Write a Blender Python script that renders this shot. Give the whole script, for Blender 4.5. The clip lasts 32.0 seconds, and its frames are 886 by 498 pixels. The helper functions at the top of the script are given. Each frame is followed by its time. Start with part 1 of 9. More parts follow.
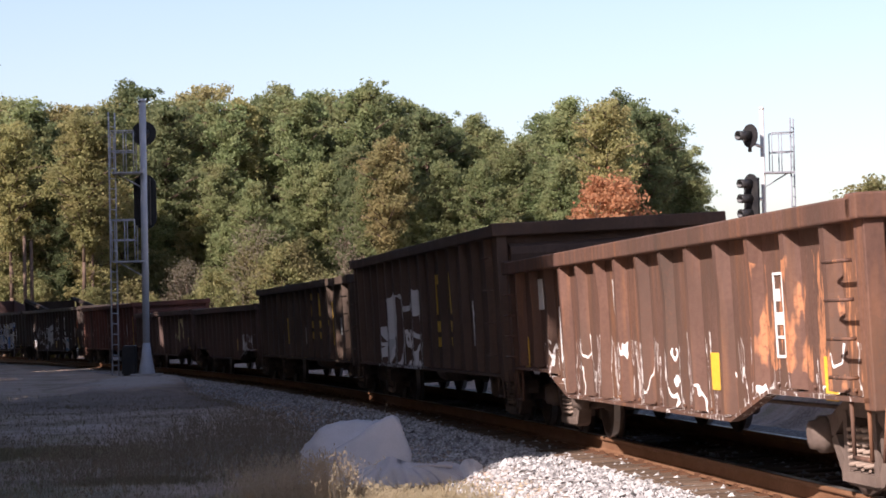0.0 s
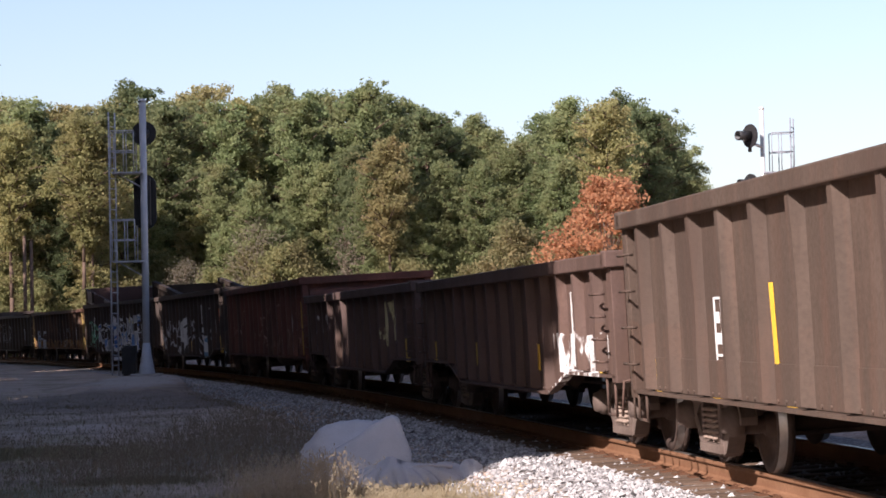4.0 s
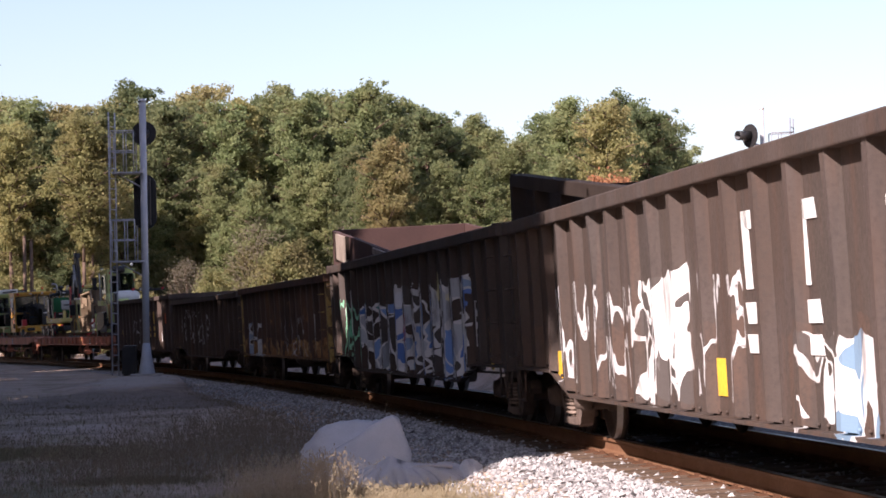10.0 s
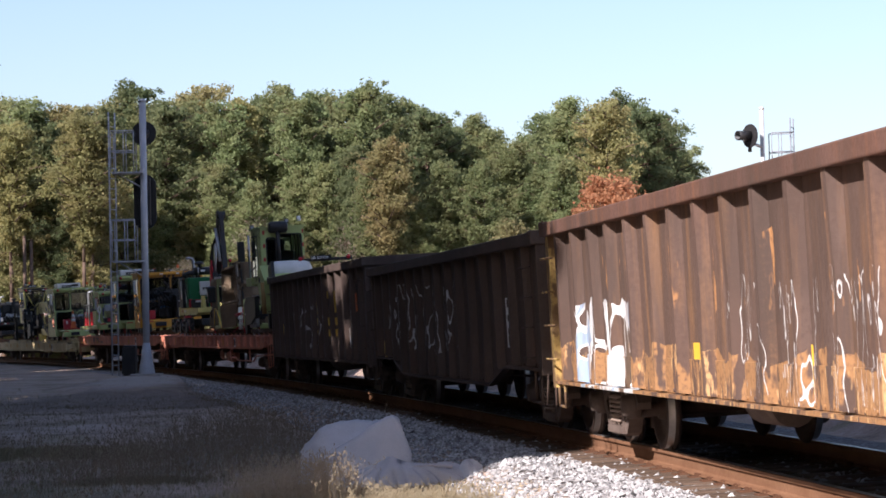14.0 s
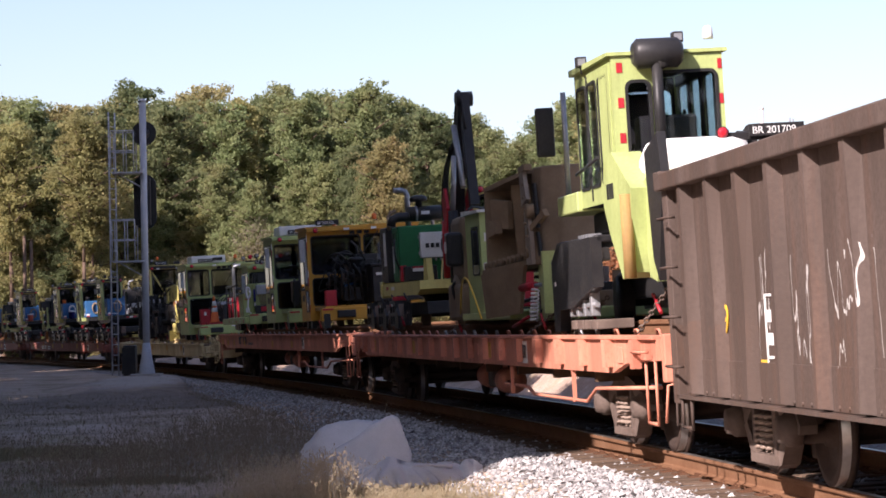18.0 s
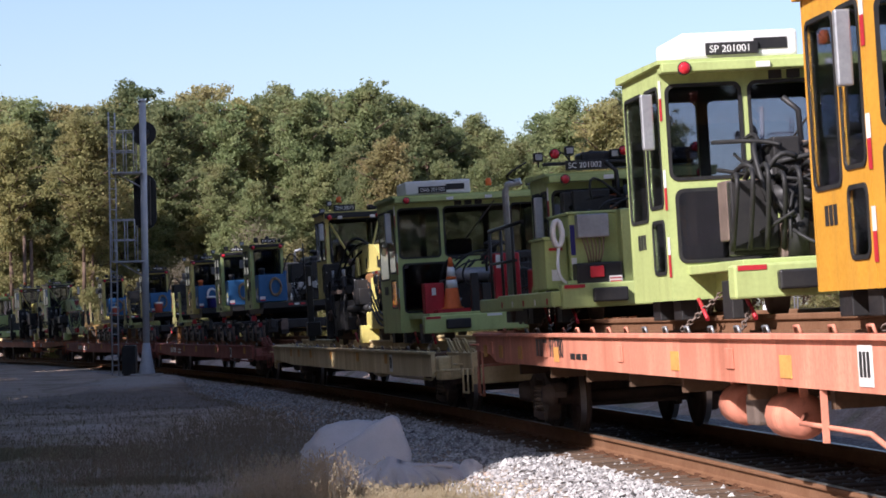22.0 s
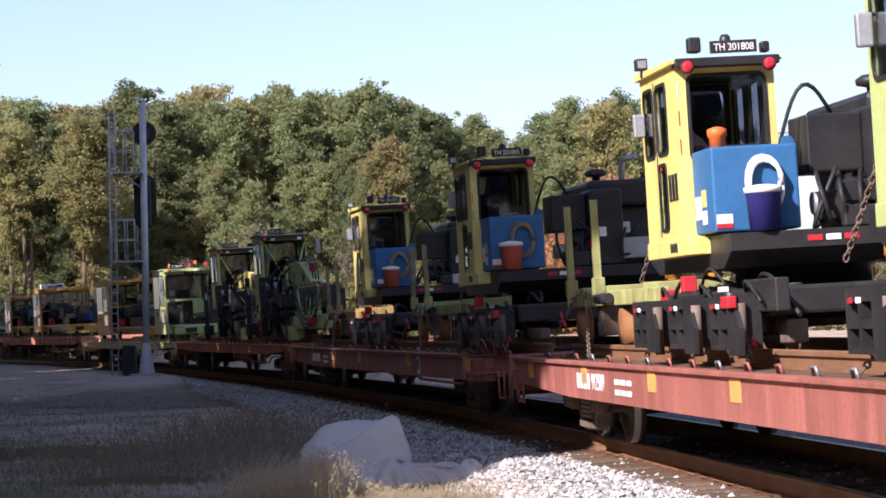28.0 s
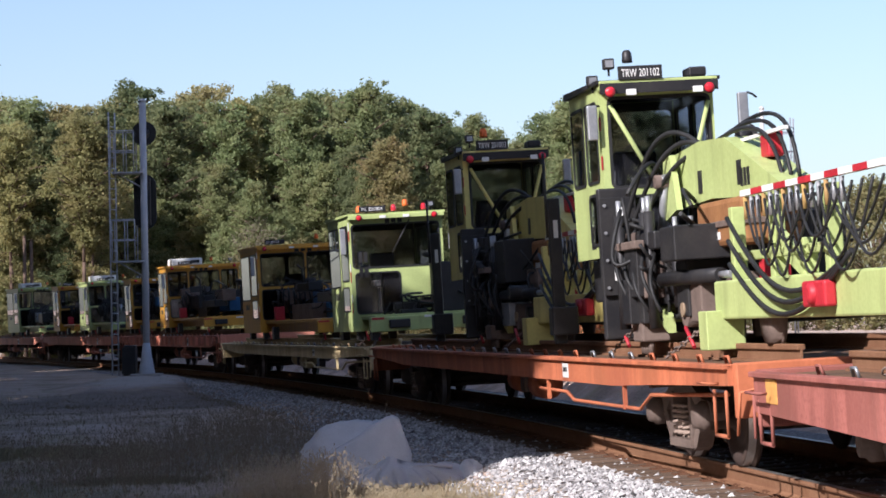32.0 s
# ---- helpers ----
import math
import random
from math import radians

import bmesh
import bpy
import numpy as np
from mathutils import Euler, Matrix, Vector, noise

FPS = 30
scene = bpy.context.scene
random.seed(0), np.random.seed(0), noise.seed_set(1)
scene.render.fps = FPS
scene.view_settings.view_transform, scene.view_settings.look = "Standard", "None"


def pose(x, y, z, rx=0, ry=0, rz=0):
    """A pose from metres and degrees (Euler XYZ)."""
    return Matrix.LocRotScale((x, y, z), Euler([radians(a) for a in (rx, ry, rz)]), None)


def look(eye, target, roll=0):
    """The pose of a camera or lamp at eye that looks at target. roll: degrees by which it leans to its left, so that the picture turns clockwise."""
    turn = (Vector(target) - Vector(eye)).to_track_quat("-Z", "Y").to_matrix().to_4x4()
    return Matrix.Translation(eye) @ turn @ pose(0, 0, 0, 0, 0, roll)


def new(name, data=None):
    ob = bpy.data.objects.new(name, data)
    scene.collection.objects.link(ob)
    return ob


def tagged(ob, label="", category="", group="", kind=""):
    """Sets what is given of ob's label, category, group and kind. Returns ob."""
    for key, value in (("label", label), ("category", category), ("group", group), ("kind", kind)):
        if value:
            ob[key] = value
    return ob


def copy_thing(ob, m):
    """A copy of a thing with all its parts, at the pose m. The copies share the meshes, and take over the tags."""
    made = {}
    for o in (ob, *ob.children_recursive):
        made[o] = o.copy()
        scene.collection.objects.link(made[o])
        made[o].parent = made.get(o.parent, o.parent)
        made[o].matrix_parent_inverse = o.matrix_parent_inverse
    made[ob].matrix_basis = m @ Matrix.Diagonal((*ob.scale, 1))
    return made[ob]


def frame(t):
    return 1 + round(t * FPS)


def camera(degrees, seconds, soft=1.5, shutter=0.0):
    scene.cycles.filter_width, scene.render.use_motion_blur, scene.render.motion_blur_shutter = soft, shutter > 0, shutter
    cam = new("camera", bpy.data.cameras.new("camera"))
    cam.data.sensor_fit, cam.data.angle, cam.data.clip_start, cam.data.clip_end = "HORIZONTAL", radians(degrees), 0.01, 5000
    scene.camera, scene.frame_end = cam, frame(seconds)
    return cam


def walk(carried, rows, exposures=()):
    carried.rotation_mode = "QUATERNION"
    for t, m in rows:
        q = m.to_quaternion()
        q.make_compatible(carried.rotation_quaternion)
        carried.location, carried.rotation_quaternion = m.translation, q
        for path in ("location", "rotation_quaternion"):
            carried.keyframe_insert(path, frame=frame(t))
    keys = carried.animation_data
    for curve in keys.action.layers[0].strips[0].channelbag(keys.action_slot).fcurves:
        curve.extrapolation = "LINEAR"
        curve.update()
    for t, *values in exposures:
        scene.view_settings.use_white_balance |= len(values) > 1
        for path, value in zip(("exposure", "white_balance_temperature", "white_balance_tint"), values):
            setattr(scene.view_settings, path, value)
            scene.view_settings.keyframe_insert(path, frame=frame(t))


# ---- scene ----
# The camera stands still on the ground beside the line, zoomed in.
cam = camera(20.69, 32.0, soft=1.7)
EYE = look((0.0, 0.0, 1.245), (0.0, 100.0, 1.245 + 3.263), -1.2125)
walk(cam, [(0.0, EYE), (32.0, EYE)],
     [(0.0, 1.14, 6420, 25), (3.0, 1.14, 6320, 25), (6.0, 1.04, 6220, 23), (9.0, 1.19, 6370, 26), (11.0, 1.26, 6470, 31), (12.0, 0.83, 5730, 24), (13.0, 1.31, 6130, 26),
      (14.0, 1.11, 6030, 21), (17.0, 1.23, 6430, 31), (18.0, 1.23, 6380, 27), (19.0, 1.16, 6130, 23), (21.0, 1.01, 6030, 21), (23.0, 0.99, 5830, 21), (25.0, 0.85, 5730, 21),
      (28.0, 1.23, 6030, 24), (29.0, 1.13, 5930, 20), (30.0, 1.13, 6080, 23), (31.0, 1.27, 6130, 24), (32.0, 0.94, 5830, 19)])

# ---- world, sun ----
SUN_AZ, SUN_EL = (-0.66, -0.75), radians(34)
world = bpy.data.worlds.new("sky")
scene.world = world
world.use_nodes = True
sky = world.node_tree.nodes.new("ShaderNodeTexSky")
sky.sky_type, sky.sun_disc = "NISHITA", False
sky.sun_elevation, sky.sun_rotation = SUN_EL, math.atan2(SUN_AZ[0], SUN_AZ[1])
sky.air_density, sky.dust_density, sky.ozone_density = 1.0, 1.2, 1.0
world.node_tree.links.new(sky.outputs[0], world.node_tree.nodes["Background"].inputs[0])
world.node_tree.nodes["Background"].inputs[1].default_value = 0.082
sun = new("sun", bpy.data.lights.new("sun", "SUN"))
sun.data.energy, sun.data.angle, sun.data.color = 5.0, radians(0.5), (1.0, 0.93, 0.82)
_h = math.hypot(*SUN_AZ)
SUN_DIR = Vector((SUN_AZ[0] / _h * math.cos(SUN_EL), SUN_AZ[1] / _h * math.cos(SUN_EL), math.sin(SUN_EL)))
sun.matrix_world = look(SUN_DIR * 60, (0, 0, 0))


# ---- the line's course: a spiral curve, canted towards its inner side ----
X0, Y0, TH0, K0, K1 = 0.5727, 41.5986, 0.16031, -1.8596e-3, -3.351e-7
CANT, GRADE = 0.03935, -6.2e-4
SPEED, ACCEL = 9.8586, -9.15e-3
_g = np.linspace(-480, 420, 4501)
_a = TH0 + K0 * _g + 0.5 * K1 * _g * _g
_dx, _dy = np.sin(_a), -np.cos(_a)
_cx = np.concatenate([[0], np.cumsum((_dx[1:] + _dx[:-1]) * 0.1)])
_cy = np.concatenate([[0], np.cumsum((_dy[1:] + _dy[:-1]) * 0.1)])
_i0 = int(np.argmin(abs(_g)))
_cx, _cy = _cx - _cx[_i0] + X0, _cy - _cy[_i0] + Y0


def along(s):
    """Place and heading of the line's middle at s metres of its length."""
    return np.interp(s, _g, _cx), np.interp(s, _g, _cy), np.interp(s, _g, _a)


def on_line(s, n=0.0, h=0.0):
    """A point n metres to the inner side of the line and h above its rails."""
    x, y, a = along(s)
    c, k = math.cos(CANT), math.sin(CANT)
    lat, up = n * c + h * k, h * c - n * k
    return Vector((x - math.cos(a) * lat, y - math.sin(a) * lat, GRADE * max(s, -150) + up))


def rolled(t):
    """Metres that the train has gone at t, counted from its place at 16 s."""
    return SPEED * (t - 16) + 0.5 * ACCEL * (t - 16) ** 2


def carriage(s0, s1):
    """The pose of a vehicle carried at s0 and s1: x forward, y to the outer side, z up from the rails."""
    a, b = on_line(s0), on_line(s1)
    f = (b - a).normalized()
    r = f.cross(Vector((0, 0, 1))).normalized()
    u = r.cross(f)
    r2, u2 = r * math.cos(CANT) - u * math.sin(CANT), r * math.sin(CANT) + u * math.cos(CANT)
    m = Matrix((f, -r2, u2)).transposed().to_4x4()
    m.translation = (a + b) / 2
    return m


# ---- mesh helpers ----
def part(name, bm, material, parent=None, label="", smooth=False):
    """One mesh object out of a bmesh, under its thing."""
    data = bpy.data.meshes.new(name)
    bmesh.ops.recalc_face_normals(bm, faces=bm.faces[:])
    bm.to_mesh(data)
    bm.free()
    for m in (material if isinstance(material, (list, tuple)) else [material]):
        data.materials.append(m)
    if smooth:
        data.polygons.foreach_set("use_smooth", [True] * len(data.polygons))
    ob = new(name, data)
    ob.parent = parent
    if label:
        ob["label"] = label
    return ob


def again(ob, parent, loc=(0, 0, 0), rz=0.0):
    """Another object on the same mesh, under parent."""
    o = new(ob.name.split(".")[0], ob.data)
    o.parent = parent
    o.location, o.rotation_euler = loc, (0, 0, rz)
    return o


def B():
    return bmesh.new()


def box(bm, x0, x1, y0, y1, z0, z1, bevel=0.0, mi=0):
    vs = [bm.verts.new((x, y, z)) for x in (x0, x1) for y in (y0, y1) for z in (z0, z1)]
    fs = [bm.faces.new([vs[i] for i in q]) for q in ((0, 1, 3, 2), (4, 6, 7, 5), (0, 4, 5, 1), (2, 3, 7, 6), (0, 2, 6, 4), (1, 5, 7, 3))]
    for f in fs:
        f.material_index = mi
    if bevel:
        es = list({e for f in fs for e in f.edges})
        bmesh.ops.bevel(bm, geom=es, offset=bevel, segments=2, affect="EDGES", profile=0.5)
    return bm


def prism(bm, pts, axis, lo, hi, mi=0):
    """A prism over the outline pts. axis y: pts are (x, z); axis x: (y, z); axis z: (x, y)."""
    def at(p, d):
        return {"x": (d, p[0], p[1]), "y": (p[0], d, p[1]), "z": (p[0], p[1], d)}[axis]
    a = [bm.verts.new(at(p, lo)) for p in pts]
    b = [bm.verts.new(at(p, hi)) for p in pts]
    fs = [bm.faces.new(a), bm.faces.new(b[::-1])]
    for i in range(len(pts)):
        j = (i + 1) % len(pts)
        fs.append(bm.faces.new((a[i], b[i], b[j], a[j])))
    for f in fs:
        f.material_index = mi
    return bm


def rod(bm, p0, p1, r, seg=8, r1=None, mi=0):
    """A round bar from p0 to p1."""
    p0, p1 = Vector(p0), Vector(p1)
    d = (p1 - p0).normalized()
    a = d.orthogonal().normalized()
    b = d.cross(a)
    r1 = r if r1 is None else r1
    ra, rb = [], []
    for i in range(seg):
        w = a * math.cos(2 * math.pi * i / seg) + b * math.sin(2 * math.pi * i / seg)
        ra.append(bm.verts.new(p0 + w * r))
        rb.append(bm.verts.new(p1 + w * r1))
    fs = [bm.faces.new(ra[::-1]), bm.faces.new(rb)]
    for i in range(seg):
        j = (i + 1) % seg
        f = bm.faces.new((ra[i], ra[j], rb[j], rb[i]))
        f.smooth = True
        fs.append(f)
    for f in fs:
        f.material_index = mi
    return bm


def tube(bm, pts, r, seg=6):
    """A bent round bar or hose through pts."""
    pts = [Vector(p) for p in pts]
    rings = []
    a = (pts[1] - pts[0]).orthogonal().normalized()
    for i, p in enumerate(pts):
        d = (pts[min(i + 1, len(pts) - 1)] - pts[max(i - 1, 0)]).normalized()
        a = (a - d * a.dot(d)).normalized()
        b = d.cross(a)
        rings.append([bm.verts.new(p + (a * math.cos(6.2832 * k / seg) + b * math.sin(6.2832 * k / seg)) * r) for k in range(seg)])
    for u, v in zip(rings, rings[1:]):
        for k in range(seg):
            bm.faces.new((u[k], u[(k + 1) % seg], v[(k + 1) % seg], v[k])).smooth = True
    bm.faces.new(rings[0][::-1]), bm.faces.new(rings[-1])
    return bm


def arc(p0, p1, lift, n=10):
    """Points of a hose that bulges by the vector lift between p0 and p1."""
    p0, p1, lift = Vector(p0), Vector(p1), Vector(lift)
    return [p0.lerp(p1, i / n) + lift * math.sin(math.pi * i / n) for i in range(n + 1)]


def lathe(bm, prof, axis="z", origin=(0, 0, 0), seg=20):
    """A turned body: prof is (radius, along the axis)."""
    o = Vector(origin)
    rings = []
    for r, h in prof:
        ring = []
        for k in range(seg):
            c, s = r * math.cos(6.28319 * k / seg), r * math.sin(6.28319 * k / seg)
            ring.append(bm.verts.new(o + Vector({"z": (c, s, h), "y": (c, h, s), "x": (h, c, s)}[axis])))
        rings.append(ring)
    for u, v in zip(rings, rings[1:]):
        for k in range(seg):
            bm.faces.new((u[k], u[(k + 1) % seg], v[(k + 1) % seg], v[k])).smooth = True
    bm.faces.new(rings[0][::-1]), bm.faces.new(rings[-1])
    return bm


def rounded(w0, w1, h0, h1, r, n=4):
    """Outline of a rectangle with rounded corners."""
    pts = []
    for cx, cy, a0 in ((w1 - r, h1 - r, 0), (w0 + r, h1 - r, 90), (w0 + r, h0 + r, 180), (w1 - r, h0 + r, 270)):
        for i in range(n + 1):
            a = radians(a0 + 90 * i / n)
            pts.append((cx + r * math.cos(a), cy + r * math.sin(a)))
    return pts


def thing(name, label, category, group="", kind=""):
    return tagged(new(name), label, category, group, kind)


def writing(name, text, size, material, parent, m, label=""):
    """Raised letters in the built-in font: m puts the text's left end, its x along the line and z out of the face."""
    cu = bpy.data.curves.new("writing", "FONT")
    cu.body, cu.size, cu.extrude = text, size, 0.004
    ob = new("writing", cu)
    bpy.context.view_layer.update()
    data = bpy.data.meshes.new_from_object(ob.evaluated_get(bpy.context.evaluated_depsgraph_get()))
    bpy.data.objects.remove(ob)
    bpy.data.curves.remove(cu)
    data.materials.clear()
    data.materials.append(material)
    o = new(name, data)
    o.parent, o.matrix_local = parent, m
    if label:
        o["label"] = label
    return o


# ---- materials ----
def nodes_of(name):
    m = bpy.data.materials.new(name)
    m.use_nodes = True
    return m, m.node_tree.nodes, m.node_tree.links, m.node_tree.nodes["Principled BSDF"]


def tex(nt, links, coord, scale, detail=4.0, stretch=(1, 1, 1), rough=0.6):
    mp = nt.new("ShaderNodeMapping")
    mp.inputs["Scale"].default_value = stretch
    links.new(coord, mp.inputs["Vector"])
    n = nt.new("ShaderNodeTexNoise")
    n.inputs["Scale"].default_value, n.inputs["Detail"].default_value, n.inputs["Roughness"].default_value = scale, detail, rough
    links.new(mp.outputs[0], n.inputs["Vector"])
    return n.outputs["Fac"]


def ramp(nt, links, fac, lo, hi):
    r = nt.new("ShaderNodeMapRange")
    r.inputs["From Min"].default_value, r.inputs["From Max"].default_value = lo, hi
    links.new(fac, r.inputs["Value"])
    return r.outputs["Result"]


def mix(nt, links, fac, a, b):
    m = nt.new("ShaderNodeMix")
    m.data_type = "RGBA"
    for sock, v in ((m.inputs["Factor"], fac), (m.inputs["A"], a), (m.inputs["B"], b)):
        if isinstance(v, (int, float)):
            sock.default_value = v
        elif isinstance(v, tuple):
            sock.default_value = (*v[:3], 1)
        else:
            links.new(v, sock)
    return m.outputs["Result"]


def math_node(nt, links, op, a, b=None):
    m = nt.new("ShaderNodeMath")
    m.operation = op
    for i, v in enumerate((a, b)):
        if v is None:
            continue
        if isinstance(v, (int, float)):
            m.inputs[i].default_value = v
        else:
            links.new(v, m.inputs[i])
    return m.outputs[0]


BASE_SCALE = 0.86      # scales every base colour down evenly, deepening shade at the raised exposure


def surface(name, base, second=None, rough=0.7, metal=0.0, scale=1.5, grain=30.0, bump=0.15, streak=None, streak_amount=0.5, marks=(), vary=0.0):
    """A weathered surface: base and second colour in patches, streaks that run down, fine grain in relief.
    marks: sprayed paint inside boxes (x0, x1, z0, z1, colour, cover, scale) of the thing's own space."""
    m, nt, links, bsdf = nodes_of(name)
    co = nt.new("ShaderNodeTexCoord").outputs["Object"]
    second = tuple(c * BASE_SCALE for c in (second or tuple(c * 0.7 for c in base)))
    base = tuple(c * BASE_SCALE for c in base)
    col = mix(nt, links, ramp(nt, links, tex(nt, links, co, scale), 0.35, 0.68), base, second)
    if streak:
        f = ramp(nt, links, tex(nt, links, co, 3.0, 5.0, (1.6, 1.6, 0.16)), 0.5, 0.72)
        f = math_node(nt, links, "MULTIPLY", f, streak_amount)
        col = mix(nt, links, f, col, streak)
    g = tex(nt, links, co, grain, 5.0)
    col = mix(nt, links, math_node(nt, links, "MULTIPLY", ramp(nt, links, g, 0.4, 0.75), 0.35), col, tuple(c * 0.55 for c in base))
    if marks:
        sep = nt.new("ShaderNodeSeparateXYZ")
        links.new(co, sep.inputs[0])
        for k, (x0, x1, z0, z1, colour, cover, sc) in enumerate(marks):
            f = None
            for axis, lo, hi in (("X", x0, x1), ("Z", z0, z1)):
                for lim, op in ((lo, "GREATER_THAN"), (hi, "LESS_THAN")):
                    wob = math_node(nt, links, "ADD", sep.outputs[axis], math_node(nt, links, "MULTIPLY", tex(nt, links, co, 2.3, 2.0), 0.5))
                    q = math_node(nt, links, op, wob, lim + 0.25)
                    f = q if f is None else math_node(nt, links, "MULTIPLY", f, q)
            if cover == "cells":
                mp = nt.new("ShaderNodeMapping")
                mp.inputs["Scale"].default_value = (1.0, 0.0, 0.62)
                links.new(co, mp.inputs["Vector"])
                warp = nt.new("ShaderNodeTexNoise")
                warp.inputs["Scale"].default_value = 2.2
                links.new(mp.outputs[0], warp.inputs["Vector"])
                off = nt.new("ShaderNodeVectorMath")
                off.operation = "MULTIPLY_ADD"
                off.inputs[1].default_value = (0.95, 0.0, 0.75)
                links.new(warp.outputs["Color"], off.inputs[0]), links.new(mp.outputs[0], off.inputs[2])
                cell, edge = nt.new("ShaderNodeTexVoronoi"), nt.new("ShaderNodeTexVoronoi")
                edge.feature = "DISTANCE_TO_EDGE"
                for vn in (cell, edge):
                    vn.inputs["Scale"].default_value = sc
                    links.new(off.outputs[0], vn.inputs["Vector"])
                sp = nt.new("ShaderNodeSeparateColor")
                links.new(cell.outputs["Color"], sp.inputs[0])
                fill = colour[0]
                for q, c2 in enumerate(colour[1:]):
                    fill = mix(nt, links, math_node(nt, links, "GREATER_THAN", sp.outputs[0], (q + 1) / len(colour)), fill, c2)
                fill = mix(nt, links, math_node(nt, links, "LESS_THAN", edge.outputs["Distance"], 0.055), fill, (0.54, 0.54, 0.53))
                keep = math_node(nt, links, "ADD", math_node(nt, links, "GREATER_THAN", sp.outputs[1], 0.3), math_node(nt, links, "LESS_THAN", edge.outputs["Distance"], 0.055))
                f = math_node(nt, links, "MULTIPLY", f, math_node(nt, links, "MINIMUM", keep, 1.0))
                f = math_node(nt, links, "MULTIPLY", f, ramp(nt, links, tex(nt, links, co, 3.0, 5.0, (1.6, 1.6, 0.3)), 0.72, 0.5))
                col = mix(nt, links, f, col, fill)
                continue
            wide = x1 - x0 > 20
            n1 = tex(nt, links, co, sc, 4.0 if wide else 3.0, (1.0 + 0.37 * k, 1.0, 0.22 if wide else 0.55))
            soft = 0.16 if wide else 0.022
            f = math_node(nt, links, "MULTIPLY", f, ramp(nt, links, n1, 1.0 - cover - soft, 1.0 - cover + soft) if cover > 0 else math_node(nt, links, "LESS_THAN", math_node(nt, links, "ABSOLUTE", math_node(nt, links, "SUBTRACT", n1, 0.5)), -cover))
            f = math_node(nt, links, "MULTIPLY", f, ramp(nt, links, g, 0.75, 0.5))
            col = mix(nt, links, f, col, colour)
    if vary:
        hsv = nt.new("ShaderNodeHueSaturation")
        info = nt.new("ShaderNodeObjectInfo")
        links.new(math_node(nt, links, "ADD", math_node(nt, links, "MULTIPLY", info.outputs["Random"], vary), 1.0 - vary / 2), hsv.inputs["Value"])
        links.new(col, hsv.inputs["Color"])
        col = hsv.outputs[0]
    links.new(col, bsdf.inputs["Base Color"])
    bsdf.inputs["Metallic"].default_value = metal
    bsdf.inputs["Specular IOR Level"].default_value = 0.12 if rough > 0.6 else 0.28
    links.new(math_node(nt, links, "ADD", math_node(nt, links, "MULTIPLY", g, 0.25), rough - 0.12), bsdf.inputs["Roughness"])
    if bump:
        b = nt.new("ShaderNodeBump")
        b.inputs["Strength"].default_value, b.inputs["Distance"].default_value = bump, 0.02
        links.new(math_node(nt, links, "ADD", g, tex(nt, links, co, scale * 4)), b.inputs["Height"])
        links.new(b.outputs[0], bsdf.inputs["Normal"])
    return m


RUST = (0.125, 0.07, 0.048)
M = {}
M["rail"] = surface("rusty rail steel", (0.20, 0.10, 0.055), (0.26, 0.14, 0.08), 0.75, 0.1, 2.0)
M["rail_top"] = surface("worn rail head", (0.55, 0.53, 0.50), (0.45, 0.40, 0.36), 0.34, 0.9, 3.0, bump=0.03)
M["tie"] = surface("weathered sleeper wood", (0.11, 0.075, 0.055), (0.17, 0.12, 0.085), 0.9, 0, 3.0, 25, 0.4, vary=0.5)
M["plate"] = surface("rusty tie plate", (0.17, 0.085, 0.05), (0.10, 0.05, 0.03), 0.85, 0.1, 6.0)
M["truck"] = surface("dusty cast steel", (0.205, 0.155, 0.128), (0.12, 0.09, 0.076), 0.85, 0.1, 3.0)
M["wheel"] = surface("rusty wheel", (0.11, 0.075, 0.06), (0.06, 0.045, 0.04), 0.7, 0.3, 3.0)
M["tread"] = surface("polished wheel tread", (0.45, 0.42, 0.40), (0.3, 0.27, 0.25), 0.35, 0.9, 3.0, bump=0.03)
M["black"] = surface("black enamel", (0.018, 0.018, 0.02), (0.035, 0.033, 0.032), 0.45, 0, 3.0, bump=0.05)
M["rubber"] = surface("black rubber hose", (0.015, 0.015, 0.015), (0.03, 0.03, 0.03), 0.55, 0, 5.0, bump=0.03)
M["steel"] = surface("galvanised steel", (0.42, 0.43, 0.44), (0.30, 0.31, 0.33), 0.45, 0.6, 4.0, bump=0.05)
M["white"] = surface("white paint", (0.80, 0.80, 0.78), (0.66, 0.66, 0.63), 0.5, 0, 2.0, bump=0.05)
M["yellow_mark"] = surface("yellow reflector", (0.80, 0.50, 0.05), (0.70, 0.42, 0.04), 0.5, 0, 4.0, bump=0.03)
M["red"] = surface("red paint", (0.50, 0.03, 0.04), (0.36, 0.02, 0.03), 0.5, 0, 3.0, bump=0.05)
M["lime"] = surface("lime green machine paint", (0.45, 0.53, 0.205), (0.385, 0.455, 0.175), 0.45, 0, 1.8, bump=0.05, streak=(0.12, 0.13, 0.05), streak_amount=0.35)
M["yellow"] = surface("yellow machine paint", (0.72, 0.62, 0.20), (0.62, 0.53, 0.17), 0.45, 0, 1.8, bump=0.05, streak=(0.2, 0.14, 0.05), streak_amount=0.35)
M["amber"] = surface("amber machine paint", (0.62, 0.31, 0.035), (0.52, 0.255, 0.03), 0.45, 0, 1.8, bump=0.05, streak=(0.2, 0.12, 0.05), streak_amount=0.35)
M["blue"] = surface("blue tank paint", (0.035, 0.14, 0.32), (0.03, 0.11, 0.25), 0.5, 0, 2.0, bump=0.05)
M["green"] = surface("green engine hood paint", (0.015, 0.17, 0.06), (0.015, 0.12, 0.045), 0.45, 0, 2.0, bump=0.05)
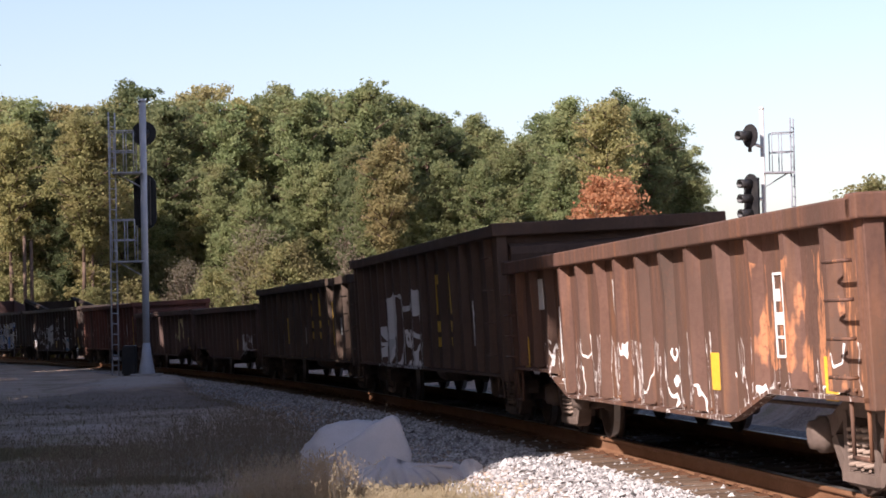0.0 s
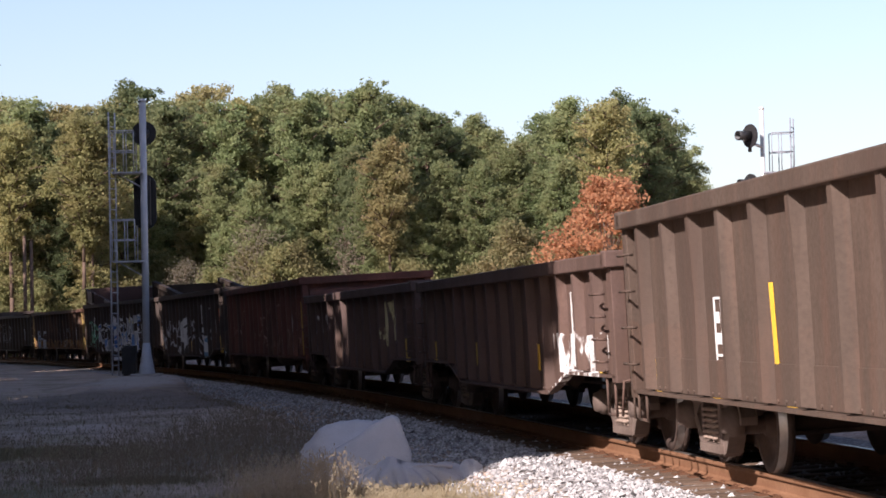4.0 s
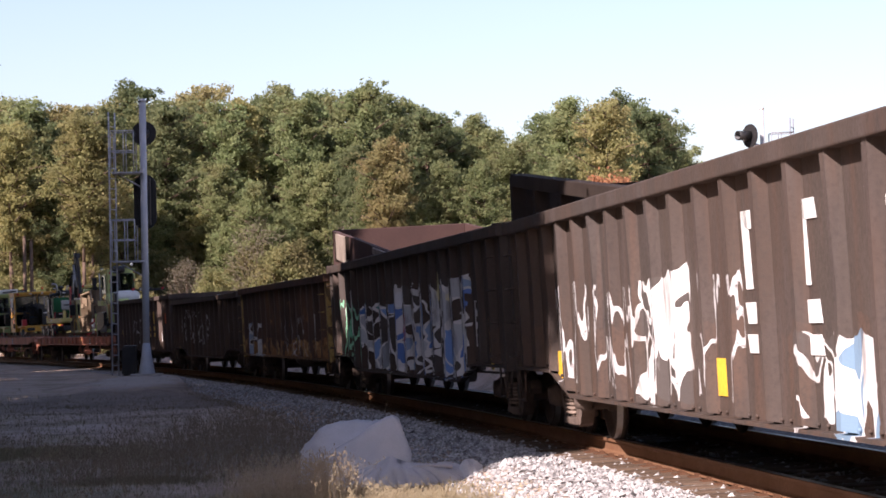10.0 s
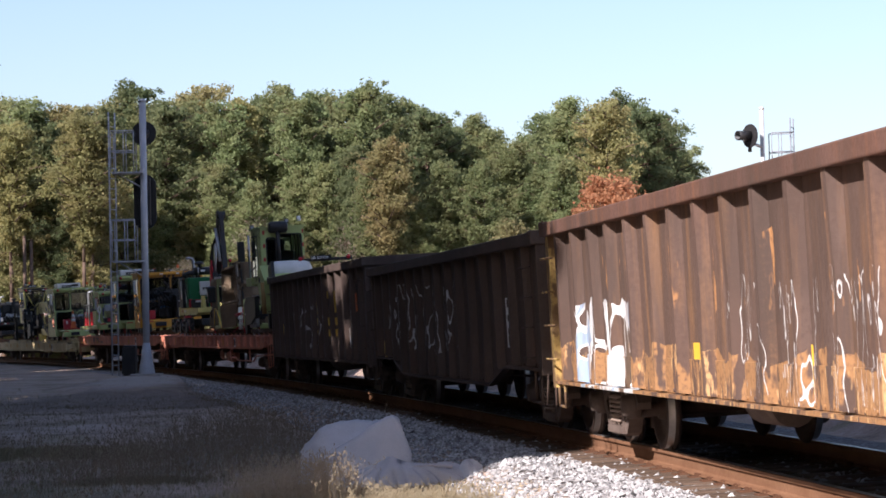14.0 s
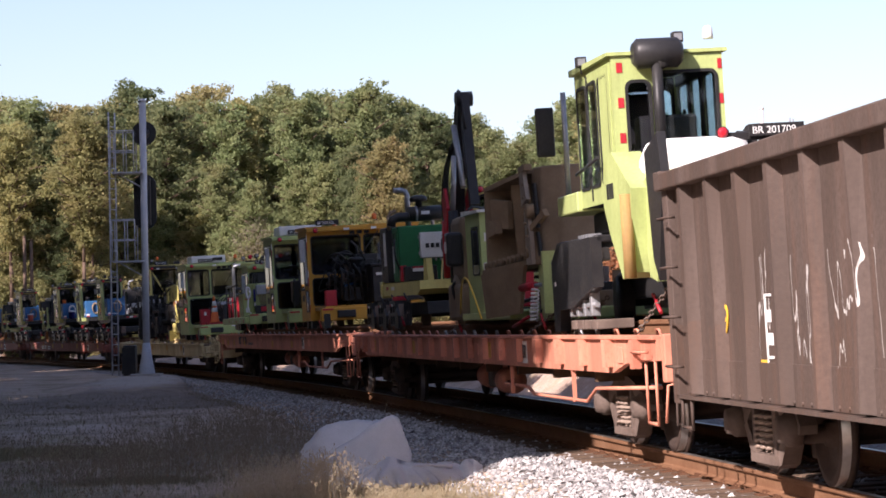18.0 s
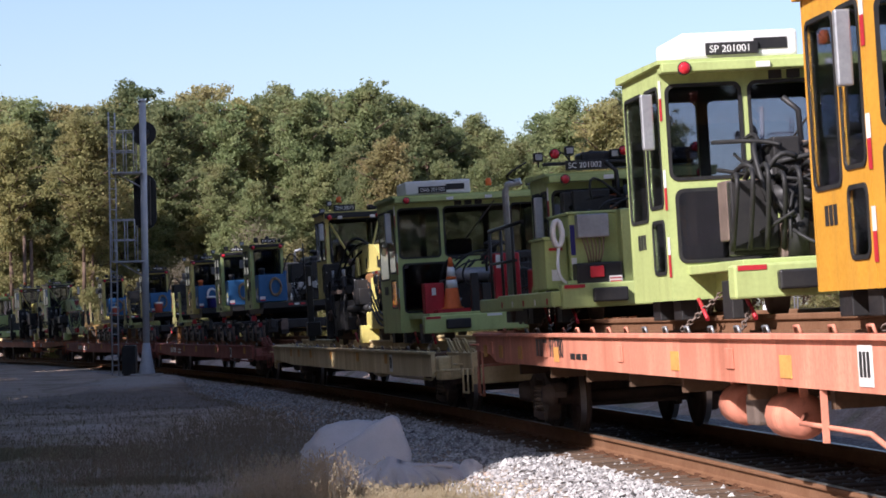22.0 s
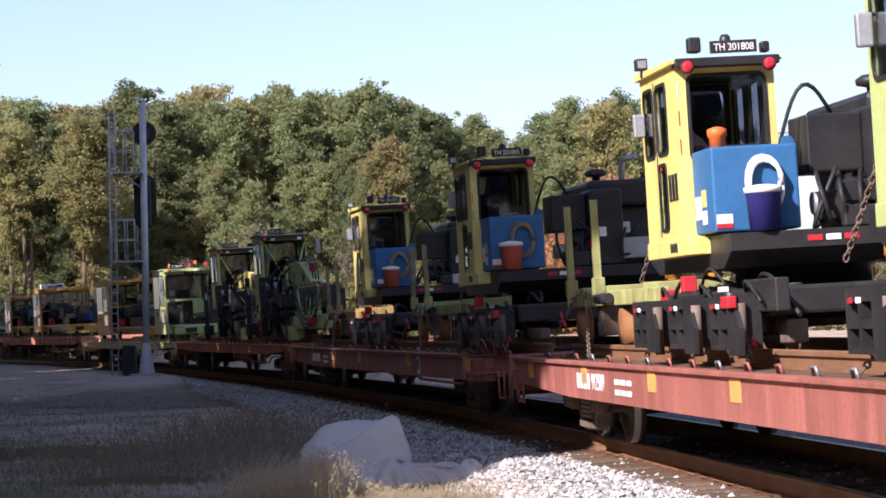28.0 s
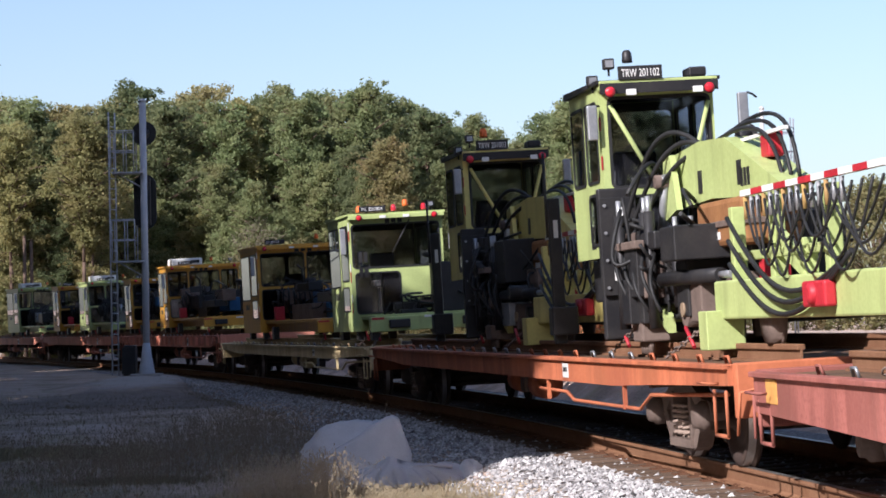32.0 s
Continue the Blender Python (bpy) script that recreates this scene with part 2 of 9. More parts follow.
M["tan"] = surface("dusty tan steel", (0.275, 0.205, 0.135), (0.20, 0.145, 0.095), 0.75, 0, 2.0)
M["orange"] = surface("orange plastic", (0.75, 0.16, 0.03), (0.65, 0.13, 0.03), 0.5, 0, 3.0, bump=0.02)
M["wood"] = surface("grey weathered planks", (0.36, 0.30, 0.25), (0.24, 0.19, 0.15), 0.9, 0, 2.0, 40, 0.5, streak=(0.12, 0.09, 0.07))


def glass(name, tint):
    """A glossy coloured lens that lets no light through."""
    m, nt, links, bsdf = nodes_of(name)
    bsdf.inputs["Base Color"].default_value = (*tint, 1)
    bsdf.inputs["Roughness"].default_value = 0.06
    bsdf.inputs["Specular IOR Level"].default_value = 0.6
    return m


def clear_glass(name, tint):
    """A tinted pane that one looks through."""
    m, nt, links, bsdf = nodes_of(name)
    bsdf.inputs["Base Color"].default_value = (*tint, 1)
    bsdf.inputs["Roughness"].default_value = 0.015
    bsdf.inputs["Transmission Weight"].default_value = 1.0
    bsdf.inputs["IOR"].default_value = 1.4
    return m


M["glass"] = clear_glass("tinted cab glass", (0.46, 0.48, 0.55))
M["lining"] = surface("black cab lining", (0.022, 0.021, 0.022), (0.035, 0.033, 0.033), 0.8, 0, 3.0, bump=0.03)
M["sky_glass"] = clear_glass("blue tinted glass", (0.55, 0.66, 0.70))
M["lens_dark"] = glass("dark lamp lens", (0.012, 0.014, 0.02))
M["lens_red"] = glass("red lamp lens", (0.45, 0.02, 0.03))


# ---- ground: one sheet, with the ballast bed raised along the line ----
def line_coords(xs, ys):
    """Distance to the inner side of the line, and the length along it, for many points."""
    s = np.arange(-470.0, 410.0, 2.0)
    cx, cy, ca = along(s)
    n_out, s_out = np.empty(len(xs)), np.empty(len(xs))
    for i in range(0, len(xs), 4000):
        dx, dy = xs[i:i + 4000, None] - cx[None], ys[i:i + 4000, None] - cy[None]
        k = np.argmin(dx * dx + dy * dy, axis=1)
        r = np.arange(len(k))
        f = dx[r, k] * np.sin(ca[k]) - dy[r, k] * np.cos(ca[k])
        n_out[i:i + 4000] = -dx[r, k] * np.cos(ca[k]) - dy[r, k] * np.sin(ca[k])
        s_out[i:i + 4000] = s[k] + f
    return n_out, s_out


def ground_height(xs, ys):
    xs, ys = np.asarray(xs, float), np.asarray(ys, float)
    n, s = line_coords(xs, ys)
    base = -0.52 + 0.05 * np.sin(xs * 0.31 + 1) * np.sin(ys * 0.23) + 0.025 * np.sin(xs * 1.3) * np.sin(ys * 1.1 + 2)
    base = base + 0.30 * np.clip((ys - 45) / 50, 0, 1) * (n > 0)
    # bank added beyond the track, in the train's shadow, darkening the view under cars
    base = base + 1.3 * np.clip((-n - 2.7) / 1.6, 0, 1) * np.clip((60 + n) / 30, 0, 1) * np.clip((s + 120) / 40, 0, 1)
    top = GRADE * np.clip(s, -150, 150) - np.clip(n, -1.6, 1.6) * math.sin(CANT) - 0.215 + 0.012 * np.sin(xs * 9) * np.sin(ys * 7)
    w = np.where(n > 0, np.clip((n - 1.75) / 0.95, 0, 1), np.clip((-n - 2.2) / 1.5, 0, 1))
    w = w * w * (3 - 2 * w)
    near = np.clip(1 - np.hypot(xs + 8.9, (ys - 72.3) * 0.7) / 3.6, 0, 1)
    return top * (1 - w) + base * w + 0.36 * near * near * (3 - 2 * near) * w


def spaced(lo, hi, step, far_lo, far_hi, grow):
    a = list(np.arange(lo, hi, step))
    d, v = step, a[-1]
    while v < far_hi:
        d *= grow
        v += d
        a.append(v)
    d, v = step, a[0]
    while v > far_lo:
        d *= grow
        v -= d
        a.insert(0, v)
    return np.array(a)


gx, gy = spaced(-9, 9, 0.22, -2600, 2600, 1.07), spaced(14, 62, 0.25, -900, 3600, 1.04)
GX, GY = np.meshgrid(gx, gy)
GZ = ground_height(GX.ravel(), GY.ravel())
nx = len(gx)
gdata = bpy.data.meshes.new("ground")
idx = np.arange(len(gx) * len(gy)).reshape(len(gy), nx)
quads = np.stack([idx[:-1, :-1], idx[:-1, 1:], idx[1:, 1:], idx[1:, :-1]], -1).reshape(-1, 4)
gdata.from_pydata(np.stack([GX.ravel(), GY.ravel(), GZ], -1).tolist(), [], quads.tolist())
gdata.polygons.foreach_set("use_smooth", [True] * len(gdata.polygons))
gn, gs = line_coords(GX.ravel(), GY.ravel())
att = gdata.attributes.new("bed", "FLOAT", "POINT")
att.data.foreach_set("value", np.clip((2.55 - np.abs(gn + 0.25)) / 0.5, 0, 1).astype(np.float32))


def ground_material():
    m, nt, links, bsdf = nodes_of("dry grass, soil and ballast")
    co = nt.new("ShaderNodeTexCoord").outputs["Object"]
    col = mix(nt, links, ramp(nt, links, tex(nt, links, co, 0.35), 0.35, 0.65), (0.333, 0.224, 0.167), (0.460, 0.328, 0.253))
    col = mix(nt, links, ramp(nt, links, tex(nt, links, co, 4.5, 6), 0.5, 0.66), col, (0.506, 0.391, 0.316))
    col = mix(nt, links, ramp(nt, links, tex(nt, links, co, 0.6, 6), 0.47, 0.62), col, (0.190, 0.129, 0.090))
    col = mix(nt, links, ramp(nt, links, tex(nt, links, co, 1.1, 5), 0.52, 0.7), col, (0.230, 0.198, 0.098))
    col = mix(nt, links, ramp(nt, links, tex(nt, links, co, 0.22, 5), 0.56, 0.68), col, (0.483, 0.368, 0.299))
    g = tex(nt, links, co, 22, 6)
    col = mix(nt, links, ramp(nt, links, g, 0.45, 0.7), col, (0.437, 0.328, 0.241))
    # patches of dry straw, low green growth, darker brown and pale ground
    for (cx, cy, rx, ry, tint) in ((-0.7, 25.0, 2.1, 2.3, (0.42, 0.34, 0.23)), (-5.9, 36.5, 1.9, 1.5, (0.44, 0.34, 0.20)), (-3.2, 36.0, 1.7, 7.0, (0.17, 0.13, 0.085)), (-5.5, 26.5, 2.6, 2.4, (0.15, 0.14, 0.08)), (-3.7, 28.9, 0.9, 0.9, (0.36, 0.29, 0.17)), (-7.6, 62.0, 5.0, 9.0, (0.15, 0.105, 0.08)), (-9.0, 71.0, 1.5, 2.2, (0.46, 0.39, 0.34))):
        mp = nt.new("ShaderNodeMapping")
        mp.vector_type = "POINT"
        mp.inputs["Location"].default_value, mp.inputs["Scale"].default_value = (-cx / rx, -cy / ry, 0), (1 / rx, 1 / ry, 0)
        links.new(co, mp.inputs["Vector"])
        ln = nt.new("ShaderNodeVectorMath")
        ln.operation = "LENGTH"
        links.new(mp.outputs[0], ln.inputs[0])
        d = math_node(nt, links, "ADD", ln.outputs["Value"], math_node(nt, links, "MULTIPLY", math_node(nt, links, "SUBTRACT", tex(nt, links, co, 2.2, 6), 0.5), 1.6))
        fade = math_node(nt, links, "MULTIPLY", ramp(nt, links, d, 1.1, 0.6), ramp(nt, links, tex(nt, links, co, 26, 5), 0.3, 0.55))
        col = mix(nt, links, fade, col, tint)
    v = nt.new("ShaderNodeTexVoronoi")
    v.inputs["Scale"].default_value = 17
    links.new(co, v.inputs["Vector"])
    stone = mix(nt, links, v.outputs["Color"], (0.17, 0.162, 0.16), (0.42, 0.405, 0.39))
    stone = mix(nt, links, ramp(nt, links, v.outputs["Distance"], 0.25, 0.55), stone, (0.10, 0.09, 0.085))
    stone = mix(nt, links, ramp(nt, links, tex(nt, links, co, 0.8), 0.5, 0.75), stone, (0.22, 0.17, 0.13))
    a = nt.new("ShaderNodeAttribute")
    a.attribute_name = "bed"
    edge = math_node(nt, links, "ADD", a.outputs["Fac"], math_node(nt, links, "MULTIPLY", math_node(nt, links, "SUBTRACT", tex(nt, links, co, 1.6, 6), 0.5), 2.4))
    f = ramp(nt, links, edge, 0.3, 0.55)
    links.new(mix(nt, links, f, col, stone), bsdf.inputs["Base Color"])
    bsdf.inputs["Roughness"].default_value = 0.95
    b = nt.new("ShaderNodeBump")
    b.inputs["Strength"].default_value, b.inputs["Distance"].default_value = 0.7, 0.05
    links.new(math_node(nt, links, "ADD", g, v.outputs["Distance"]), b.inputs["Height"])
    links.new(b.outputs[0], bsdf.inputs["Normal"])
    return m


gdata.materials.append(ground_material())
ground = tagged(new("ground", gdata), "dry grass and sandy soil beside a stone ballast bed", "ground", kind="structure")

# ---- the track: two rails on sleepers ----
track = tagged(new("railway_track"), "curved railway track of rusty rails on wooden sleepers in ballast", "railway track", kind="structure")


def rail_mesh(n0, lo, hi, step, prof):
    bm = B()
    rings = []
    for s in np.arange(lo, hi + 0.01, step):
        rings.append([bm.verts.new(on_line(s, n0 + a, b)) for a, b in prof])
    for u, v in zip(rings, rings[1:]):
        for k in range(len(prof)):
            j = (k + 1) % len(prof)
            bm.faces.new((u[k], u[j], v[j], v[k]))
    bm.faces.new(rings[0]), bm.faces.new(rings[-1][::-1])
    return bm


RAIL = [(-.036, -.004), (.036, -.004), (.038, -.03), (.034, -.042), (.009, -.052), (.008, -.14), (.02, -.152), (.073, -.165), (.073, -.178),
        (-.073, -.178), (-.073, -.165), (-.02, -.152), (-.008, -.14), (-.009, -.052), (-.034, -.042), (-.038, -.03)]
for side in (0.7535, -0.7535):
    part("rail", rail_mesh(side, -240, 120, 1.5, RAIL), M["rail"], track)
    part("rail_head", rail_mesh(side + (0.006 if side < 0 else -0.006), -240, 120, 1.5, [(-.026, -.003), (.026, -.003), (.022, .001), (-.022, .001)]), M["rail_top"], track, "shiny worn running surface")

bm = B()
box(bm, -0.115, 0.115, -1.30, 1.30, -0.36, -0.186, 0.012)
for y in (-0.7535, 0.7535):
    box(bm, -0.09, 0.09, y - 0.185, y + 0.185, -0.186, -0.172)
    for dx in (-0.055, 0.055):
        for dy in (-0.10, 0.10):
            box(bm, dx - 0.014, dx + 0.014, y + dy - 0.018, y + dy + 0.018, -0.172, -0.148)
for f in bm.faces:
    if min(v.co.z for v in f.verts) > -0.19 and max(abs(abs(v.co.y) - 0.7535) for v in f.verts) < 0.2:
        f.material_index = 1
first_tie = part("sleeper", bm, [M["tie"], M["plate"]], track)
rng = random.Random(4)


def line_pose(s):
    return carriage(s - 0.5, s + 0.5)


S_TIES = np.arange(-105, 36, 0.51)
for i, s in enumerate(S_TIES):
    o = first_tie if i == 0 else again(first_tie, track)
    o.matrix_basis = line_pose(s) @ pose(0, rng.uniform(-.04, .04), rng.uniform(-.008, .004), 0, 0, rng.uniform(-1, 1))

# loose ballast stones on the near shoulder and between the sleepers
def stones(lo, hi, count, nlo, nhi, smin, smax, seed):
    r = np.random.RandomState(seed)
    s, n = lo + (hi - lo) * r.rand(count) ** 0.8, nlo + (nhi - nlo) * r.rand(count)
    size = smin + (smax - smin) * r.rand(count) ** 2
    x, y, a = along(s)
    px, py = x - np.cos(a) * n, y - np.sin(a) * n
    pz = ground_height(px, py) + size * 0.25
    base = np.array([(1, 0, 0), (-1, 0, 0), (0, 1, 0), (0, -1, 0), (0, 0, 1), (0, 0, -1)], float)
    tri = np.array([(0, 2, 4), (2, 1, 4), (1, 3, 4), (3, 0, 4), (2, 0, 5), (1, 2, 5), (3, 1, 5), (0, 3, 5)])
    q = base[None] * (0.6 + 0.6 * r.rand(count, 6, 1)) + 0.25 * r.randn(count, 6, 3)
    q *= size[:, None, None] * np.array([1, 1, 0.75])
    th = r.rand(count) * 6.283
    c, k = np.cos(th)[:, None], np.sin(th)[:, None]
    q = np.stack([q[..., 0] * c - q[..., 1] * k, q[..., 0] * k + q[..., 1] * c, q[..., 2]], -1)
    q += np.stack([px, py, pz], -1)[:, None]
    data = bpy.data.meshes.new("ballast")
    data.from_pydata(q.reshape(-1, 3).tolist(), [], (tri[None] + 6 * np.arange(count)[:, None, None]).reshape(-1, 3).tolist())
    return data


def stone_material():
    m, nt, links, bsdf = nodes_of("crushed granite")
    geo = nt.new("ShaderNodeNewGeometry")
    co = nt.new("ShaderNodeTexCoord").outputs["Object"]
    col = mix(nt, links, geo.outputs["Random Per Island"], (0.17, 0.165, 0.165), (0.50, 0.49, 0.48))
    col = mix(nt, links, ramp(nt, links, tex(nt, links, co, 30), 0.5, 0.75), col, (0.22, 0.19, 0.17))
    links.new(col, bsdf.inputs["Base Color"])
    bsdf.inputs["Roughness"].default_value = 0.9
    return m


SM = stone_material()
for lo, hi, cnt, a, b, seed in ((-6, 34, 22000, 1.25, 2.75, 1), (-60, -6, 8000, 1.25, 2.6, 2), (-4, 34, 3500, -1.2, 1.25, 3)):
    d = stones(lo, hi, cnt, a, b, 0.015, 0.043, seed)
    d.materials.append(SM)
    tagged(new("ballast", d), "pale crushed granite ballast on the track shoulder", "ballast", kind="stuff")


# ---- vegetation ----
def leaf_material(name, a, b, c):
    m, nt, links, bsdf = nodes_of(name)
    geo = nt.new("ShaderNodeNewGeometry")
    info = nt.new("ShaderNodeObjectInfo")
    co = nt.new("ShaderNodeTexCoord").outputs["Object"]
    col = mix(nt, links, geo.outputs["Random Per Island"], a, b)
    col = mix(nt, links, math_node(nt, links, "MULTIPLY", ramp(nt, links, tex(nt, links, co, 0.45, 2), 0.42, 0.7), 0.4), col, c)
    hsv = nt.new("ShaderNodeHueSaturation")
    links.new(math_node(nt, links, "ADD", math_node(nt, links, "MULTIPLY", info.outputs["Random"], 0.03), 0.478), hsv.inputs["Hue"])
    links.new(math_node(nt, links, "ADD", math_node(nt, links, "MULTIPLY", math_node(nt, links, "FRACT", math_node(nt, links, "MULTIPLY", info.outputs["Random"], 7.3), 0.0), 0.3), 0.92), hsv.inputs["Value"])
    links.new(col, hsv.inputs["Color"])
    links.new(hsv.outputs[0], bsdf.inputs["Base Color"])
    bsdf.inputs["Roughness"].default_value = 0.7
    bsdf.inputs["Specular IOR Level"].default_value = 0.05
    tr = nt.new("ShaderNodeBsdfTranslucent")
    links.new(hsv.outputs[0], tr.inputs["Color"])
    ms = nt.new("ShaderNodeMixShader")
    ms.inputs[0].default_value = 0.56
    links.new(bsdf.outputs[0], ms.inputs[1])
    links.new(tr.outputs[0], ms.inputs[2])
    links.new(ms.outputs[0], nt["Material Output"].inputs["Surface"])
    return m


M["pine"] = leaf_material("pine needles", (0.148, 0.187, 0.085), (0.242, 0.285, 0.133), (0.286, 0.246, 0.119))
M["pine_warm"] = leaf_material("olive pine needles", (0.203, 0.200, 0.084), (0.316, 0.301, 0.134), (0.355, 0.263, 0.121))
M["pine_dark"] = leaf_material("dark evergreen leaves", (0.100, 0.133, 0.065), (0.162, 0.190, 0.093), (0.195, 0.185, 0.090))
M["twigs"] = leaf_material("bare grey-brown twigs", (0.22, 0.19, 0.14), (0.32, 0.28, 0.20), (0.24, 0.23, 0.14))
M["autumn"] = leaf_material("russet autumn leaves", (0.342, 0.157, 0.076), (0.446, 0.237, 0.128), (0.314, 0.190, 0.095))
M["olive"] = leaf_material("dull undergrowth leaves", (0.151, 0.168, 0.070), (0.256, 0.249, 0.116), (0.337, 0.243, 0.127))
M["bark"] = surface("pine bark", (0.16, 0.11, 0.08), (0.09, 0.065, 0.05), 0.95, 0, 1.2, 12, 0.6)


def clump_points(kind, height, r):
    """Centres of foliage clumps and the limbs that carry them."""
    limbs, cl = [], []
    if kind in ("pine", "open"):
        n = 88
        squash, low = r.uniform(0.62, 0.95), (r.uniform(0.10, 0.28) if kind == "pine" else r.uniform(0.42, 0.5))
        lobes = [(r.uniform(0, 6.283), r.uniform(low, 1.0), r.uniform(0.15, 0.42)) for _ in range(9)]
        for i in range(n):
            f = i / (n - 1)
            z = height * (low + (0.985 - low) * f ** 0.9)
            a = i * 2.4 + r.uniform(-.7, .7)
            bulge = sum(k * max(0, math.cos(a - la)) * max(0, 1 - abs(low + (1 - low) * f - lz) / 0.16) for la, lz, k in lobes)
            reach = height * 0.175 * squash * (math.sin(math.pi * min(1, 0.13 + 0.87 * (1 - f))) ** 0.6) * r.uniform(0.35, 1.1) * (1 + bulge) * (0.65 if f < 0.1 else 1)
            tip = Vector((math.cos(a) * reach, math.sin(a) * reach, z + reach * r.uniform(-0.12, 0.4)))
            limbs.append((Vector((0, 0, z - 0.045 * height * (1 - f))), tip))
            for k in range(9):
                t = r.uniform(0.2, 1.05)
                sp = 0.25 + 0.45 * t
                q = Vector((tip.x * t + r.uniform(-sp, sp), tip.y * t + r.uniform(-sp, sp), tip.z - (1 - t) * reach * 0.2 + r.uniform(-.55, .6)))
                cl.append((q, r.uniform(0.22, 0.62) * height / 20))
    elif kind == "oak":
        for i in range(60):
            a, f = i * 2.4, (i + 0.5) / 60
            z = height * (0.12 + 0.86 * f)
            reach = height * 0.33 * math.sin(math.pi * (0.22 + 0.72 * f)) * r.uniform(0.4, 1.08)
            tip = Vector((math.cos(a) * reach, math.sin(a) * reach, z))
            limbs.append((Vector((0, 0, z * 0.6)), tip))
            cl.append((tip, r.uniform(0.9, 1.4) * height / 15))
    else:
        n = 70
        for i in range(n):
            a, f = i * 2.4 + r.uniform(-.5, .5), (i + 0.5) / n
            z = height * (0.08 + 0.9 * f)
            reach = height * 0.42 * math.sin(math.pi * (0.15 + 0.8 * f)) * r.uniform(0.5, 1.1)
            tip = Vector((math.cos(a) * reach, math.sin(a) * reach, z))
            limbs.append((Vector((0, 0, z * 0.55)), tip))
            for k in range(3):
                q = tip * r.uniform(0.5, 1.05)
                cl.append((Vector((q.x + r.uniform(-.4, .4), q.y + r.uniform(-.4, .4), z + r.uniform(-.4, .4))), r.uniform(0.3, 0.75) * height / 9))
    return limbs, cl


def make_tree(name, kind, height, seed, leaves, size, foliage, label, category):
    """A tree with a tapered trunk, limbs and a crown of many small leaf clumps."""
    r = random.Random(seed)
    root = thing(name, label, category)
    limbs, cl = clump_points(kind, height, r)
    bm = B()
    lean = Vector((r.uniform(-.02, .02), r.uniform(-.02, .02), 0)) * height
    segs = 7
    for i in range(segs):
        f0, f1 = i / segs, (i + 1) / segs
        rad = height * 0.0115
        rod(bm, lean * f0 * f0 + Vector((0, 0, height * 0.95 * f0 - (0.6 if i == 0 else 0))), lean * f1 * f1 + Vector((0, 0, height * 0.95 * f1)), rad * (1.05 - f0), 8, rad * (1.05 - f1))
    for a, b in limbs:
        mid = a.lerp(b, 0.55) + Vector((0, 0, -0.1))
        rod(bm, a, mid, height * 0.0042, 5, height * 0.003)
        rod(bm, mid, b, height * 0.003, 5, height * 0.0012)
    part("trunk", bm, M["bark"], root)
    rs = np.random.RandomState(seed)
    per = leaves // len(cl)
    ctr = np.repeat(np.array([c[0] for c in cl]), per, 0)
    rad = np.repeat(np.array([c[1] for c in cl]), per)
    d = rs.randn(len(ctr), 3)
    d /= np.linalg.norm(d, axis=1)[:, None]
    p = ctr + d * (rad * (0.1 + 1.25 * rs.rand(len(ctr)) ** (0.75 if kind in ("pine", "open") else 0.6)))[:, None] * np.array([1.1, 1.1, 0.8])
    u = rs.randn(len(p), 3)
    u -= (u * d).sum(1)[:, None] * d * 0.6
    u /= np.linalg.norm(u, axis=1)[:, None]
    v = np.cross(u, rs.randn(len(p), 3))
    v /= np.linalg.norm(v, axis=1)[:, None]
    sz = (size * (0.55 + 0.9 * rs.rand(len(p))))[:, None]
    q = np.stack([p - u * sz, p + v * sz * 0.55, p + u * sz, p - v * sz * 0.55], 1)
    data = bpy.data.meshes.new("crown")
    data.from_pydata(q.reshape(-1, 3).tolist(), [], np.arange(len(q) * 4).reshape(-1, 4).tolist())
    data.materials.append(foliage)
    crown = new("crown", data)
    crown.parent = root
    return root


def plant(src, x, y, scale, turn, group="", label=""):
    z = float(ground_height([x], [y])[0])
    o = copy_thing(src, Matrix.Translation((x, y, z)) @ pose(0, 0, 0, 0, 0, turn))
    o.scale = (scale, scale, scale)
    if group:
        o["group"] = group
    if label:
        o["label"] = label
    return o


PINE = "tall loblolly pine with a dense irregular green crown"
protos = [make_tree("pine_tree", "pine", 20.0, 11 + k, 34000, 0.115, M["pine"], PINE, "tree") for k in range(4)]
warm = [make_tree("pine_tree", "pine", 20.0, 21 + k, 34000, 0.115, M["pine_warm"], "tall loblolly pine with an olive and yellowish crown", "tree") for k in range(3)]
dark = [make_tree("evergreen_tree", "pine", 20.0, 27 + k, 34000, 0.12, M["pine_dark"], "dark green evergreen tree in the wood", "tree") for k in range(2)]
open_src = make_tree("pine_tree", "open", 20.0, 25, 20000, 0.12, M["pine_warm"], "tall pine with a bare trunk below an open crown", "tree")
bush_src = [make_tree("undergrowth_shrub", "broad", 9.0, 31 + k, 15000, 0.115, M["olive"], "dull green and brown broadleaf shrub at the wood's edge", "shrub") for k in range(2)]
twig_src = make_tree("bare_tree", "broad", 9.0, 36, 5200, 0.07, M["twigs"], "leafless grey tree among the pines", "tree")
red_src = make_tree("autumn_tree", "broad", 9.0, 47, 15000, 0.11, M["autumn"], "small broadleaf tree in russet autumn leaf", "tree")


def at_pixel_x(px, d):
    return (px - 784) / 4295.0 * d


rng = random.Random(8)


def wood_kind(px):
    """Olive crowns prevail at the far end of the wood, green ones towards the field."""
    w = min(1.0, max(0.0, (620 - px) / 520))
    k = rng.random()
    if k < 0.14:
        return rng.choice(dark)
    return rng.choice(warm) if k < 0.16 + 0.62 * w else rng.choice(protos)


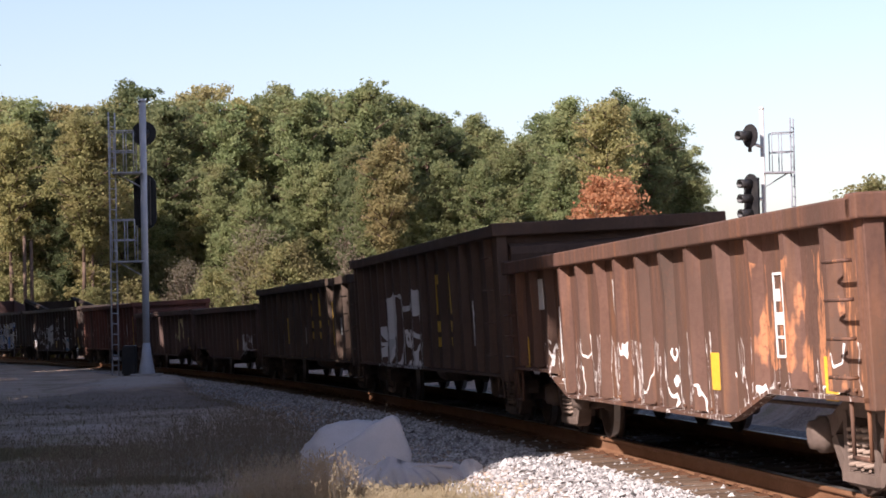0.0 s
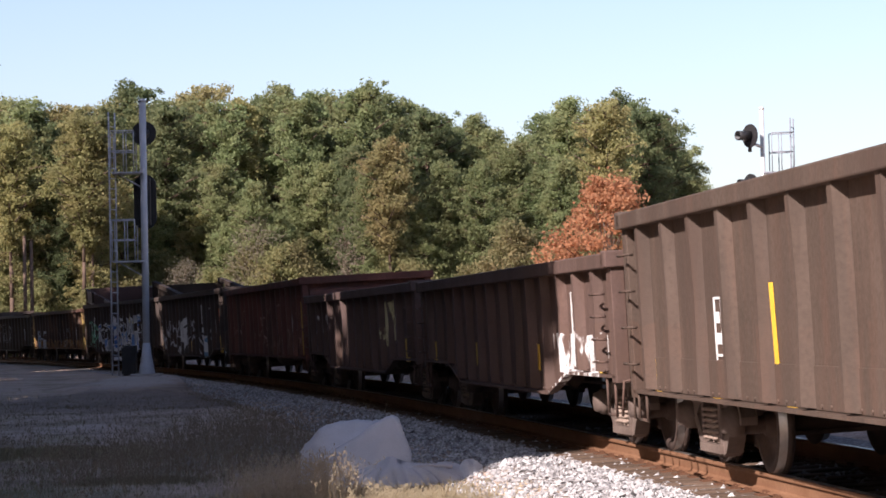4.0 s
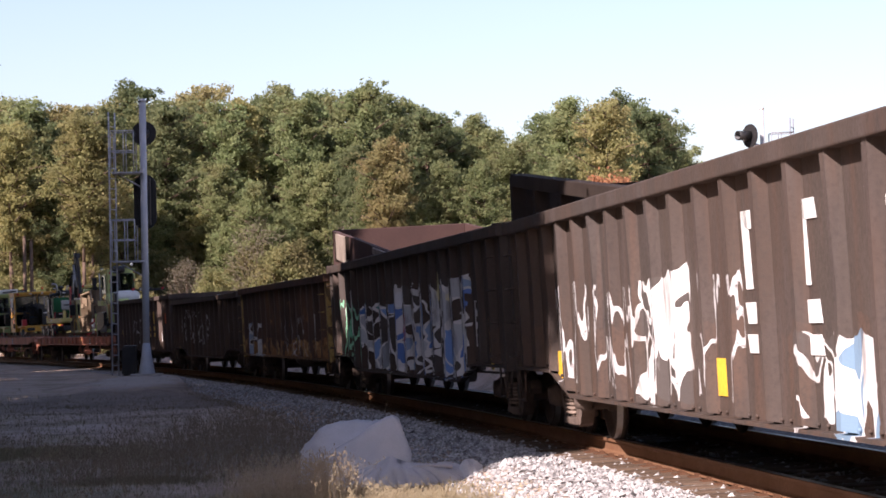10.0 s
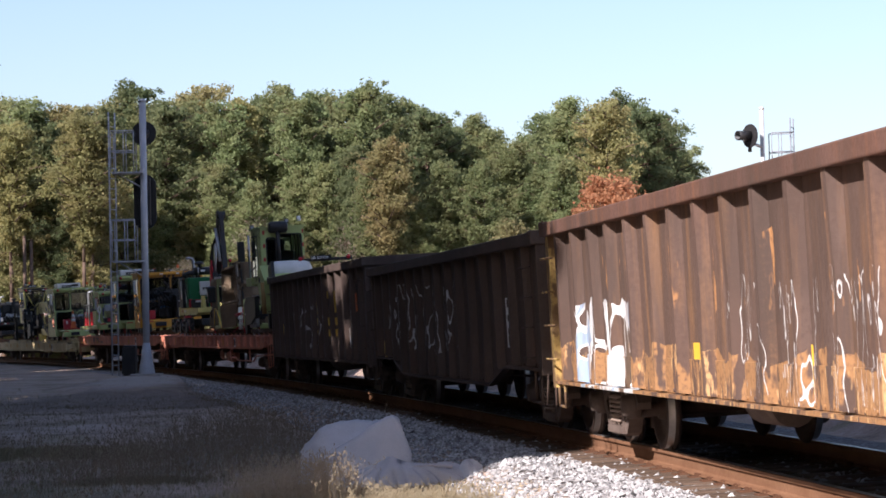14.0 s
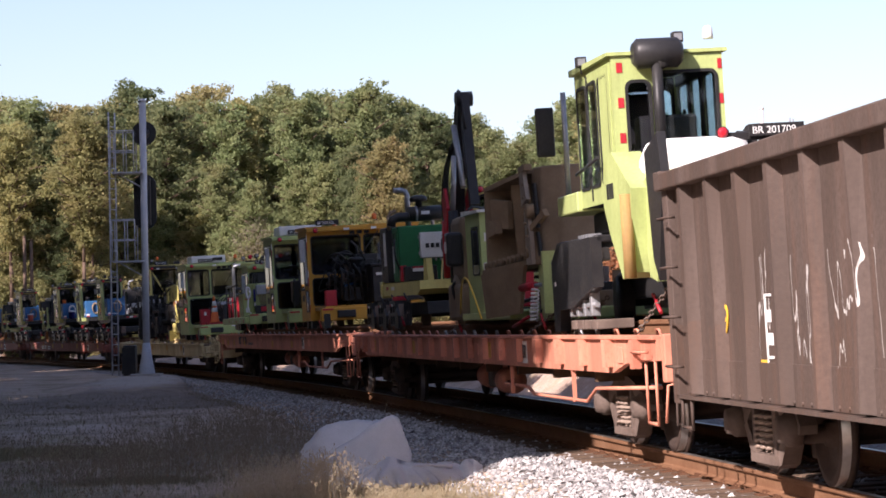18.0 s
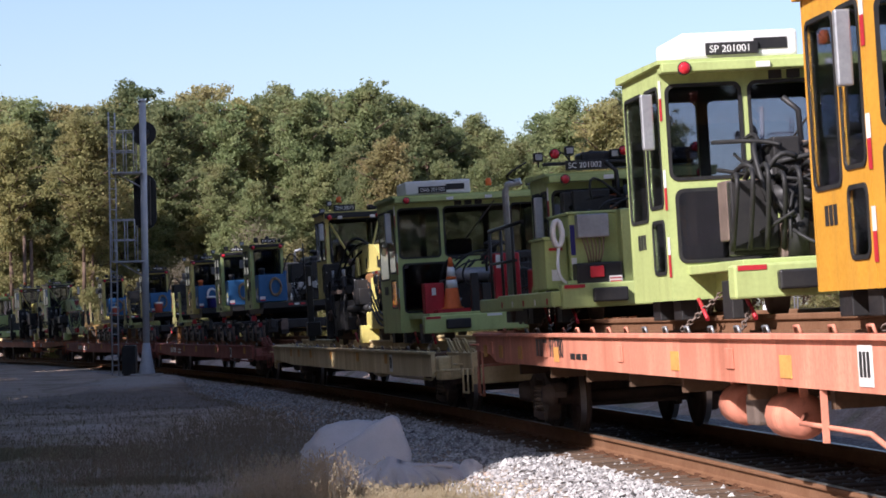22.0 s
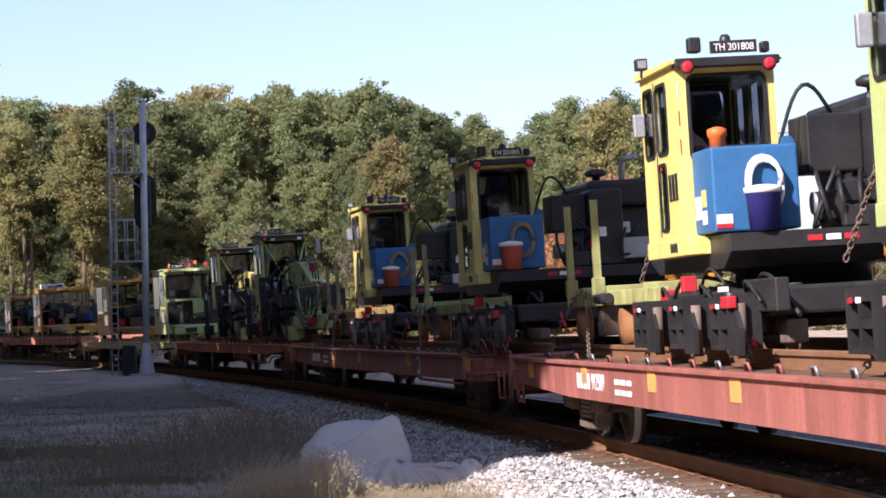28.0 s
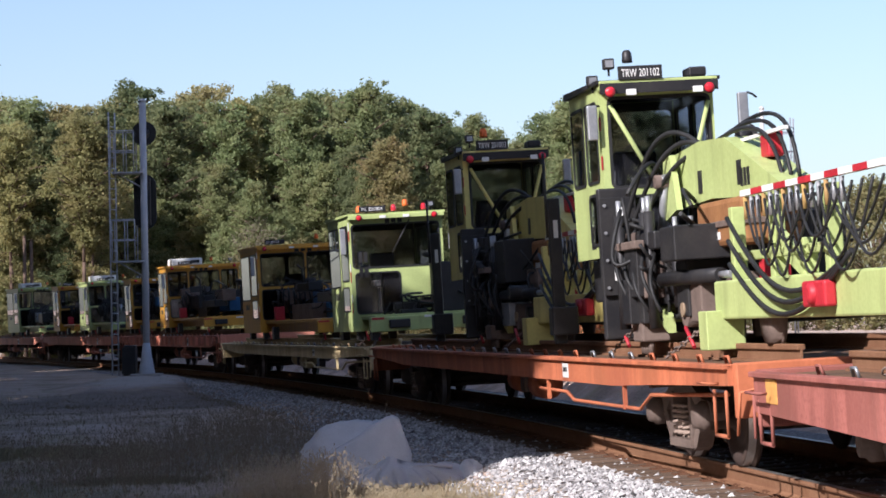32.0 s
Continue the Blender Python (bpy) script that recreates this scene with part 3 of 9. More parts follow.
def crown_height(d, rise):
    """Height of a tree at distance d whose top stands rise units above the view's middle."""
    return 1.55 + d * (0.03263 + rise / 4295.0)


# the wood behind the line: place across the view, and how high each crown tops
FRONT = [(-45, 272), (5, 278), (47, 283), (81, 250), (114, 268), (160, 266), (196, 256), (232, 302), (262, 270), (296, 266), (326, 272), (357, 291), (396, 268), (430, 274), (468, 272), (505, 295), (540, 272),
         (566, 281), (604, 278), (641, 289), (684, 278), (722, 262), (758, 244), (796, 226), (843, 234), (872, 206), (906, 184), (940, 200), (973, 238), (1011, 258), (1059, 242), (1112, 266), (1150, 238), (1176, 220), (1212, 170), (1232, 118)]
for k, (px, rise) in enumerate(FRONT):
    d = 171 + 6 * math.sin(k * 1.9)
    h = crown_height(d, rise)
    plant(dark[0] if px == 232 else wood_kind(px), at_pixel_x(px, d), d, h / 20.0, rng.uniform(0, 360), "wood behind the line")
for i in range(40):
    px, d = -70 + i * 32 + rng.uniform(-16, 16), rng.uniform(157, 166)
    top = float(np.interp(px, [a for a, b in FRONT], [b for a, b in FRONT]))
    plant(wood_kind(px), at_pixel_x(px, d), d, crown_height(d, top * rng.uniform(0.1, 0.78) - 20) / 20.0, rng.uniform(0, 360), "wood behind the line")
for row, (d0, n) in enumerate(((184, 30), (198, 26), (214, 22))):
    for i in range(n):
        px = -120 + (1230 + 70) * (i + rng.uniform(0.1, 0.9)) / n
        d = d0 + rng.uniform(-6, 6)
        top = float(np.interp(px, [a for a, b in FRONT], [b for a, b in FRONT]))
        plant(wood_kind(px), at_pixel_x(px, d), d, crown_height(d, top * rng.uniform(0.72, 0.93)) / 20.0, rng.uniform(0, 360), "wood behind the line")
for px, d, h in ((148, 155.5, 15.6), (163, 156.5, 14.8), (690, 156, 13.5), (1075, 160, 16.0), (20, 156, 15.2)):
    plant(open_src, at_pixel_x(px, d), d, h / 20.0, px, "wood behind the line")
for px, d, k in ((455, 158, 0.95), (650, 160, 1.0), (330, 157, 0.7), (985, 158, 0.6)):
    plant(twig_src, at_pixel_x(px, d), d, k, px, "bare trees at the wood's edge")
for i in range(38):
    px, d = -40 + i * 32 + rng.uniform(-15, 15), rng.uniform(151, 162)
    plant(rng.choice(bush_src), at_pixel_x(px, d), d, rng.uniform(0.35, 0.9), rng.uniform(0, 360), "undergrowth of the wood")
red = plant(red_src, at_pixel_x(1078, 146), 146, 1.1, 20)
red.scale = (1.25, 1.25, 1.1)
for px, d, k in ((1545, 240, 1.7), (1275, 270, 1.15), (1345, 285, 1.2), (1420, 275, 1.1), (1480, 290, 1.25), (1590, 280, 1.3), (1640, 270, 1.4)):
    plant(rng.choice(bush_src), at_pixel_x(px, d), d, k, rng.uniform(0, 360), "far trees across the field")
for o in protos + warm + dark + bush_src + [open_src, twig_src, red_src]:
    for c in list(o.children):
        bpy.data.objects.remove(c)
    bpy.data.objects.remove(o)


# ---- unseen shade trees outside the view, beside the line and behind the camera ----
def sunward(c, a):
    """A place by its distance across (c) and along (a) the sun's direction."""
    h = math.hypot(*SUN_AZ)
    ux, uy = -SUN_AZ[0] / h, -SUN_AZ[1] / h
    return c * uy + a * ux, -c * ux + a * uy


oak_src = make_tree("oak_tree", "oak", 19.0, 71, 16000, 0.42, M["olive"], "unseen broad oak shading the line", "tree")
tall_src = make_tree("pine_tree", "pine", 21.0, 72, 15000, 0.36, M["pine"], "unseen tall pine shading the line", "tree")
for c, a, src, k, tw in ((-27.4, 6, oak_src, 1.18, 0), (-20.8, 3.5, tall_src, 1.07, 33), (-21.5, 8.0, tall_src, 1.0, 200), (-20.7, 6.2, oak_src, 0.56, 140), (-21.6, 9.0, oak_src, 0.54, 20), (-26, 12.5, oak_src, 0.62, 280), (-29.5, 9, oak_src, 0.86, 110), (-33.7, 14, oak_src, 0.71, 80), (-40, 20, oak_src, 1.0, 160), (-47, 26, oak_src, 1.0, 40), (-54.5, 31, tall_src, 1.0, 10),
                         (-60, 36, oak_src, 0.95, 60), (-67, 41, tall_src, 1.0, 90), (-74, 47, oak_src, 0.95, 200), (-80, 52, tall_src, 1.0, 250), (-91, 61, oak_src, 0.95, 300),
                         (-99, 67, tall_src, 1.0, 20), (-106, 72, oak_src, 0.9, 30), (-114, 77, tall_src, 1.0, 45),
                         (-36, 3, oak_src, 1.0, 75), (-48, 12, oak_src, 1.0, 15), (-62, 22, oak_src, 1.0, 20), (-76, 33, tall_src, 1.0, 120), (-88, 44, oak_src, 1.0, 220), (-102, 54, oak_src, 1.0, 320)):
    x, y = sunward(c, a)
    plant(src, x, y, k * 1.06, tw, "shade trees beside the line")
for i in range(18):
    x, y = sunward(-36 - 6.5 * i, -12 + 4.6 * i - 6 * (i % 3))
    plant(oak_src if i % 3 else tall_src, x, y, 1.2, i * 47, "shade trees beside the line")
high_src = make_tree("pine_tree", "open", 27.0, 75, 15000, 0.36, M["pine"], "unseen tall open pine shading the line", "tree")
x, y = sunward(-19.3, 3.5)
plant(high_src, x, y, 1.0, 40, "shade trees beside the line")
for i in range(17):
    x, y = sunward(-42 - 6.5 * i, -15 + 4.6 * i)
    plant(oak_src, x, y, 1.15, i * 71 + 20, "shade trees beside the line")
# unseen trees added behind the camera, only to dim the sky's light
for i in range(16):
    an = 3.4 + i * 0.19
    r = 34 + 5 * (i % 3)
    plant(oak_src if i % 2 else tall_src, r * math.cos(an), r * math.sin(an) - 2, 0.85 + 0.1 * (i % 3), i * 61, "shade trees beside the line")
for o in (oak_src, tall_src, high_src):
    for ch in list(o.children):
        bpy.data.objects.remove(ch)
    bpy.data.objects.remove(o)


# ---- running gear, built once and shared by all the cars ----
M["spring"] = surface("dusty spring steel", (0.34, 0.26, 0.21), (0.24, 0.18, 0.14), 0.8, 0.1, 3.0)


def truck_meshes():
    """Bolster, side frame, spring nest, bearing cap, brake beam and wheelset as meshes in the truck's own space."""
    hold = new("truck_parts")
    out = {}
    bm = B()
    box(bm, -0.16, 0.16, -0.9, 0.9, 0.45, 0.62, 0.03)
    rod(bm, (0, 0, 0.62), (0, 0, 0.74), 0.2, 14)
    out["truck"] = part("truck", bm, M["truck"], hold)
    bm = B()
    top = [(-1.10, 0.50), (-1.02, 0.60), (-0.72, 0.62), (-0.42, 0.72), (-0.2, 0.76), (0.2, 0.76), (0.42, 0.72), (0.72, 0.62), (1.02, 0.60), (1.10, 0.50), (1.08, 0.43), (0.66, 0.46), (0.38, 0.62), (-0.38, 0.62), (-0.66, 0.47), (-1.08, 0.43)]
    prism(bm, top, "y", -0.07, 0.07)
    bot = [(-0.74, 0.44), (-0.62, 0.48), (-0.36, 0.24), (0.36, 0.24), (0.62, 0.48), (0.74, 0.44), (0.48, 0.17), (0.32, 0.13), (-0.32, 0.13), (-0.48, 0.17)]
    prism(bm, bot, "y", -0.075, 0.075)
    for x in (-0.34, 0.34):
        box(bm, x - 0.05, x + 0.05, -0.085, 0.085, 0.2, 0.66)
    box(bm, -0.4, 0.4, -0.11, 0.06, 0.16, 0.235)
    out["side_frame"] = part("side_frame", bm, M["truck"], hold)
    bm = tube(B(), [(0.066 * math.cos(k * 0.785), -0.045 + 0.066 * math.sin(k * 0.785), 0.25 + 0.0062 * k) for k in range(49)], 0.0165, 5)
    out["spring"] = part("spring", bm, M["spring"], hold)
    bm = B()
    lathe(bm, [(0.14, 0.0), (0.14, -0.10), (0.115, -0.12), (0.105, -0.17), (0.05, -0.18)], "y", (0, 0, 0), 14)
    out["cap"] = part("bearing_cap", bm, M["truck"], hold)
    bm = B()
    prof = [(0.06, 0.60), (0.10, 0.62), (0.10, 0.66), (0.30, 0.675), (0.345, 0.665), (0.42, 0.665), (0.45, 0.69), (0.45, 0.715), (0.42, 0.73), (0.415, 0.80), (0.35, 0.805), (0.30, 0.76), (0.12, 0.745), (0.10, 0.82), (0.06, 0.83)]
    for sgn in (-1, 1):
        k0 = len(bm.faces)
        lathe(bm, [(r, sgn * y) for r, y in prof], "y", (0, 0, 0), 32)
        bm.faces.ensure_lookup_table()
        for f in bm.faces[k0:]:
            if all(abs(math.hypot(v.co.x, v.co.z) - 0.418) < 0.01 for v in f.verts):
                f.material_index = 1
    rod(bm, (0, -1.0, 0), (0, 1.0, 0), 0.075, 12)
    out["wheelset"] = part("wheelset", bm, [M["wheel"], M["tread"]], hold)
    bm = B()
    box(bm, -0.05, 0.05, -0.75, 0.75, 0.28, 0.36, 0.01)
    for y in (-0.75, 0.75):
        box(bm, -0.12, 0.02, y - 0.05, y + 0.05, 0.2, 0.5, 0.02)
    out["brake"] = part("brake_beam", bm, M["truck"], hold)
    return hold, out


TRUCK_HOLD, TRUCK = truck_meshes()
WHEELSETS = {1: [], -1: []}


def add_truck(car, x):
    t = again(TRUCK["truck"], car, (x, 0, 0))
    for sg in (-1, 1):
        f = again(TRUCK["side_frame"], t, (0, sg * 1.0, 0))
        for dx in (-0.18, 0.0, 0.18):
            again(TRUCK["spring"], t, (dx, sg * 1.0, 0), 0 if sg < 0 else math.pi)
        w = again(TRUCK["wheelset"], t, (sg * 0.89, 0, 0.419))
        WHEELSETS[sg].append(w)
        for sx in (-0.89, 0.89):
            again(TRUCK["cap"], t, (sx, sg * 1.02, 0.47), 0 if sg < 0 else math.pi)
        again(TRUCK["brake"], t, (sg * 0.38, 0, 0), 0 if sg < 0 else math.pi)
    return t


CARS = []      # (thing, u of its middle, half distance between its trucks)


def coupler(car, x, sgn, mat):
    bm = B()
    box(bm, min(x, x + sgn * 0.72), max(x, x + sgn * 0.72), -0.09, 0.09, 0.78, 0.93, 0.02)
    box(bm, x + sgn * 0.5 if sgn > 0 else x - 0.78, x + 0.78 if sgn > 0 else x - 0.5, -0.17, 0.17, 0.70, 1.0, 0.05)
    part("coupler", bm, M["truck"], car)
    bm = B()
    tube(bm, arc((x, 0.25 * sgn, 0.85), (x + sgn * 0.7, 0.05, 0.62), (0, 0, -0.2)), 0.03)
    part("brake_hose", bm, M["rubber"], car)
    bm = B()
    tube(bm, [(x, -0.2, 0.78), (x + sgn * 0.22, -0.5, 0.78), (x + sgn * 0.22, -1.3, 0.78), (x + sgn * 0.2, -1.42, 0.76), (x + sgn * 0.14, -1.44, 0.42)], 0.014)
    part("uncoupling_lever", bm, mat, car)


def ladder(car, x0, x1, y, zs, mat, name="grab_iron"):
    for z in zs:
        bm = B()
        tube(bm, [(x0, y + 0.06, z), (x0, y, z), (x1, y, z), (x1, y + 0.06, z)], 0.013, 5)
        part(name, bm, mat, car)


def gondola(u0, u1, top, mat, label, ribs=14, fish=True, zb=0.68, zlow=0.55, chord=None, squares=(), stripes=(), ladder_mat=None, chord_h=0.15):
    """An open freight car: sides with ribs under a top chord, corrugated ends, floor, running gear."""
    L = u1 - u0
    car = thing("gondola_car", label, "freight car", "gondola cars of the train")
    h = L / 2 - 0.45
    ze = 0.80 if fish else zb
    chord = chord or mat
    bm = B()
    box(bm, -h + 0.06, h - 0.06, -1.36, 1.36, 0.98, 1.06)
    box(bm, -h + 0.4, h - 0.4, -0.2, 0.2, 0.62, 0.98)
    for x in np.linspace(-h + 1.5, h - 1.5, 7):
        box(bm, x - 0.06, x + 0.06, -1.36, 1.36, 0.80, 0.98)
    part("floor", bm, M["dark_rust"], car)
    if fish:
        out = [(-h, ze), (-h + 2.5, ze), (-h + 3.7, zlow), (h - 3.7, zlow), (h - 2.5, ze), (h, ze), (h, top - chord_h), (-h, top - chord_h)]
    else:
        out = [(-h, zb), (h, zb), (h, top - chord_h), (-h, top - chord_h)]
    for sg in (-1, 1):
        bm = B()
        prism(bm, out, "y", sg * 1.36, sg * 1.40)
        low = out[:6] if fish else out[:2]
        for a, b in zip(low, low[1:]):
            bm2 = [(a[0], a[1] - 0.012), (b[0], b[1] - 0.012), (b[0], b[1] + 0.02), (a[0], a[1] + 0.02)]
            prism(bm, bm2, "y", sg * 1.40, sg * 1.47)
        part("side", bm, mat, car)
        bm = B()
        box(bm, -h - 0.04, h + 0.04, min(sg * 1.34, sg * 1.53), max(sg * 1.34, sg * 1.53), top - chord_h, top, 0.015)
        part("top_chord", bm, chord, car)
        for i in range(ribs):
            x = -h + 0.75 + (2 * h - 1.5) * i / (ribs - 1)
            z0 = zb
            if fish:
                z0 = float(np.interp(abs(x), [0, h - 3.7, h - 2.5, h], [zlow, zlow, ze, ze]))
            bm = B()
            wv = 0.02 * math.sin(i * 2.7 + u0)
            ya, yb = sg * 1.40, sg * 1.50
            vs = [bm.verts.new(q) for q in ((x - .11, ya, z0 + .03), (x - .05, yb, z0 + .05), (x + .05, yb, z0 + .05), (x + .11, ya, z0 + .03),
                                            (x - .11 + wv, ya, 1.5), (x - .05 + wv, yb - sg * 0.012 * (i % 3), 1.5), (x + .05 + wv, yb - sg * 0.012 * (i % 3), 1.5), (x + .11 + wv, ya, 1.5),
                                            (x - .11, ya, top - chord_h), (x - .06, yb, top - chord_h), (x + .06, yb, top - chord_h), (x + .11, ya, top - chord_h))]
            for q in ((0, 1, 5, 4), (1, 2, 6, 5), (2, 3, 7, 6), (4, 5, 9, 8), (5, 6, 10, 9), (6, 7, 11, 10), (0, 3, 2, 1), (8, 9, 10, 11), (0, 4, 7, 3), (4, 8, 11, 7)):
                bm.faces.new([vs[k] for k in q])
            part("rib", bm, mat, car)
    xs = [-h + 0.75 + (2 * h - 1.5) * i / (ribs - 1) for i in range(ribs)]
    if not fish:
        for a, b in zip(xs, xs[1:]):
            part("sill_plate", box(B(), a + 0.12, b - 0.12, -1.413, -1.399, zb + 0.025, zb + 0.33, 0.004), mat, car)
    bm = B()
    for x in np.arange(-h + 0.3, h - 0.2, 0.24):
        z = (float(np.interp(abs(x), [0, h - 3.7, h - 2.5, h], [zlow, zlow, ze, ze])) if fish else zb) + 0.055
        rod(bm, (x, -1.395, z), (x, -1.424, z), 0.016, 5)
    part("bolts", bm, mat, car)["kind"] = "stuff"
    for x, z in (((xs[-2] + xs[-3]) / 2, 1.35), ((xs[2] + xs[3]) / 2, 1.2)):
        w, t2 = 0.13, 0.02
        bm = B()
        for a, b, c, d in ((x - w, x + w, z + 0.30, z + 0.30 + t2), (x - w, x + w, z - 0.30, z - 0.30 + t2), (x - w, x - w + t2, z - 0.28, z + 0.30), (x + w - t2, x + w, z - 0.28, z + 0.30), (x - w, x + w, z - 0.16, z - 0.14)):
            box(bm, a, b, -1.41, -1.396, c, d)
        part("data_frame", bm, M["white"], car)
        for k in range(2):
            part("data_bar", box(B(), x - w + 0.05, x + w - 0.06 - 0.04 * k, -1.409, -1.396, z - 0.06 + 0.17 * k, z + 0.03 + 0.17 * k), M["white"], car)
    for sg in (-1, 1):
        bm = B()
        x = sg * h
        box(bm, min(x, x - sg * 0.05), max(x, x - sg * 0.05), -1.36, 1.36, 0.8, top - 0.02)
        part("end_wall", bm, M["dark_rust"] if ladder_mat else mat, car)
        for z in np.linspace(1.05, top - 0.38, 4):
            part("end_rib", prism(B(), [(x, z - 0.14), (x + sg * 0.17, z - 0.09), (x + sg * 0.19, z), (x + sg * 0.17, z + 0.09), (x, z + 0.14)], "y", -1.30, 1.30), ladder_mat or mat, car)
            part("end_rung", tube(B(), [(x + sg * 0.05, -0.82, z - 0.2), (x + sg * 0.27, -0.84, z - 0.2), (x + sg * 0.27, -1.24, z - 0.2), (x + sg * 0.05, -1.26, z - 0.2)], 0.014, 5), ladder_mat or mat, car)
        for y in (-1.40, 1.40):
            part("corner_post", box(B(), min(x - sg * 0.12, x + sg * 0.10), max(x - sg * 0.12, x + sg * 0.10), y - 0.07, y + 0.07, ze - 0.06, top - 0.04, 0.01), ladder_mat or mat, car)
        bm = B()
        box(bm, min(x - sg * 0.08, x + sg * 0.14), max(x - sg * 0.08, x + sg * 0.14), -1.53, 1.53, top - chord_h + 0.004, top + 0.02, 0.015)
        part("end_sill", bm, chord, car)
        coupler(car, x, sg, mat)
        ladder(car, x - sg * 0.10, x - sg * 0.55, -1.56, np.linspace(0.95, top - 0.4, 4), ladder_mat or mat)
        bm = B()
        for xx in (x - sg * 0.12, x - sg * 0.5):
            rod(bm, (xx, -1.44, ze), (xx, -1.44, 0.42), 0.016, 6)
        rod(bm, (x - sg * 0.12, -1.44, 0.42), (x - sg * 0.5, -1.44, 0.42), 0.018, 6)
        part("step", bm, ladder_mat or mat, car)
    bm = B()
    lathe(bm, [(0.27, -0.012), (0.285, 0), (0.27, 0.012), (0.255, 0)], "x", (-h - 0.22, 0.5, top - 0.35), 20)
    for k in range(4):
        a = k * math.pi / 4
        rod(bm, (-h - 0.22, 0.5 - 0.26 * math.cos(a), top - 0.35 - 0.26 * math.sin(a)), (-h - 0.22, 0.5 + 0.26 * math.cos(a), top - 0.35 + 0.26 * math.sin(a)), 0.012, 5)
    rod(bm, (-h - 0.22, 0.5, top - 0.35), (-h, 0.5, top - 0.35), 0.03, 8)
    part("brake_wheel", bm, M["black"], car)
    bm = B()
    rod(bm, (-1.4, -0.75, 0.62), (-0.5, -0.75, 0.62), 0.2, 14)
    rod(bm, (0.6, -0.7, 0.66), (1.1, -0.7, 0.66), 0.13, 12)
    tube(bm, [(-h + 1, -0.5, 0.6), (-1.4, -0.6, 0.6), (1.2, -0.55, 0.58), (h - 1, -0.5, 0.6)], 0.02)
    part("air_brake", bm, M["truck"], car)
    for (x, z, w, hh, name) in squares:
        bm = B()
        box(bm, x - w / 2, x + w / 2, -1.409, -1.397, z - hh / 2, z + hh / 2)
        part("reflector", bm, M[name], car)
    for (x, z0, z1, w, name) in stripes:
        bm = B()
        lean = 0.05
        prism(bm, [(x, z0), (x + w, z0), (x + w - lean, z1), (x - lean, z1)], "y", -1.413, -1.405)
        part("painted_mark", bm, M[name], car)
    add_truck(car, -h + 1.55), add_truck(car, h - 1.55)
    CARS.append((car, (u0 + u1) / 2, h - 1.55))
    return car


M["dark_rust"] = surface("dark rust", (0.048, 0.035, 0.028), (0.03, 0.022, 0.018), 0.9, 0, 1.5)
WHITE, CREAM = (0.60, 0.59, 0.57), (0.60, 0.55, 0.30)


def car_paint(k, base, second, streak=RUST, amount=0.5, marks=()):
    return surface("weathered car paint %d" % k, base, second, 0.72, 0.0, 0.9, 26, 0.2, streak, min(0.95, amount + 0.2), [(-14, 14, -1, 4, (0.062, 0.043, 0.034), 0.44, 0.8), (-14, 14, -1, 4, tuple(v * 1.35 for v in base), 0.36, 2.2), (-14, 14, -1, 1.3, (0.095, 0.058, 0.042), 0.36, 3.0)] + list(marks))


P0 = car_paint(0, (0.108, 0.060, 0.046), (0.145, 0.078, 0.055), (0.26, 0.115, 0.05), 0.55, [(-6, 7, 0.5, 1.15, WHITE, -0.008, 1.6), (4.2, 7.2, 0.9, 1.8, (0.36, 0.16, 0.08), 0.44, 2.5)])
P1 = car_paint(1, (0.090, 0.061, 0.047), (0.117, 0.078, 0.058), RUST, 0.4, [(-4.6, 0.2, 0.6, 1.85, ((0.52, 0.51, 0.5), (0.09, 0.06, 0.05), (0.4, 0.4, 0.39), (0.09, 0.06, 0.05)), "cells", 2.0), (-1.4, 0.9, 0.6, 1.3, WHITE, -0.02, 1.6)])
P2 = car_paint(2, (0.074, 0.055, 0.043), (0.101, 0.072, 0.055), RUST, 0.35)
P3 = car_paint(3, (0.101, 0.066, 0.055), (0.133, 0.086, 0.070), RUST, 0.4, [(3.5, 6.5, 0.6, 1.2, WHITE, 0.5, 2.5)])
P4 = car_paint(4, (0.098, 0.066, 0.058), (0.125, 0.086, 0.074), RUST, 0.3, [(3.6, 4.9, 1.1, 1.8, CREAM, 0.52, 3.2), (-6.5, -4.5, 1.2, 1.6, WHITE, 0.4, 3)])
P5 = car_paint(5, (0.152, 0.062, 0.047), (0.112, 0.047, 0.037), (0.085, 0.045, 0.036), 0.75, [(-7.0, 7.0, 0.8, 1.9, (0.36, 0.24, 0.2), -0.003, 1.3)])
P6 = car_paint(6, (0.058, 0.048, 0.044), (0.076, 0.061, 0.051), RUST, 0.35, [(-7.0, 2.0, 0.7, 1.7, (0.4, 0.4, 0.4), -0.012, 1.0), (-2.2, 0.2, 0.68, 1.75, ((0.5, 0.5, 0.49), (0.07, 0.06, 0.055), (0.44, 0.44, 0.43), (0.07, 0.06, 0.055)), "cells", 3.6), (3.6, 5.6, 0.6, 1.2, ((0.48, 0.48, 0.48), (0.14, 0.22, 0.3), (0.07, 0.06, 0.055)), "cells", 3.6)])
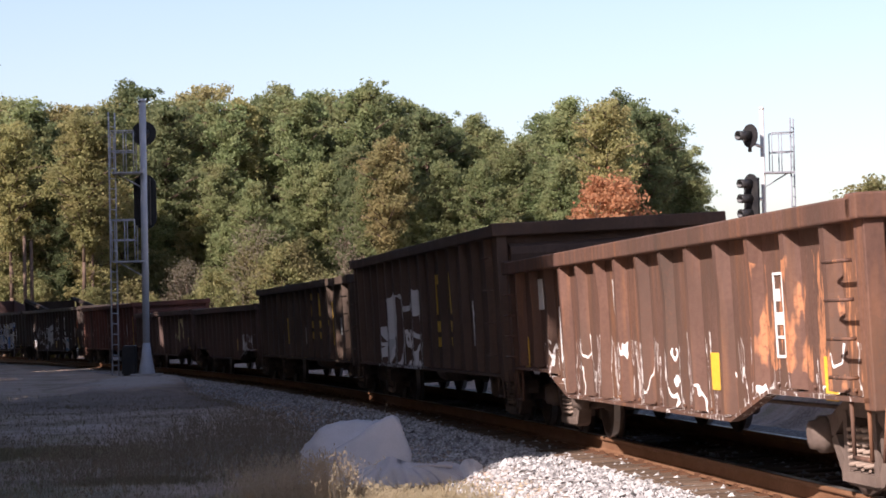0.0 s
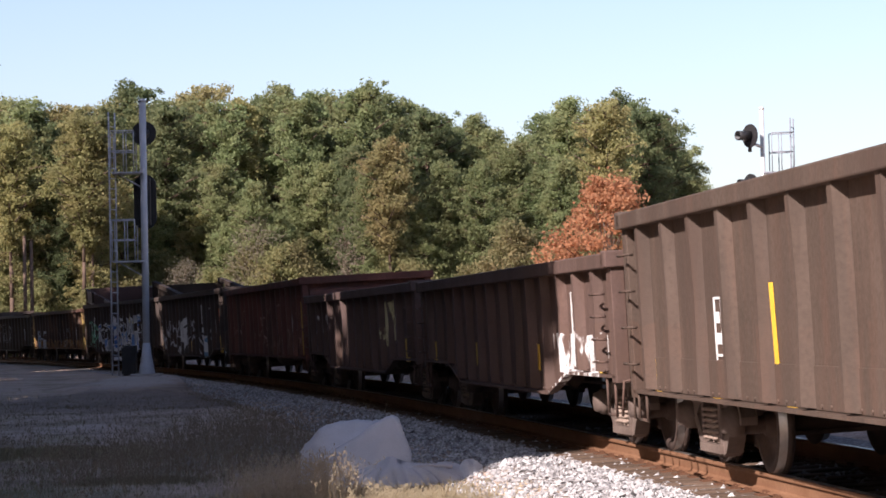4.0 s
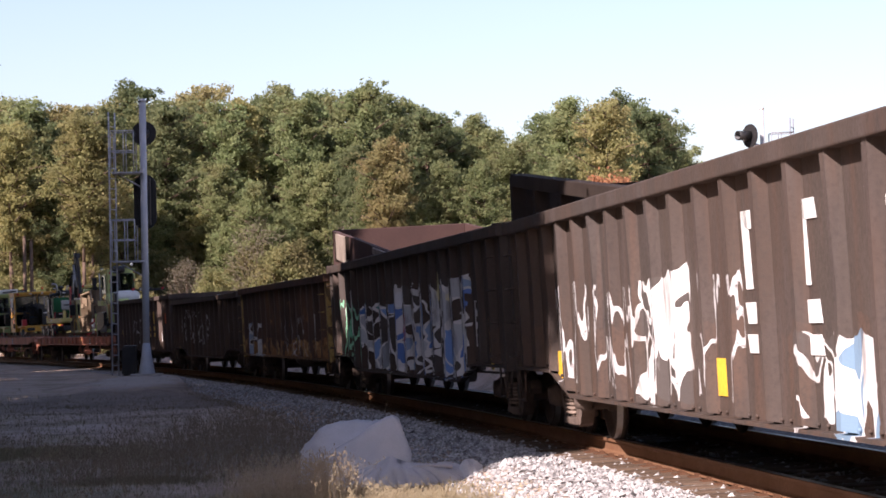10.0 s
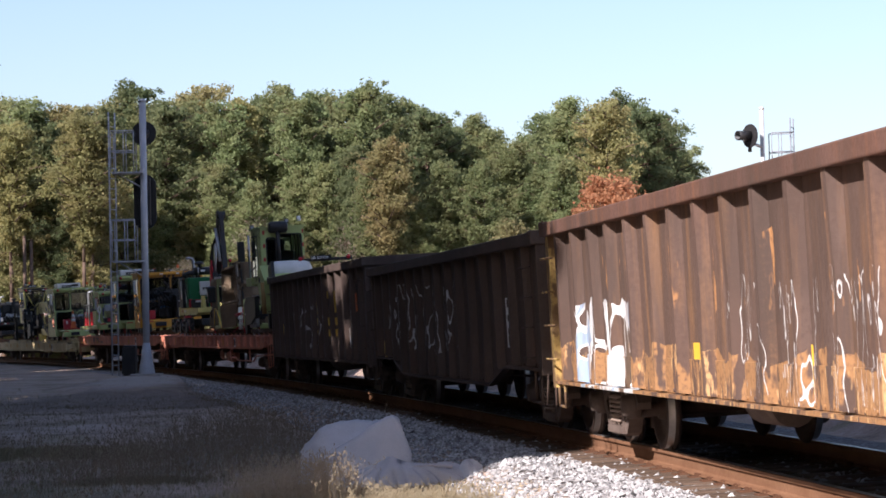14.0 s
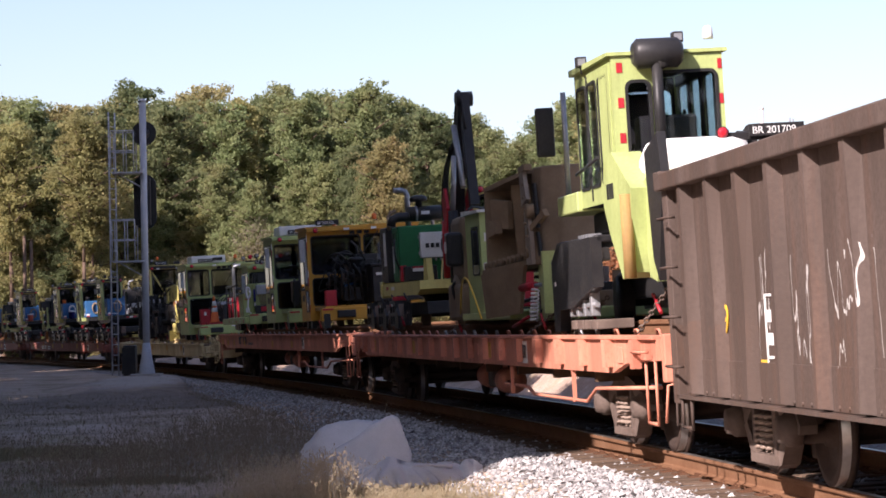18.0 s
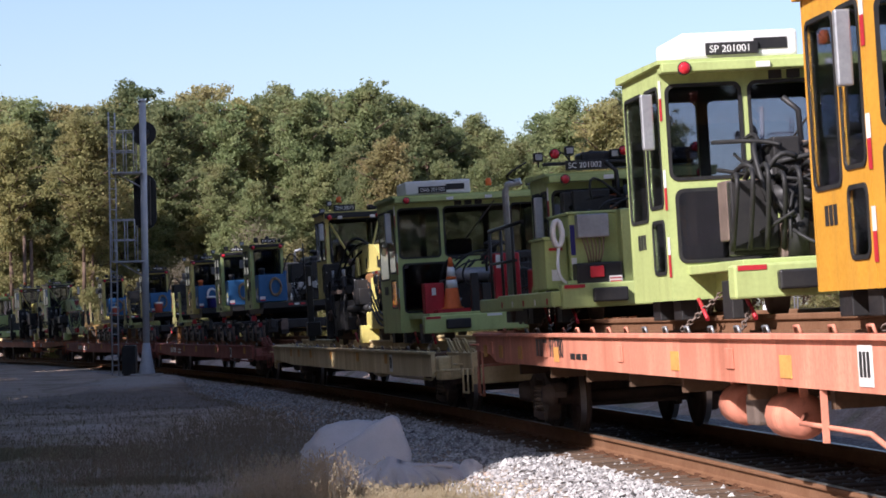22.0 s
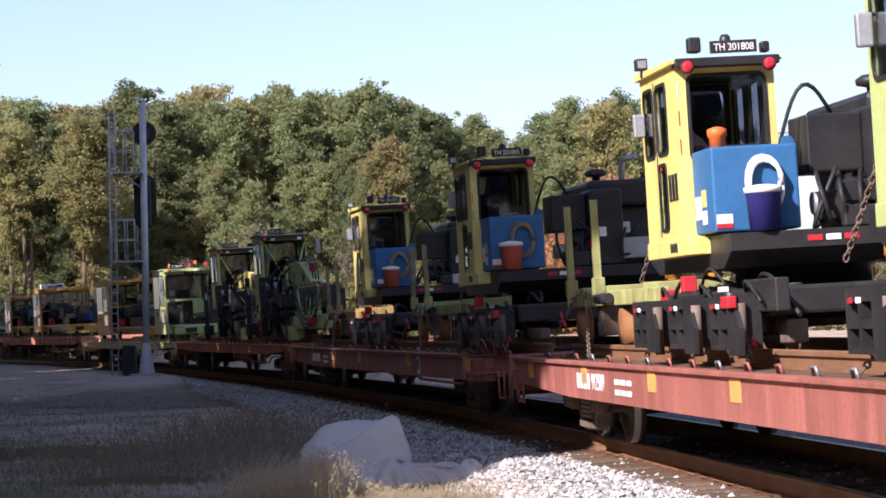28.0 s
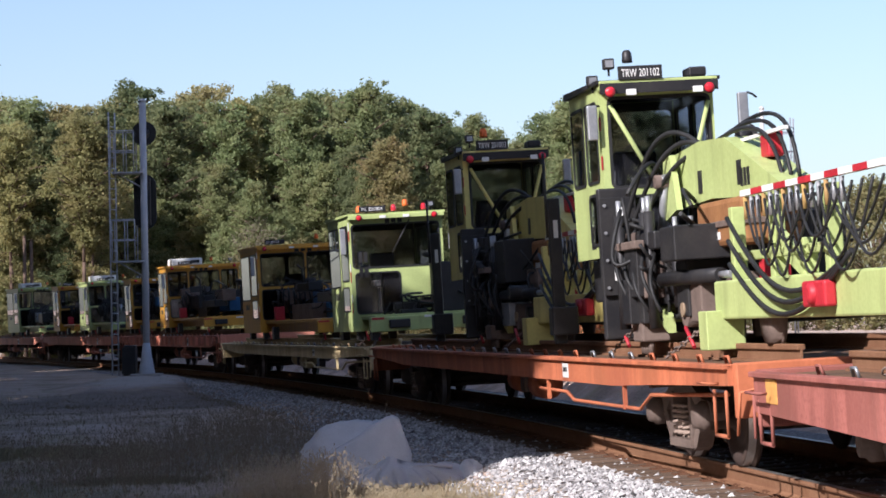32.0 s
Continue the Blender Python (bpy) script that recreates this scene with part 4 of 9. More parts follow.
P7 = car_paint(7, (0.061, 0.051, 0.046), (0.079, 0.064, 0.055), RUST, 0.35, [(-4.9, 0.6, 0.66, 1.75, ((0.22, 0.24, 0.26), (0.06, 0.13, 0.32), (0.36, 0.38, 0.40), (0.07, 0.06, 0.055), (0.09, 0.22, 0.22), (0.16, 0.26, 0.48), (0.07, 0.06, 0.055), (0.30, 0.31, 0.33)), "cells", 5.2), (-0.4, 6.9, 0.62, 2.0, ((0.60, 0.60, 0.60), (0.10, 0.18, 0.42), (0.07, 0.06, 0.055), (0.38, 0.40, 0.42), (0.62, 0.62, 0.62), (0.15, 0.26, 0.50), (0.09, 0.075, 0.07), (0.22, 0.30, 0.42), (0.45, 0.46, 0.47), (0.08, 0.07, 0.062)), "cells", 4.2), (0.2, 1.0, 1.15, 1.6, (0.36, 0.05, 0.05), 0.5, 3.0), (3.5, 6.8, 1.7, 2.2, CREAM, 0.42, 1.6), (-8.3, -4.9, 0.7, 1.9, (0.22, 0.52, 0.33), -0.014, 0.9), (-7.6, -6.4, 0.9, 1.5, (0.16, 0.5, 0.3), 0.36, 1.8)])
P8 = car_paint(8, (0.098, 0.066, 0.053), (0.125, 0.076, 0.057), (0.27, 0.14, 0.06), 0.5, [(-8.4, 8.4, 0.6, 1.06, (0.27, 0.145, 0.065), 0.52, 3.2), (-8.4, 8.4, 0.6, 1.06, (0.42, 0.26, 0.12), 0.40, 5.0), (0.5, 5.6, 0.75, 1.6, (0.45, 0.44, 0.42), -0.004, 1.1), (-6.4, -3.6, 0.6, 1.55, ((0.52, 0.52, 0.51), (0.26, 0.33, 0.42), (0.46, 0.46, 0.46), (0.10, 0.07, 0.05)), "cells", 3.6), (-5.8, 5, 1.4, 2.0, (0.34, 0.17, 0.07), 0.36, 2.4)])
P9 = car_paint(9, (0.070, 0.051, 0.039), (0.094, 0.066, 0.051), RUST, 0.45, [(-6.0, 1.5, 1.0, 2.0, (0.42, 0.41, 0.39), -0.006, 1.1)])
P10 = car_paint(10, (0.082, 0.062, 0.053), (0.105, 0.078, 0.066), RUST, 0.4, [(-5.0, 1.5, 1.0, 1.8, (0.42, 0.41, 0.39), -0.006, 1.0)])
OCHRE = car_paint(20, (0.27, 0.17, 0.07), (0.13, 0.075, 0.05), RUST, 0.9, [(-9, 9, 0.6, 2.4, (0.44, 0.30, 0.10), 0.44, 3.0)])
SQ = "yellow_mark"


def stencil(car, text, x, z, size, mat, y=-1.412):
    """Stencilled figures on the near side of a car."""
    writing("stencil", text, size, M[mat], car, Matrix(((1, 0, 0, x), (0, 0, -1, y), (0, 1, 0, z), (0, 0, 0, 1))))


def row_of(xs, z=0.95, w=0.28, h=0.30, name=SQ):
    return [(x, z, w, h, name) for x in xs]


def block_letters(xs, z0, z1, name, w=0.42):
    """Three broken-faced block characters, each an upper and a lower bar on its own panel."""
    out = []
    for x in xs:
        out += [(x, z0, z0 + 0.16, w, name), (x, z0 + 0.26, z1, w * 0.45, name), (x, z1 - 0.14, z1, w, name), (x, z0 - 0.22, z0 - 0.08, w, name)]
    return out


gondola(170.1, 185.7, 2.10, P0, "low rusty brown gondola car with scraped white marks", 14, True, squares=row_of((-1.6, 1.3, 3.0, 6.3), 0.92) + row_of((-6.6,), 1.0, .3, .36), stripes=[(-5.6, 1.5, 1.85, .45, "white"), (-1.0, 1.25, 1.75, .13, "white")])
gondola(153.9, 170.1, 2.60, P1, "tall brown gondola car with white graffiti and yellow marks", 15, False, squares=row_of((-5,), .9, .2, .3), stripes=[(6.6, 0.9, 2.0, .14, SQ), (-7.2, 1.0, 2.0, .1, SQ)] + block_letters((0.6, 2.0, 3.4), 1.25, 2.1, "yellow_mark"))
gondola(137.2, 153.9, 2.36, P2, "dark brown gondola car with worn yellow block lettering", 14, False, squares=row_of((-7.0, -4.6, -2.2, 0.3, 6.9), 0.85), stripes=block_letters((1.6, 3.0, 4.4), 1.35, 2.1, SQ) + [(-2.6, 1.0, 1.6, .1, SQ), (5.0, 1.0, 1.9, .1, SQ), (0.6, 1.0, 1.4, .1, "white"), (6.1, 1.2, 1.55, .22, "white")])
gondola(122.2, 137.2, 2.02, P3, "low dark brown gondola car with a dropped middle sill", 14, True, squares=row_of((-6.2, -2.0, 2.5, 6.2), 0.95))
gondola(106.3, 122.2, 2.05, P4, "low brown gondola car with a dropped middle sill", 14, True, squares=row_of((2.4,), 0.95, .18, .2) + row_of((6.2,), .95, .4, .38) + row_of((4.2,), .95, .12, .14, "white"))
gondola(90.2, 106.3, 2.48, P5, "tall red oxide gondola car with yellow reflector strips", 16, False, stripes=[(-4.2, 1.1, 1.6, .12, SQ), (-1.6, 1.1, 1.65, .12, SQ), (2.0, 1.15, 1.7, .12, SQ), (6.9, .75, 1.3, .12, SQ), (6.9, 1.35, 1.95, .12, SQ), (-7.3, 0.75, 1.7, .12, SQ)])
gondola(70.7, 90.2, 2.58, P6, "long dark grey gondola car with white and yellow lettering", 19, True, squares=row_of((-6.5, -3.0, 1.2, 4.6), 0.88) + row_of((8.0,), 0.95, .55, .5), stripes=block_letters((2.2, 3.8, 5.4), 1.3, 2.15, "white") + [(7.3, 0.85, 1.3, .2, "white"), (7.8, 1.6, 2.0, .3, "orange")])
g = gondola(50.7, 70.7, 2.60, P7, "long grey gondola car covered in blue and white graffiti", 19, True, squares=row_of((8.3,), 1.15, .16, .8) + row_of((-8.9,), 1.2, .16, .8), stripes=[(-8.0, 1.6, 2.0, .3, "white"), (-6.9, 1.65, 2.05, .3, "white"),  (6.2, 0.95, 1.5, .2, "white"), (7.6, 1.6, 1.95, .3, "orange")])
for tx, px in (("1", -8.05), ("2", -7.55), ("0", -6.75), ("11", -5.5)):
    stencil(g, tx, px, 1.2, 0.5, "white")
gondola(33.7, 50.7, 2.46, P8, "rust-streaked brown gondola car with yellow end posts", 16, False, chord=P0, ladder_mat=OCHRE, squares=row_of((-7.6, -1.0, 2.4, 6.8), 0.98, .3, .34))
gondola(17.0, 33.7, 2.40, P9, "dark brown gondola car with a dropped middle sill and white lettering", 15, True, squares=row_of((-6.8, -2.2), 0.95), stripes=block_letters((-6.6, -5.4), 1.3, 1.9, "white"))
g = gondola(0.4, 17.0, 2.62, P10, "tall dark brown gondola car with worn yellow lettering", 15, False, squares=row_of((-7.4, -4.8, -3.2, -1.4), 0.9, .2, .26) + row_of((7.0,), 1.05, .3, .36), stripes=block_letters((0.4, 1.9, 3.2), 1.4, 2.1, SQ) + [(-6.4, 1.75, 2.2, .3, SQ), (-5.3, 1.8, 2.2, .25, SQ),  (5.0, .95, 1.35, .25, "white"), (6.2, 1.65, 2.0, .16, "orange")])
stencil(g, "159", -6.4, 1.22, 0.34, SQ)


# ---- flat cars ----


def flat_paint(k, base, second, streak, marks=()):
    return surface("weathered flat car paint %d" % k, base, second, 0.65, 0.0, 0.8, 24, 0.15, streak, 0.22, [(-16, 16, -1, 4, tuple(v * 0.9 for v in streak), 0.36, 0.7), (-16, 16, -1, 4, tuple(min(0.8, v * 1.15) for v in base), 0.36, 2.4)] + list(marks))


F_ORANGE = flat_paint(0, (0.70, 0.28, 0.185), (0.58, 0.225, 0.15), (0.28, 0.10, 0.06))
F_TAN = flat_paint(1, (0.72, 0.58, 0.33), (0.62, 0.47, 0.25), (0.34, 0.22, 0.10))
F_RED = flat_paint(2, (0.34, 0.125, 0.10), (0.27, 0.095, 0.075), (0.15, 0.065, 0.05))
F_BURNT = flat_paint(3, (0.52, 0.17, 0.08), (0.36, 0.11, 0.06), (0.16, 0.07, 0.04))


def flat_car(u0, u1, mat, label, deck, sill_low, pockets=True, squares=(), bowed=False, stub=0.0):
    """A flat car on two trucks. stub: length of the narrow brake platform at its front end."""
    L = u1 - u0
    car = thing("flat_car", label, "flat car", "flat cars of the train")
    h = L / 2 - 0.45
    bm = B()
    box(bm, -h, h - stub, -1.40, 1.40, deck - 0.10, deck - 0.02)
    if stub:
        box(bm, h - stub, h, -1.12, 1.12, deck - 0.10, deck - 0.04)
    box(bm, -h + 0.3, h - 0.3, -0.3, 0.3, 0.60, deck - 0.10)
    for x in np.linspace(-h + 3.2, h - 3.2, 9):
        box(bm, x - 0.05, x + 0.05, -1.36, 1.36, 0.72, deck - 0.10)
    part("deck", bm, M["deck"], car)
    hf = h - stub
    for sg in (-1, 1):
        bm = B()
        if bowed:
            out = [(-h, deck - 0.16), (-h + 2.4, deck - 0.2), (-h + 4.4, sill_low), (h - 4.4, sill_low), (h - 2.4, deck - 0.2), (h, deck - 0.16), (h, deck), (-h, deck)]
        elif stub:
            out = [(-h, sill_low + 0.06), (-h + 1.6, sill_low + 0.03), (-h + 4.0, sill_low - 0.02), (hf - 2.0, sill_low), (hf, sill_low + 0.02), (hf, deck), (-h, deck)]
        else:
            out = [(-h, sill_low + 0.14), (-h + 1.3, sill_low + 0.10), (-h + 1.9, sill_low), (h - 1.9, sill_low), (h - 1.3, sill_low + 0.10), (h, sill_low + 0.14), (h, deck), (-h, deck)]
        if stub:
            part("platform_side", prism(B(), [(hf - 0.1, sill_low + 0.02), (h, sill_low + 0.10), (h, deck - 0.02), (hf - 0.1, deck - 0.02)], "y", sg * 1.14, sg * 1.2), mat, car, "set-back side of the brake platform")
            part("platform_plate", box(B(), hf, h, min(0, sg * 1.22), max(0, sg * 1.22), deck - 0.03, deck - 0.008), mat, car)
            part("bolster_end", box(B(), hf - 0.02, hf + 0.34, min(sg * 1.1, sg * 1.4), max(sg * 1.1, sg * 1.4), sill_low - 0.03, deck - 0.06, 0.03), mat, car)
            part("platform_rib", box(B(), hf + 0.9, hf + 0.98, min(sg * 1.18, sg * 1.32), max(sg * 1.18, sg * 1.32), sill_low, deck - 0.05, 0.01), mat, car)
            for dx in (0.5, 1.15, 1.8):
                part("end_grab", tube(B(), [(hf + dx, sg * 1.22, deck), (hf + dx, sg * 1.3, deck + 0.2), (hf + dx + 0.28, sg * 1.3, deck + 0.2), (hf + dx + 0.28, sg * 1.22, deck)], 0.015, 5), mat, car)
        prism(bm, out, "y", sg * 1.40, sg * 1.46)
        box(bm, -h, hf, min(sg * 1.38, sg * 1.50), max(sg * 1.38, sg * 1.50), deck - 0.03, deck + 0.01, 0.006)
        part("side_sill", bm, mat, car)
        if pockets:
            for x in np.linspace(-h + 0.7, h - 0.7, 20):
                bm = B()
                prism(bm, [(x - .09, deck - .03), (x + .09, deck - .03), (x + .07, deck - .30), (x - .07, deck - .30)], "y", sg * 1.46, sg * 1.54)
                part("stake_pocket", bm, mat, car)
        for y in (0.7535, ):
            bm = B()
            box(bm, -h + 0.3, h - 0.3, sg * y - 0.035, sg * y + 0.035, deck + 0.08, deck + 0.13, 0.01)
            box(bm, -h + 0.3, h - 0.3, sg * y - 0.01, sg * y + 0.01, deck - 0.02, deck + 0.09)
            box(bm, -h + 0.3, h - 0.3, sg * y - 0.07, sg * y + 0.07, deck - 0.02, deck + 0.0)
            part("deck_rail", bm, M["rail"] if mat is not F_TAN else F_TAN, car)
    for x in np.linspace(-h + 1.0, h - 1.0, 26):
        for y in (-1.18,):
            bm = B()
            tube(bm, [(x - .07, y, deck - 0.02), (x - .06, y - .02, deck + .05), (x + .06, y - .02, deck + .05), (x + .07, y, deck - 0.02)], 0.014, 5)
            part("tie_down_ring", bm, M["steel"] if int(x * 7) % 3 == 0 else mat, car)
    for sg in (-1, 1):
        x = sg * h
        bm = B()
        box(bm, min(x, x + sg * 0.12), max(x, x + sg * 0.12), -1.42, 1.42, deck - 0.42, deck + 0.02, 0.015)
        part("end_sill", bm, mat, car)
        coupler(car, x, sg, mat)
        ladder(car, x - sg * 0.15, x - sg * 0.6, -1.56, (deck - 0.14, ), mat)
        bm = B()
        for xx in (x - sg * 0.12, x - sg * 0.5):
            rod(bm, (xx, -1.45, deck - 0.2), (xx, -1.45, 0.40), 0.016, 6)
        rod(bm, (x - sg * 0.12, -1.45, 0.40), (x - sg * 0.5, -1.45, 0.40), 0.018, 6)
        part("step", bm, mat, car)
    part("brake_cylinder", lathe(B(), [(0.05, -0.5), (0.06, -0.2), (0.16, -0.18), (0.17, 0.2), (0.12, 0.26)], "x", (1.1, -1.12, 0.64), 14), mat, car)
    part("air_reservoir", lathe(B(), [(0.05, -0.38), (0.14, -0.34), (0.17, -0.26), (0.17, 0.26), (0.14, 0.34), (0.05, 0.38)], "x", (2.7, -1.12, 0.6), 14), mat, car)
    part("control_valve", box(B(), 1.7, 2.0, -1.25, -1.0, 0.5, 0.74, 0.03), M["truck"], car)
    part("brake_pipe", tube(B(), [(3.1, -1.15, 0.62), (3.8, -1.38, 0.6), (5.6, -1.42, 0.60), (6.0, -1.42, 0.52), (h - 3.4, -1.42, 0.52), (h - 3.0, -1.4, 0.66), (h - 1, -1.2, 0.7)], 0.02), mat, car)
    for x in (0.9, 1.5, 2.4, 3.0):
        part("hanger", box(B(), x - 0.02, x + 0.02, -1.16, -1.1, 0.66, deck - 0.1), mat, car)
    for x in (4.6, h - 4.0):
        part("pipe_clip", box(B(), x - 0.02, x + 0.02, -1.45, -1.41, 0.5, sill_low + 0.03), mat, car)
    if not bowed and not stub:
        for x in np.linspace(-h + 1.5, h - 1.5, 6):
            part("jacking_pad", box(B(), x - 0.12, x + 0.12, -1.475, -1.46, deck - 0.26, deck - 0.1, 0.006), mat, car)
    part("data_panel", box(B(), h * 0.45, h * 0.45 + 0.3, -1.466, -1.458, sill_low + 0.04, deck - 0.06), M["white"], car)
    for k in range(3):
        part("data_line", box(B(), h * 0.45 + 0.04 + 0.08 * k, h * 0.45 + 0.09 + 0.08 * k, -1.47, -1.464, sill_low + 0.1, deck - 0.1), M["black"], car)
    for (x, z, w, hh, name) in squares:
        bm = B()
        box(bm, x - w / 2, x + w / 2, -1.468, -1.456, z - hh / 2, z + hh / 2)
        part("reflector", bm, M["faded_mark"], car)
    add_truck(car, -h + 2.85), add_truck(car, h - (4.55 if stub else 3.2))
    CARS.append((car, (u0 + u1) / 2, h - 1.9))
    return car


M["faded_mark"] = surface("faded ochre reflector paint", (0.66, 0.36, 0.10), (0.56, 0.26, 0.08), 0.7, 0, 4.0, bump=0.03)
M["deck"] = surface("rusty oiled deck", (0.10, 0.065, 0.045), (0.17, 0.10, 0.06), 0.9, 0, 1.2)
fc = flat_car(-25.3, 0.4, F_ORANGE, "orange flat car with stake pockets carrying track machines", 1.20, 0.84, True, row_of((-9.2, -4.0, 3.2), 1.02, .26, .2))
fc = flat_car(-50.9, -25.3, F_ORANGE, "orange flat car with smooth side sills carrying track machines", 1.22, 0.86, False, row_of((-11.4, -10.0, -8.4, -5.8, 0.2, 3.8), 1.0, .3, .16))
for k in range(4):
    part("painted_bar", box(B(), -7.15 + 0.2 * k, -7.02 + 0.2 * k, -1.468, -1.456, 0.97, 1.17), M["black"], fc)
stencil(fc, "912780", -6.25, 0.97, 0.3, "black", -1.462)
for k in range(3):
    part("painted_bar", box(B(), -4.9 + 0.35 * k, -4.65 + 0.35 * k, -1.468, -1.456, 0.96, 1.02), M["black"], fc)
fc = flat_car(-78.6, -50.9, F_TAN, "weathered tan flat car carrying two track machines", 0.94, 0.55, False, row_of((-9.4, -7.8, -5.5, -2, 2, 5.6), .8, .28, .16), stub=3.1)
fc = flat_car(-106.5, -78.6, F_RED, "oxide red flat car carrying spike-handling machines", 0.93, 0.57, False, row_of((-12.2, -8.5, -5.0, -1.8, 3.0, 9.0), .8, .34, .18), stub=3.1)
for k in range(4):
    part("painted_bar", box(B(), -8.95 + 0.2 * k, -8.82 + 0.2 * k, -1.468, -1.456, 0.66, 0.82), M["white"], fc)
stencil(fc, "912589", -8.1, 0.66, 0.24, "white", -1.462)
for k in range(6):
    part("painted_bar", box(B(), -6.8 + 0.3 * (k % 3), -6.58 + 0.3 * (k % 3), -1.468, -1.456, 0.64 + 0.1 * (k // 3), 0.69 + 0.1 * (k // 3)), M["white"], fc)
fc = flat_car(-133.8, -106.5, F_RED, "oxide red flat car with chained machines on rails", 0.93, 0.57, False, row_of((-12.6, -8.8, -5.2, -1.0, 5.0, 10.5), .8, .34, .18), stub=3.1)
for k in range(4):
    part("painted_bar", box(B(), -8.85 + 0.17 * k, -8.74 + 0.17 * k, -1.468, -1.456, 0.66, 0.82), M["white"], fc)
stencil(fc, "912543", -8.1, 0.66, 0.24, "white", -1.462)
for k in range(6):
    part("painted_bar", box(B(), -6.8 + 0.3 * (k % 3), -6.58 + 0.3 * (k % 3), -1.468, -1.456, 0.64 + 0.1 * (k // 3), 0.69 + 0.1 * (k // 3)), M["white"], fc)
fc = flat_car(-159.8, -133.8, F_BURNT, "burnt orange flat car with a bowed side sill", 0.97, 0.72, False, bowed=True)
fc = flat_car(-187.3, -159.8, F_TAN, "dark tan flat car with a bowed side sill", 0.97, 0.72, False, bowed=True)
fc = flat_car(-213.0, -187.3, F_ORANGE, "orange flat car carrying tamping machines", 1.20, 0.85, True)
fc = flat_car(-239.0, -213.0, F_ORANGE, "orange flat car carrying small track machines", 1.20, 0.85, False)
fc = flat_car(-265.0, -239.0, F_ORANGE, "orange flat car at the tail of the view", 1.20, 0.85, False)


# ---- machines and loads that ride on the cars ----
M["scraped"] = surface("scraped pale steel", (0.34, 0.29, 0.235), (0.25, 0.20, 0.155), 0.55, 0.3, 2.5)
M["salmon"] = surface("faded red plastic", (0.60, 0.13, 0.09), (0.50, 0.10, 0.07), 0.5, 0, 3.0, bump=0.02)
M["teal"] = surface("teal paint", (0.06, 0.25, 0.26), (0.05, 0.18, 0.2), 0.5, 0, 2.0)
LOADS = []     # (thing, u of its origin, half length that carries it)


def rider(name, label, category, u, group="", half=2.0):
    th = thing(name, label, category, group)
    LOADS.append((th, u, half))
    return th


def nb(th, name, mat, x0, x1, n0, n1, z0, z1, bevel=0.0, label=""):
    """A bevelled block as one part; n counts to the inner side."""
    return part(name, box(B(), x0, x1, -n1, -n0, z0, z1, bevel), M[mat], th, label)


def nrod(th, name, mat, p0, p1, r, seg=10, label=""):
    return part(name, rod(B(), (p0[0], -p0[1], p0[2]), (p1[0], -p1[1], p1[2]), r, seg), M[mat], th, label)


def hose(th, p0, p1, lift, r=0.025, mat="rubber", name="hydraulic_hose", n=10):
    pts = arc((p0[0], -p0[1], p0[2]), (p1[0], -p1[1], p1[2]), (lift[0], -lift[1], lift[2]), n)
    return part(name, tube(B(), pts, r), M[mat], th)


def slab(th, name, mat, pts, thick=0.04, label=""):
    """A flat plate through corner points (x, n, z), given some thickness."""
    bm = B()
    q = [Vector((x, -n, z)) for x, n, z in pts]
    nv = (q[1] - q[0]).cross(q[2] - q[0]).normalized() * (thick / 2)
    a, b = [bm.verts.new(v + nv) for v in q], [bm.verts.new(v - nv) for v in q]
    bm.faces.new(a), bm.faces.new(b[::-1])
    for i in range(len(q)):
        j = (i + 1) % len(q)
        bm.faces.new((a[i], b[i], b[j], a[j]))
    bmesh.ops.recalc_face_normals(bm, faces=bm.faces[:])
    return part(name, bm, M[mat], th, label)


def outriggers(th, xs, R, n=1.28):
    """Black jack boxes, guard plates and reflectors along the lower frame."""
    for k, x in enumerate(xs):
        bm = holed_wall(B(), "y", -n, 0.24, x, x + 0.66, R + 0.02, R + 0.46, [(x + 0.05, x + 0.29, R + 0.06, R + 0.19), (x + 0.37, x + 0.61, R + 0.06, R + 0.19), (x + 0.05, x + 0.29, R + 0.25, R + 0.37), (x + 0.37, x + 0.61, R + 0.25, R + 0.37)])
        bmesh.ops.remove_doubles(bm, verts=bm.verts[:], dist=0.0005)
        part("outrigger_box", bm, M["black"], th, "black steel box with open pockets")
        nb(th, "outrigger_back", "black", x, x + 0.66, n - 0.28, n - 0.242, R + 0.02, R + 0.46)
        nb(th, "reflector", "white", x + 0.27, x + 0.38, n + 0.001, n + 0.007, R + 0.36, R + 0.40), nb(th, "reflector", "red", x + 0.08, x + 0.18, n + 0.001, n + 0.007, R + 0.36, R + 0.40)
        bm = B()
        prism(bm, [(x + 0.72, R - 0.02), (x + 1.12, R - 0.02), (x + 1.15, R + 0.2), (x + 1.02, R + 0.34), (x + 0.74, R + 0.26)], "y", -n - 0.03, -n + 0.01)
        part("guard_plate", bm, M["black"], th)
        nrod(th, "jack", "truck", (x + 0.69, n - 0.1, R - 0.05), (x + 0.69, n - 0.1, R + 0.4), 0.045)
        hose(th, (x + 0.3, n - 0.25, R + 0.5), (x + 1.0, n - 0.2, R + 0.4), (0, 0.05, 0.12), 0.016)


def ring(bm, outer, inner, axis, lo, hi):
    """A flat frame between two outlines of equal count."""
    def at(p, d):
        return {"x": (d, p[0], p[1]), "y": (p[0], d, p[1])}[axis]
    v = [[bm.verts.new(at(p, d)) for p in o] for o in (outer, inner) for d in (lo, hi)]
    n = len(outer)
    for i in range(n):
        j = (i + 1) % n
        for a, b in ((0, 1), (1, 3), (3, 2), (2, 0)):
            bm.faces.new((v[a][i], v[a][j], v[b][j], v[b][i]))
    return bm


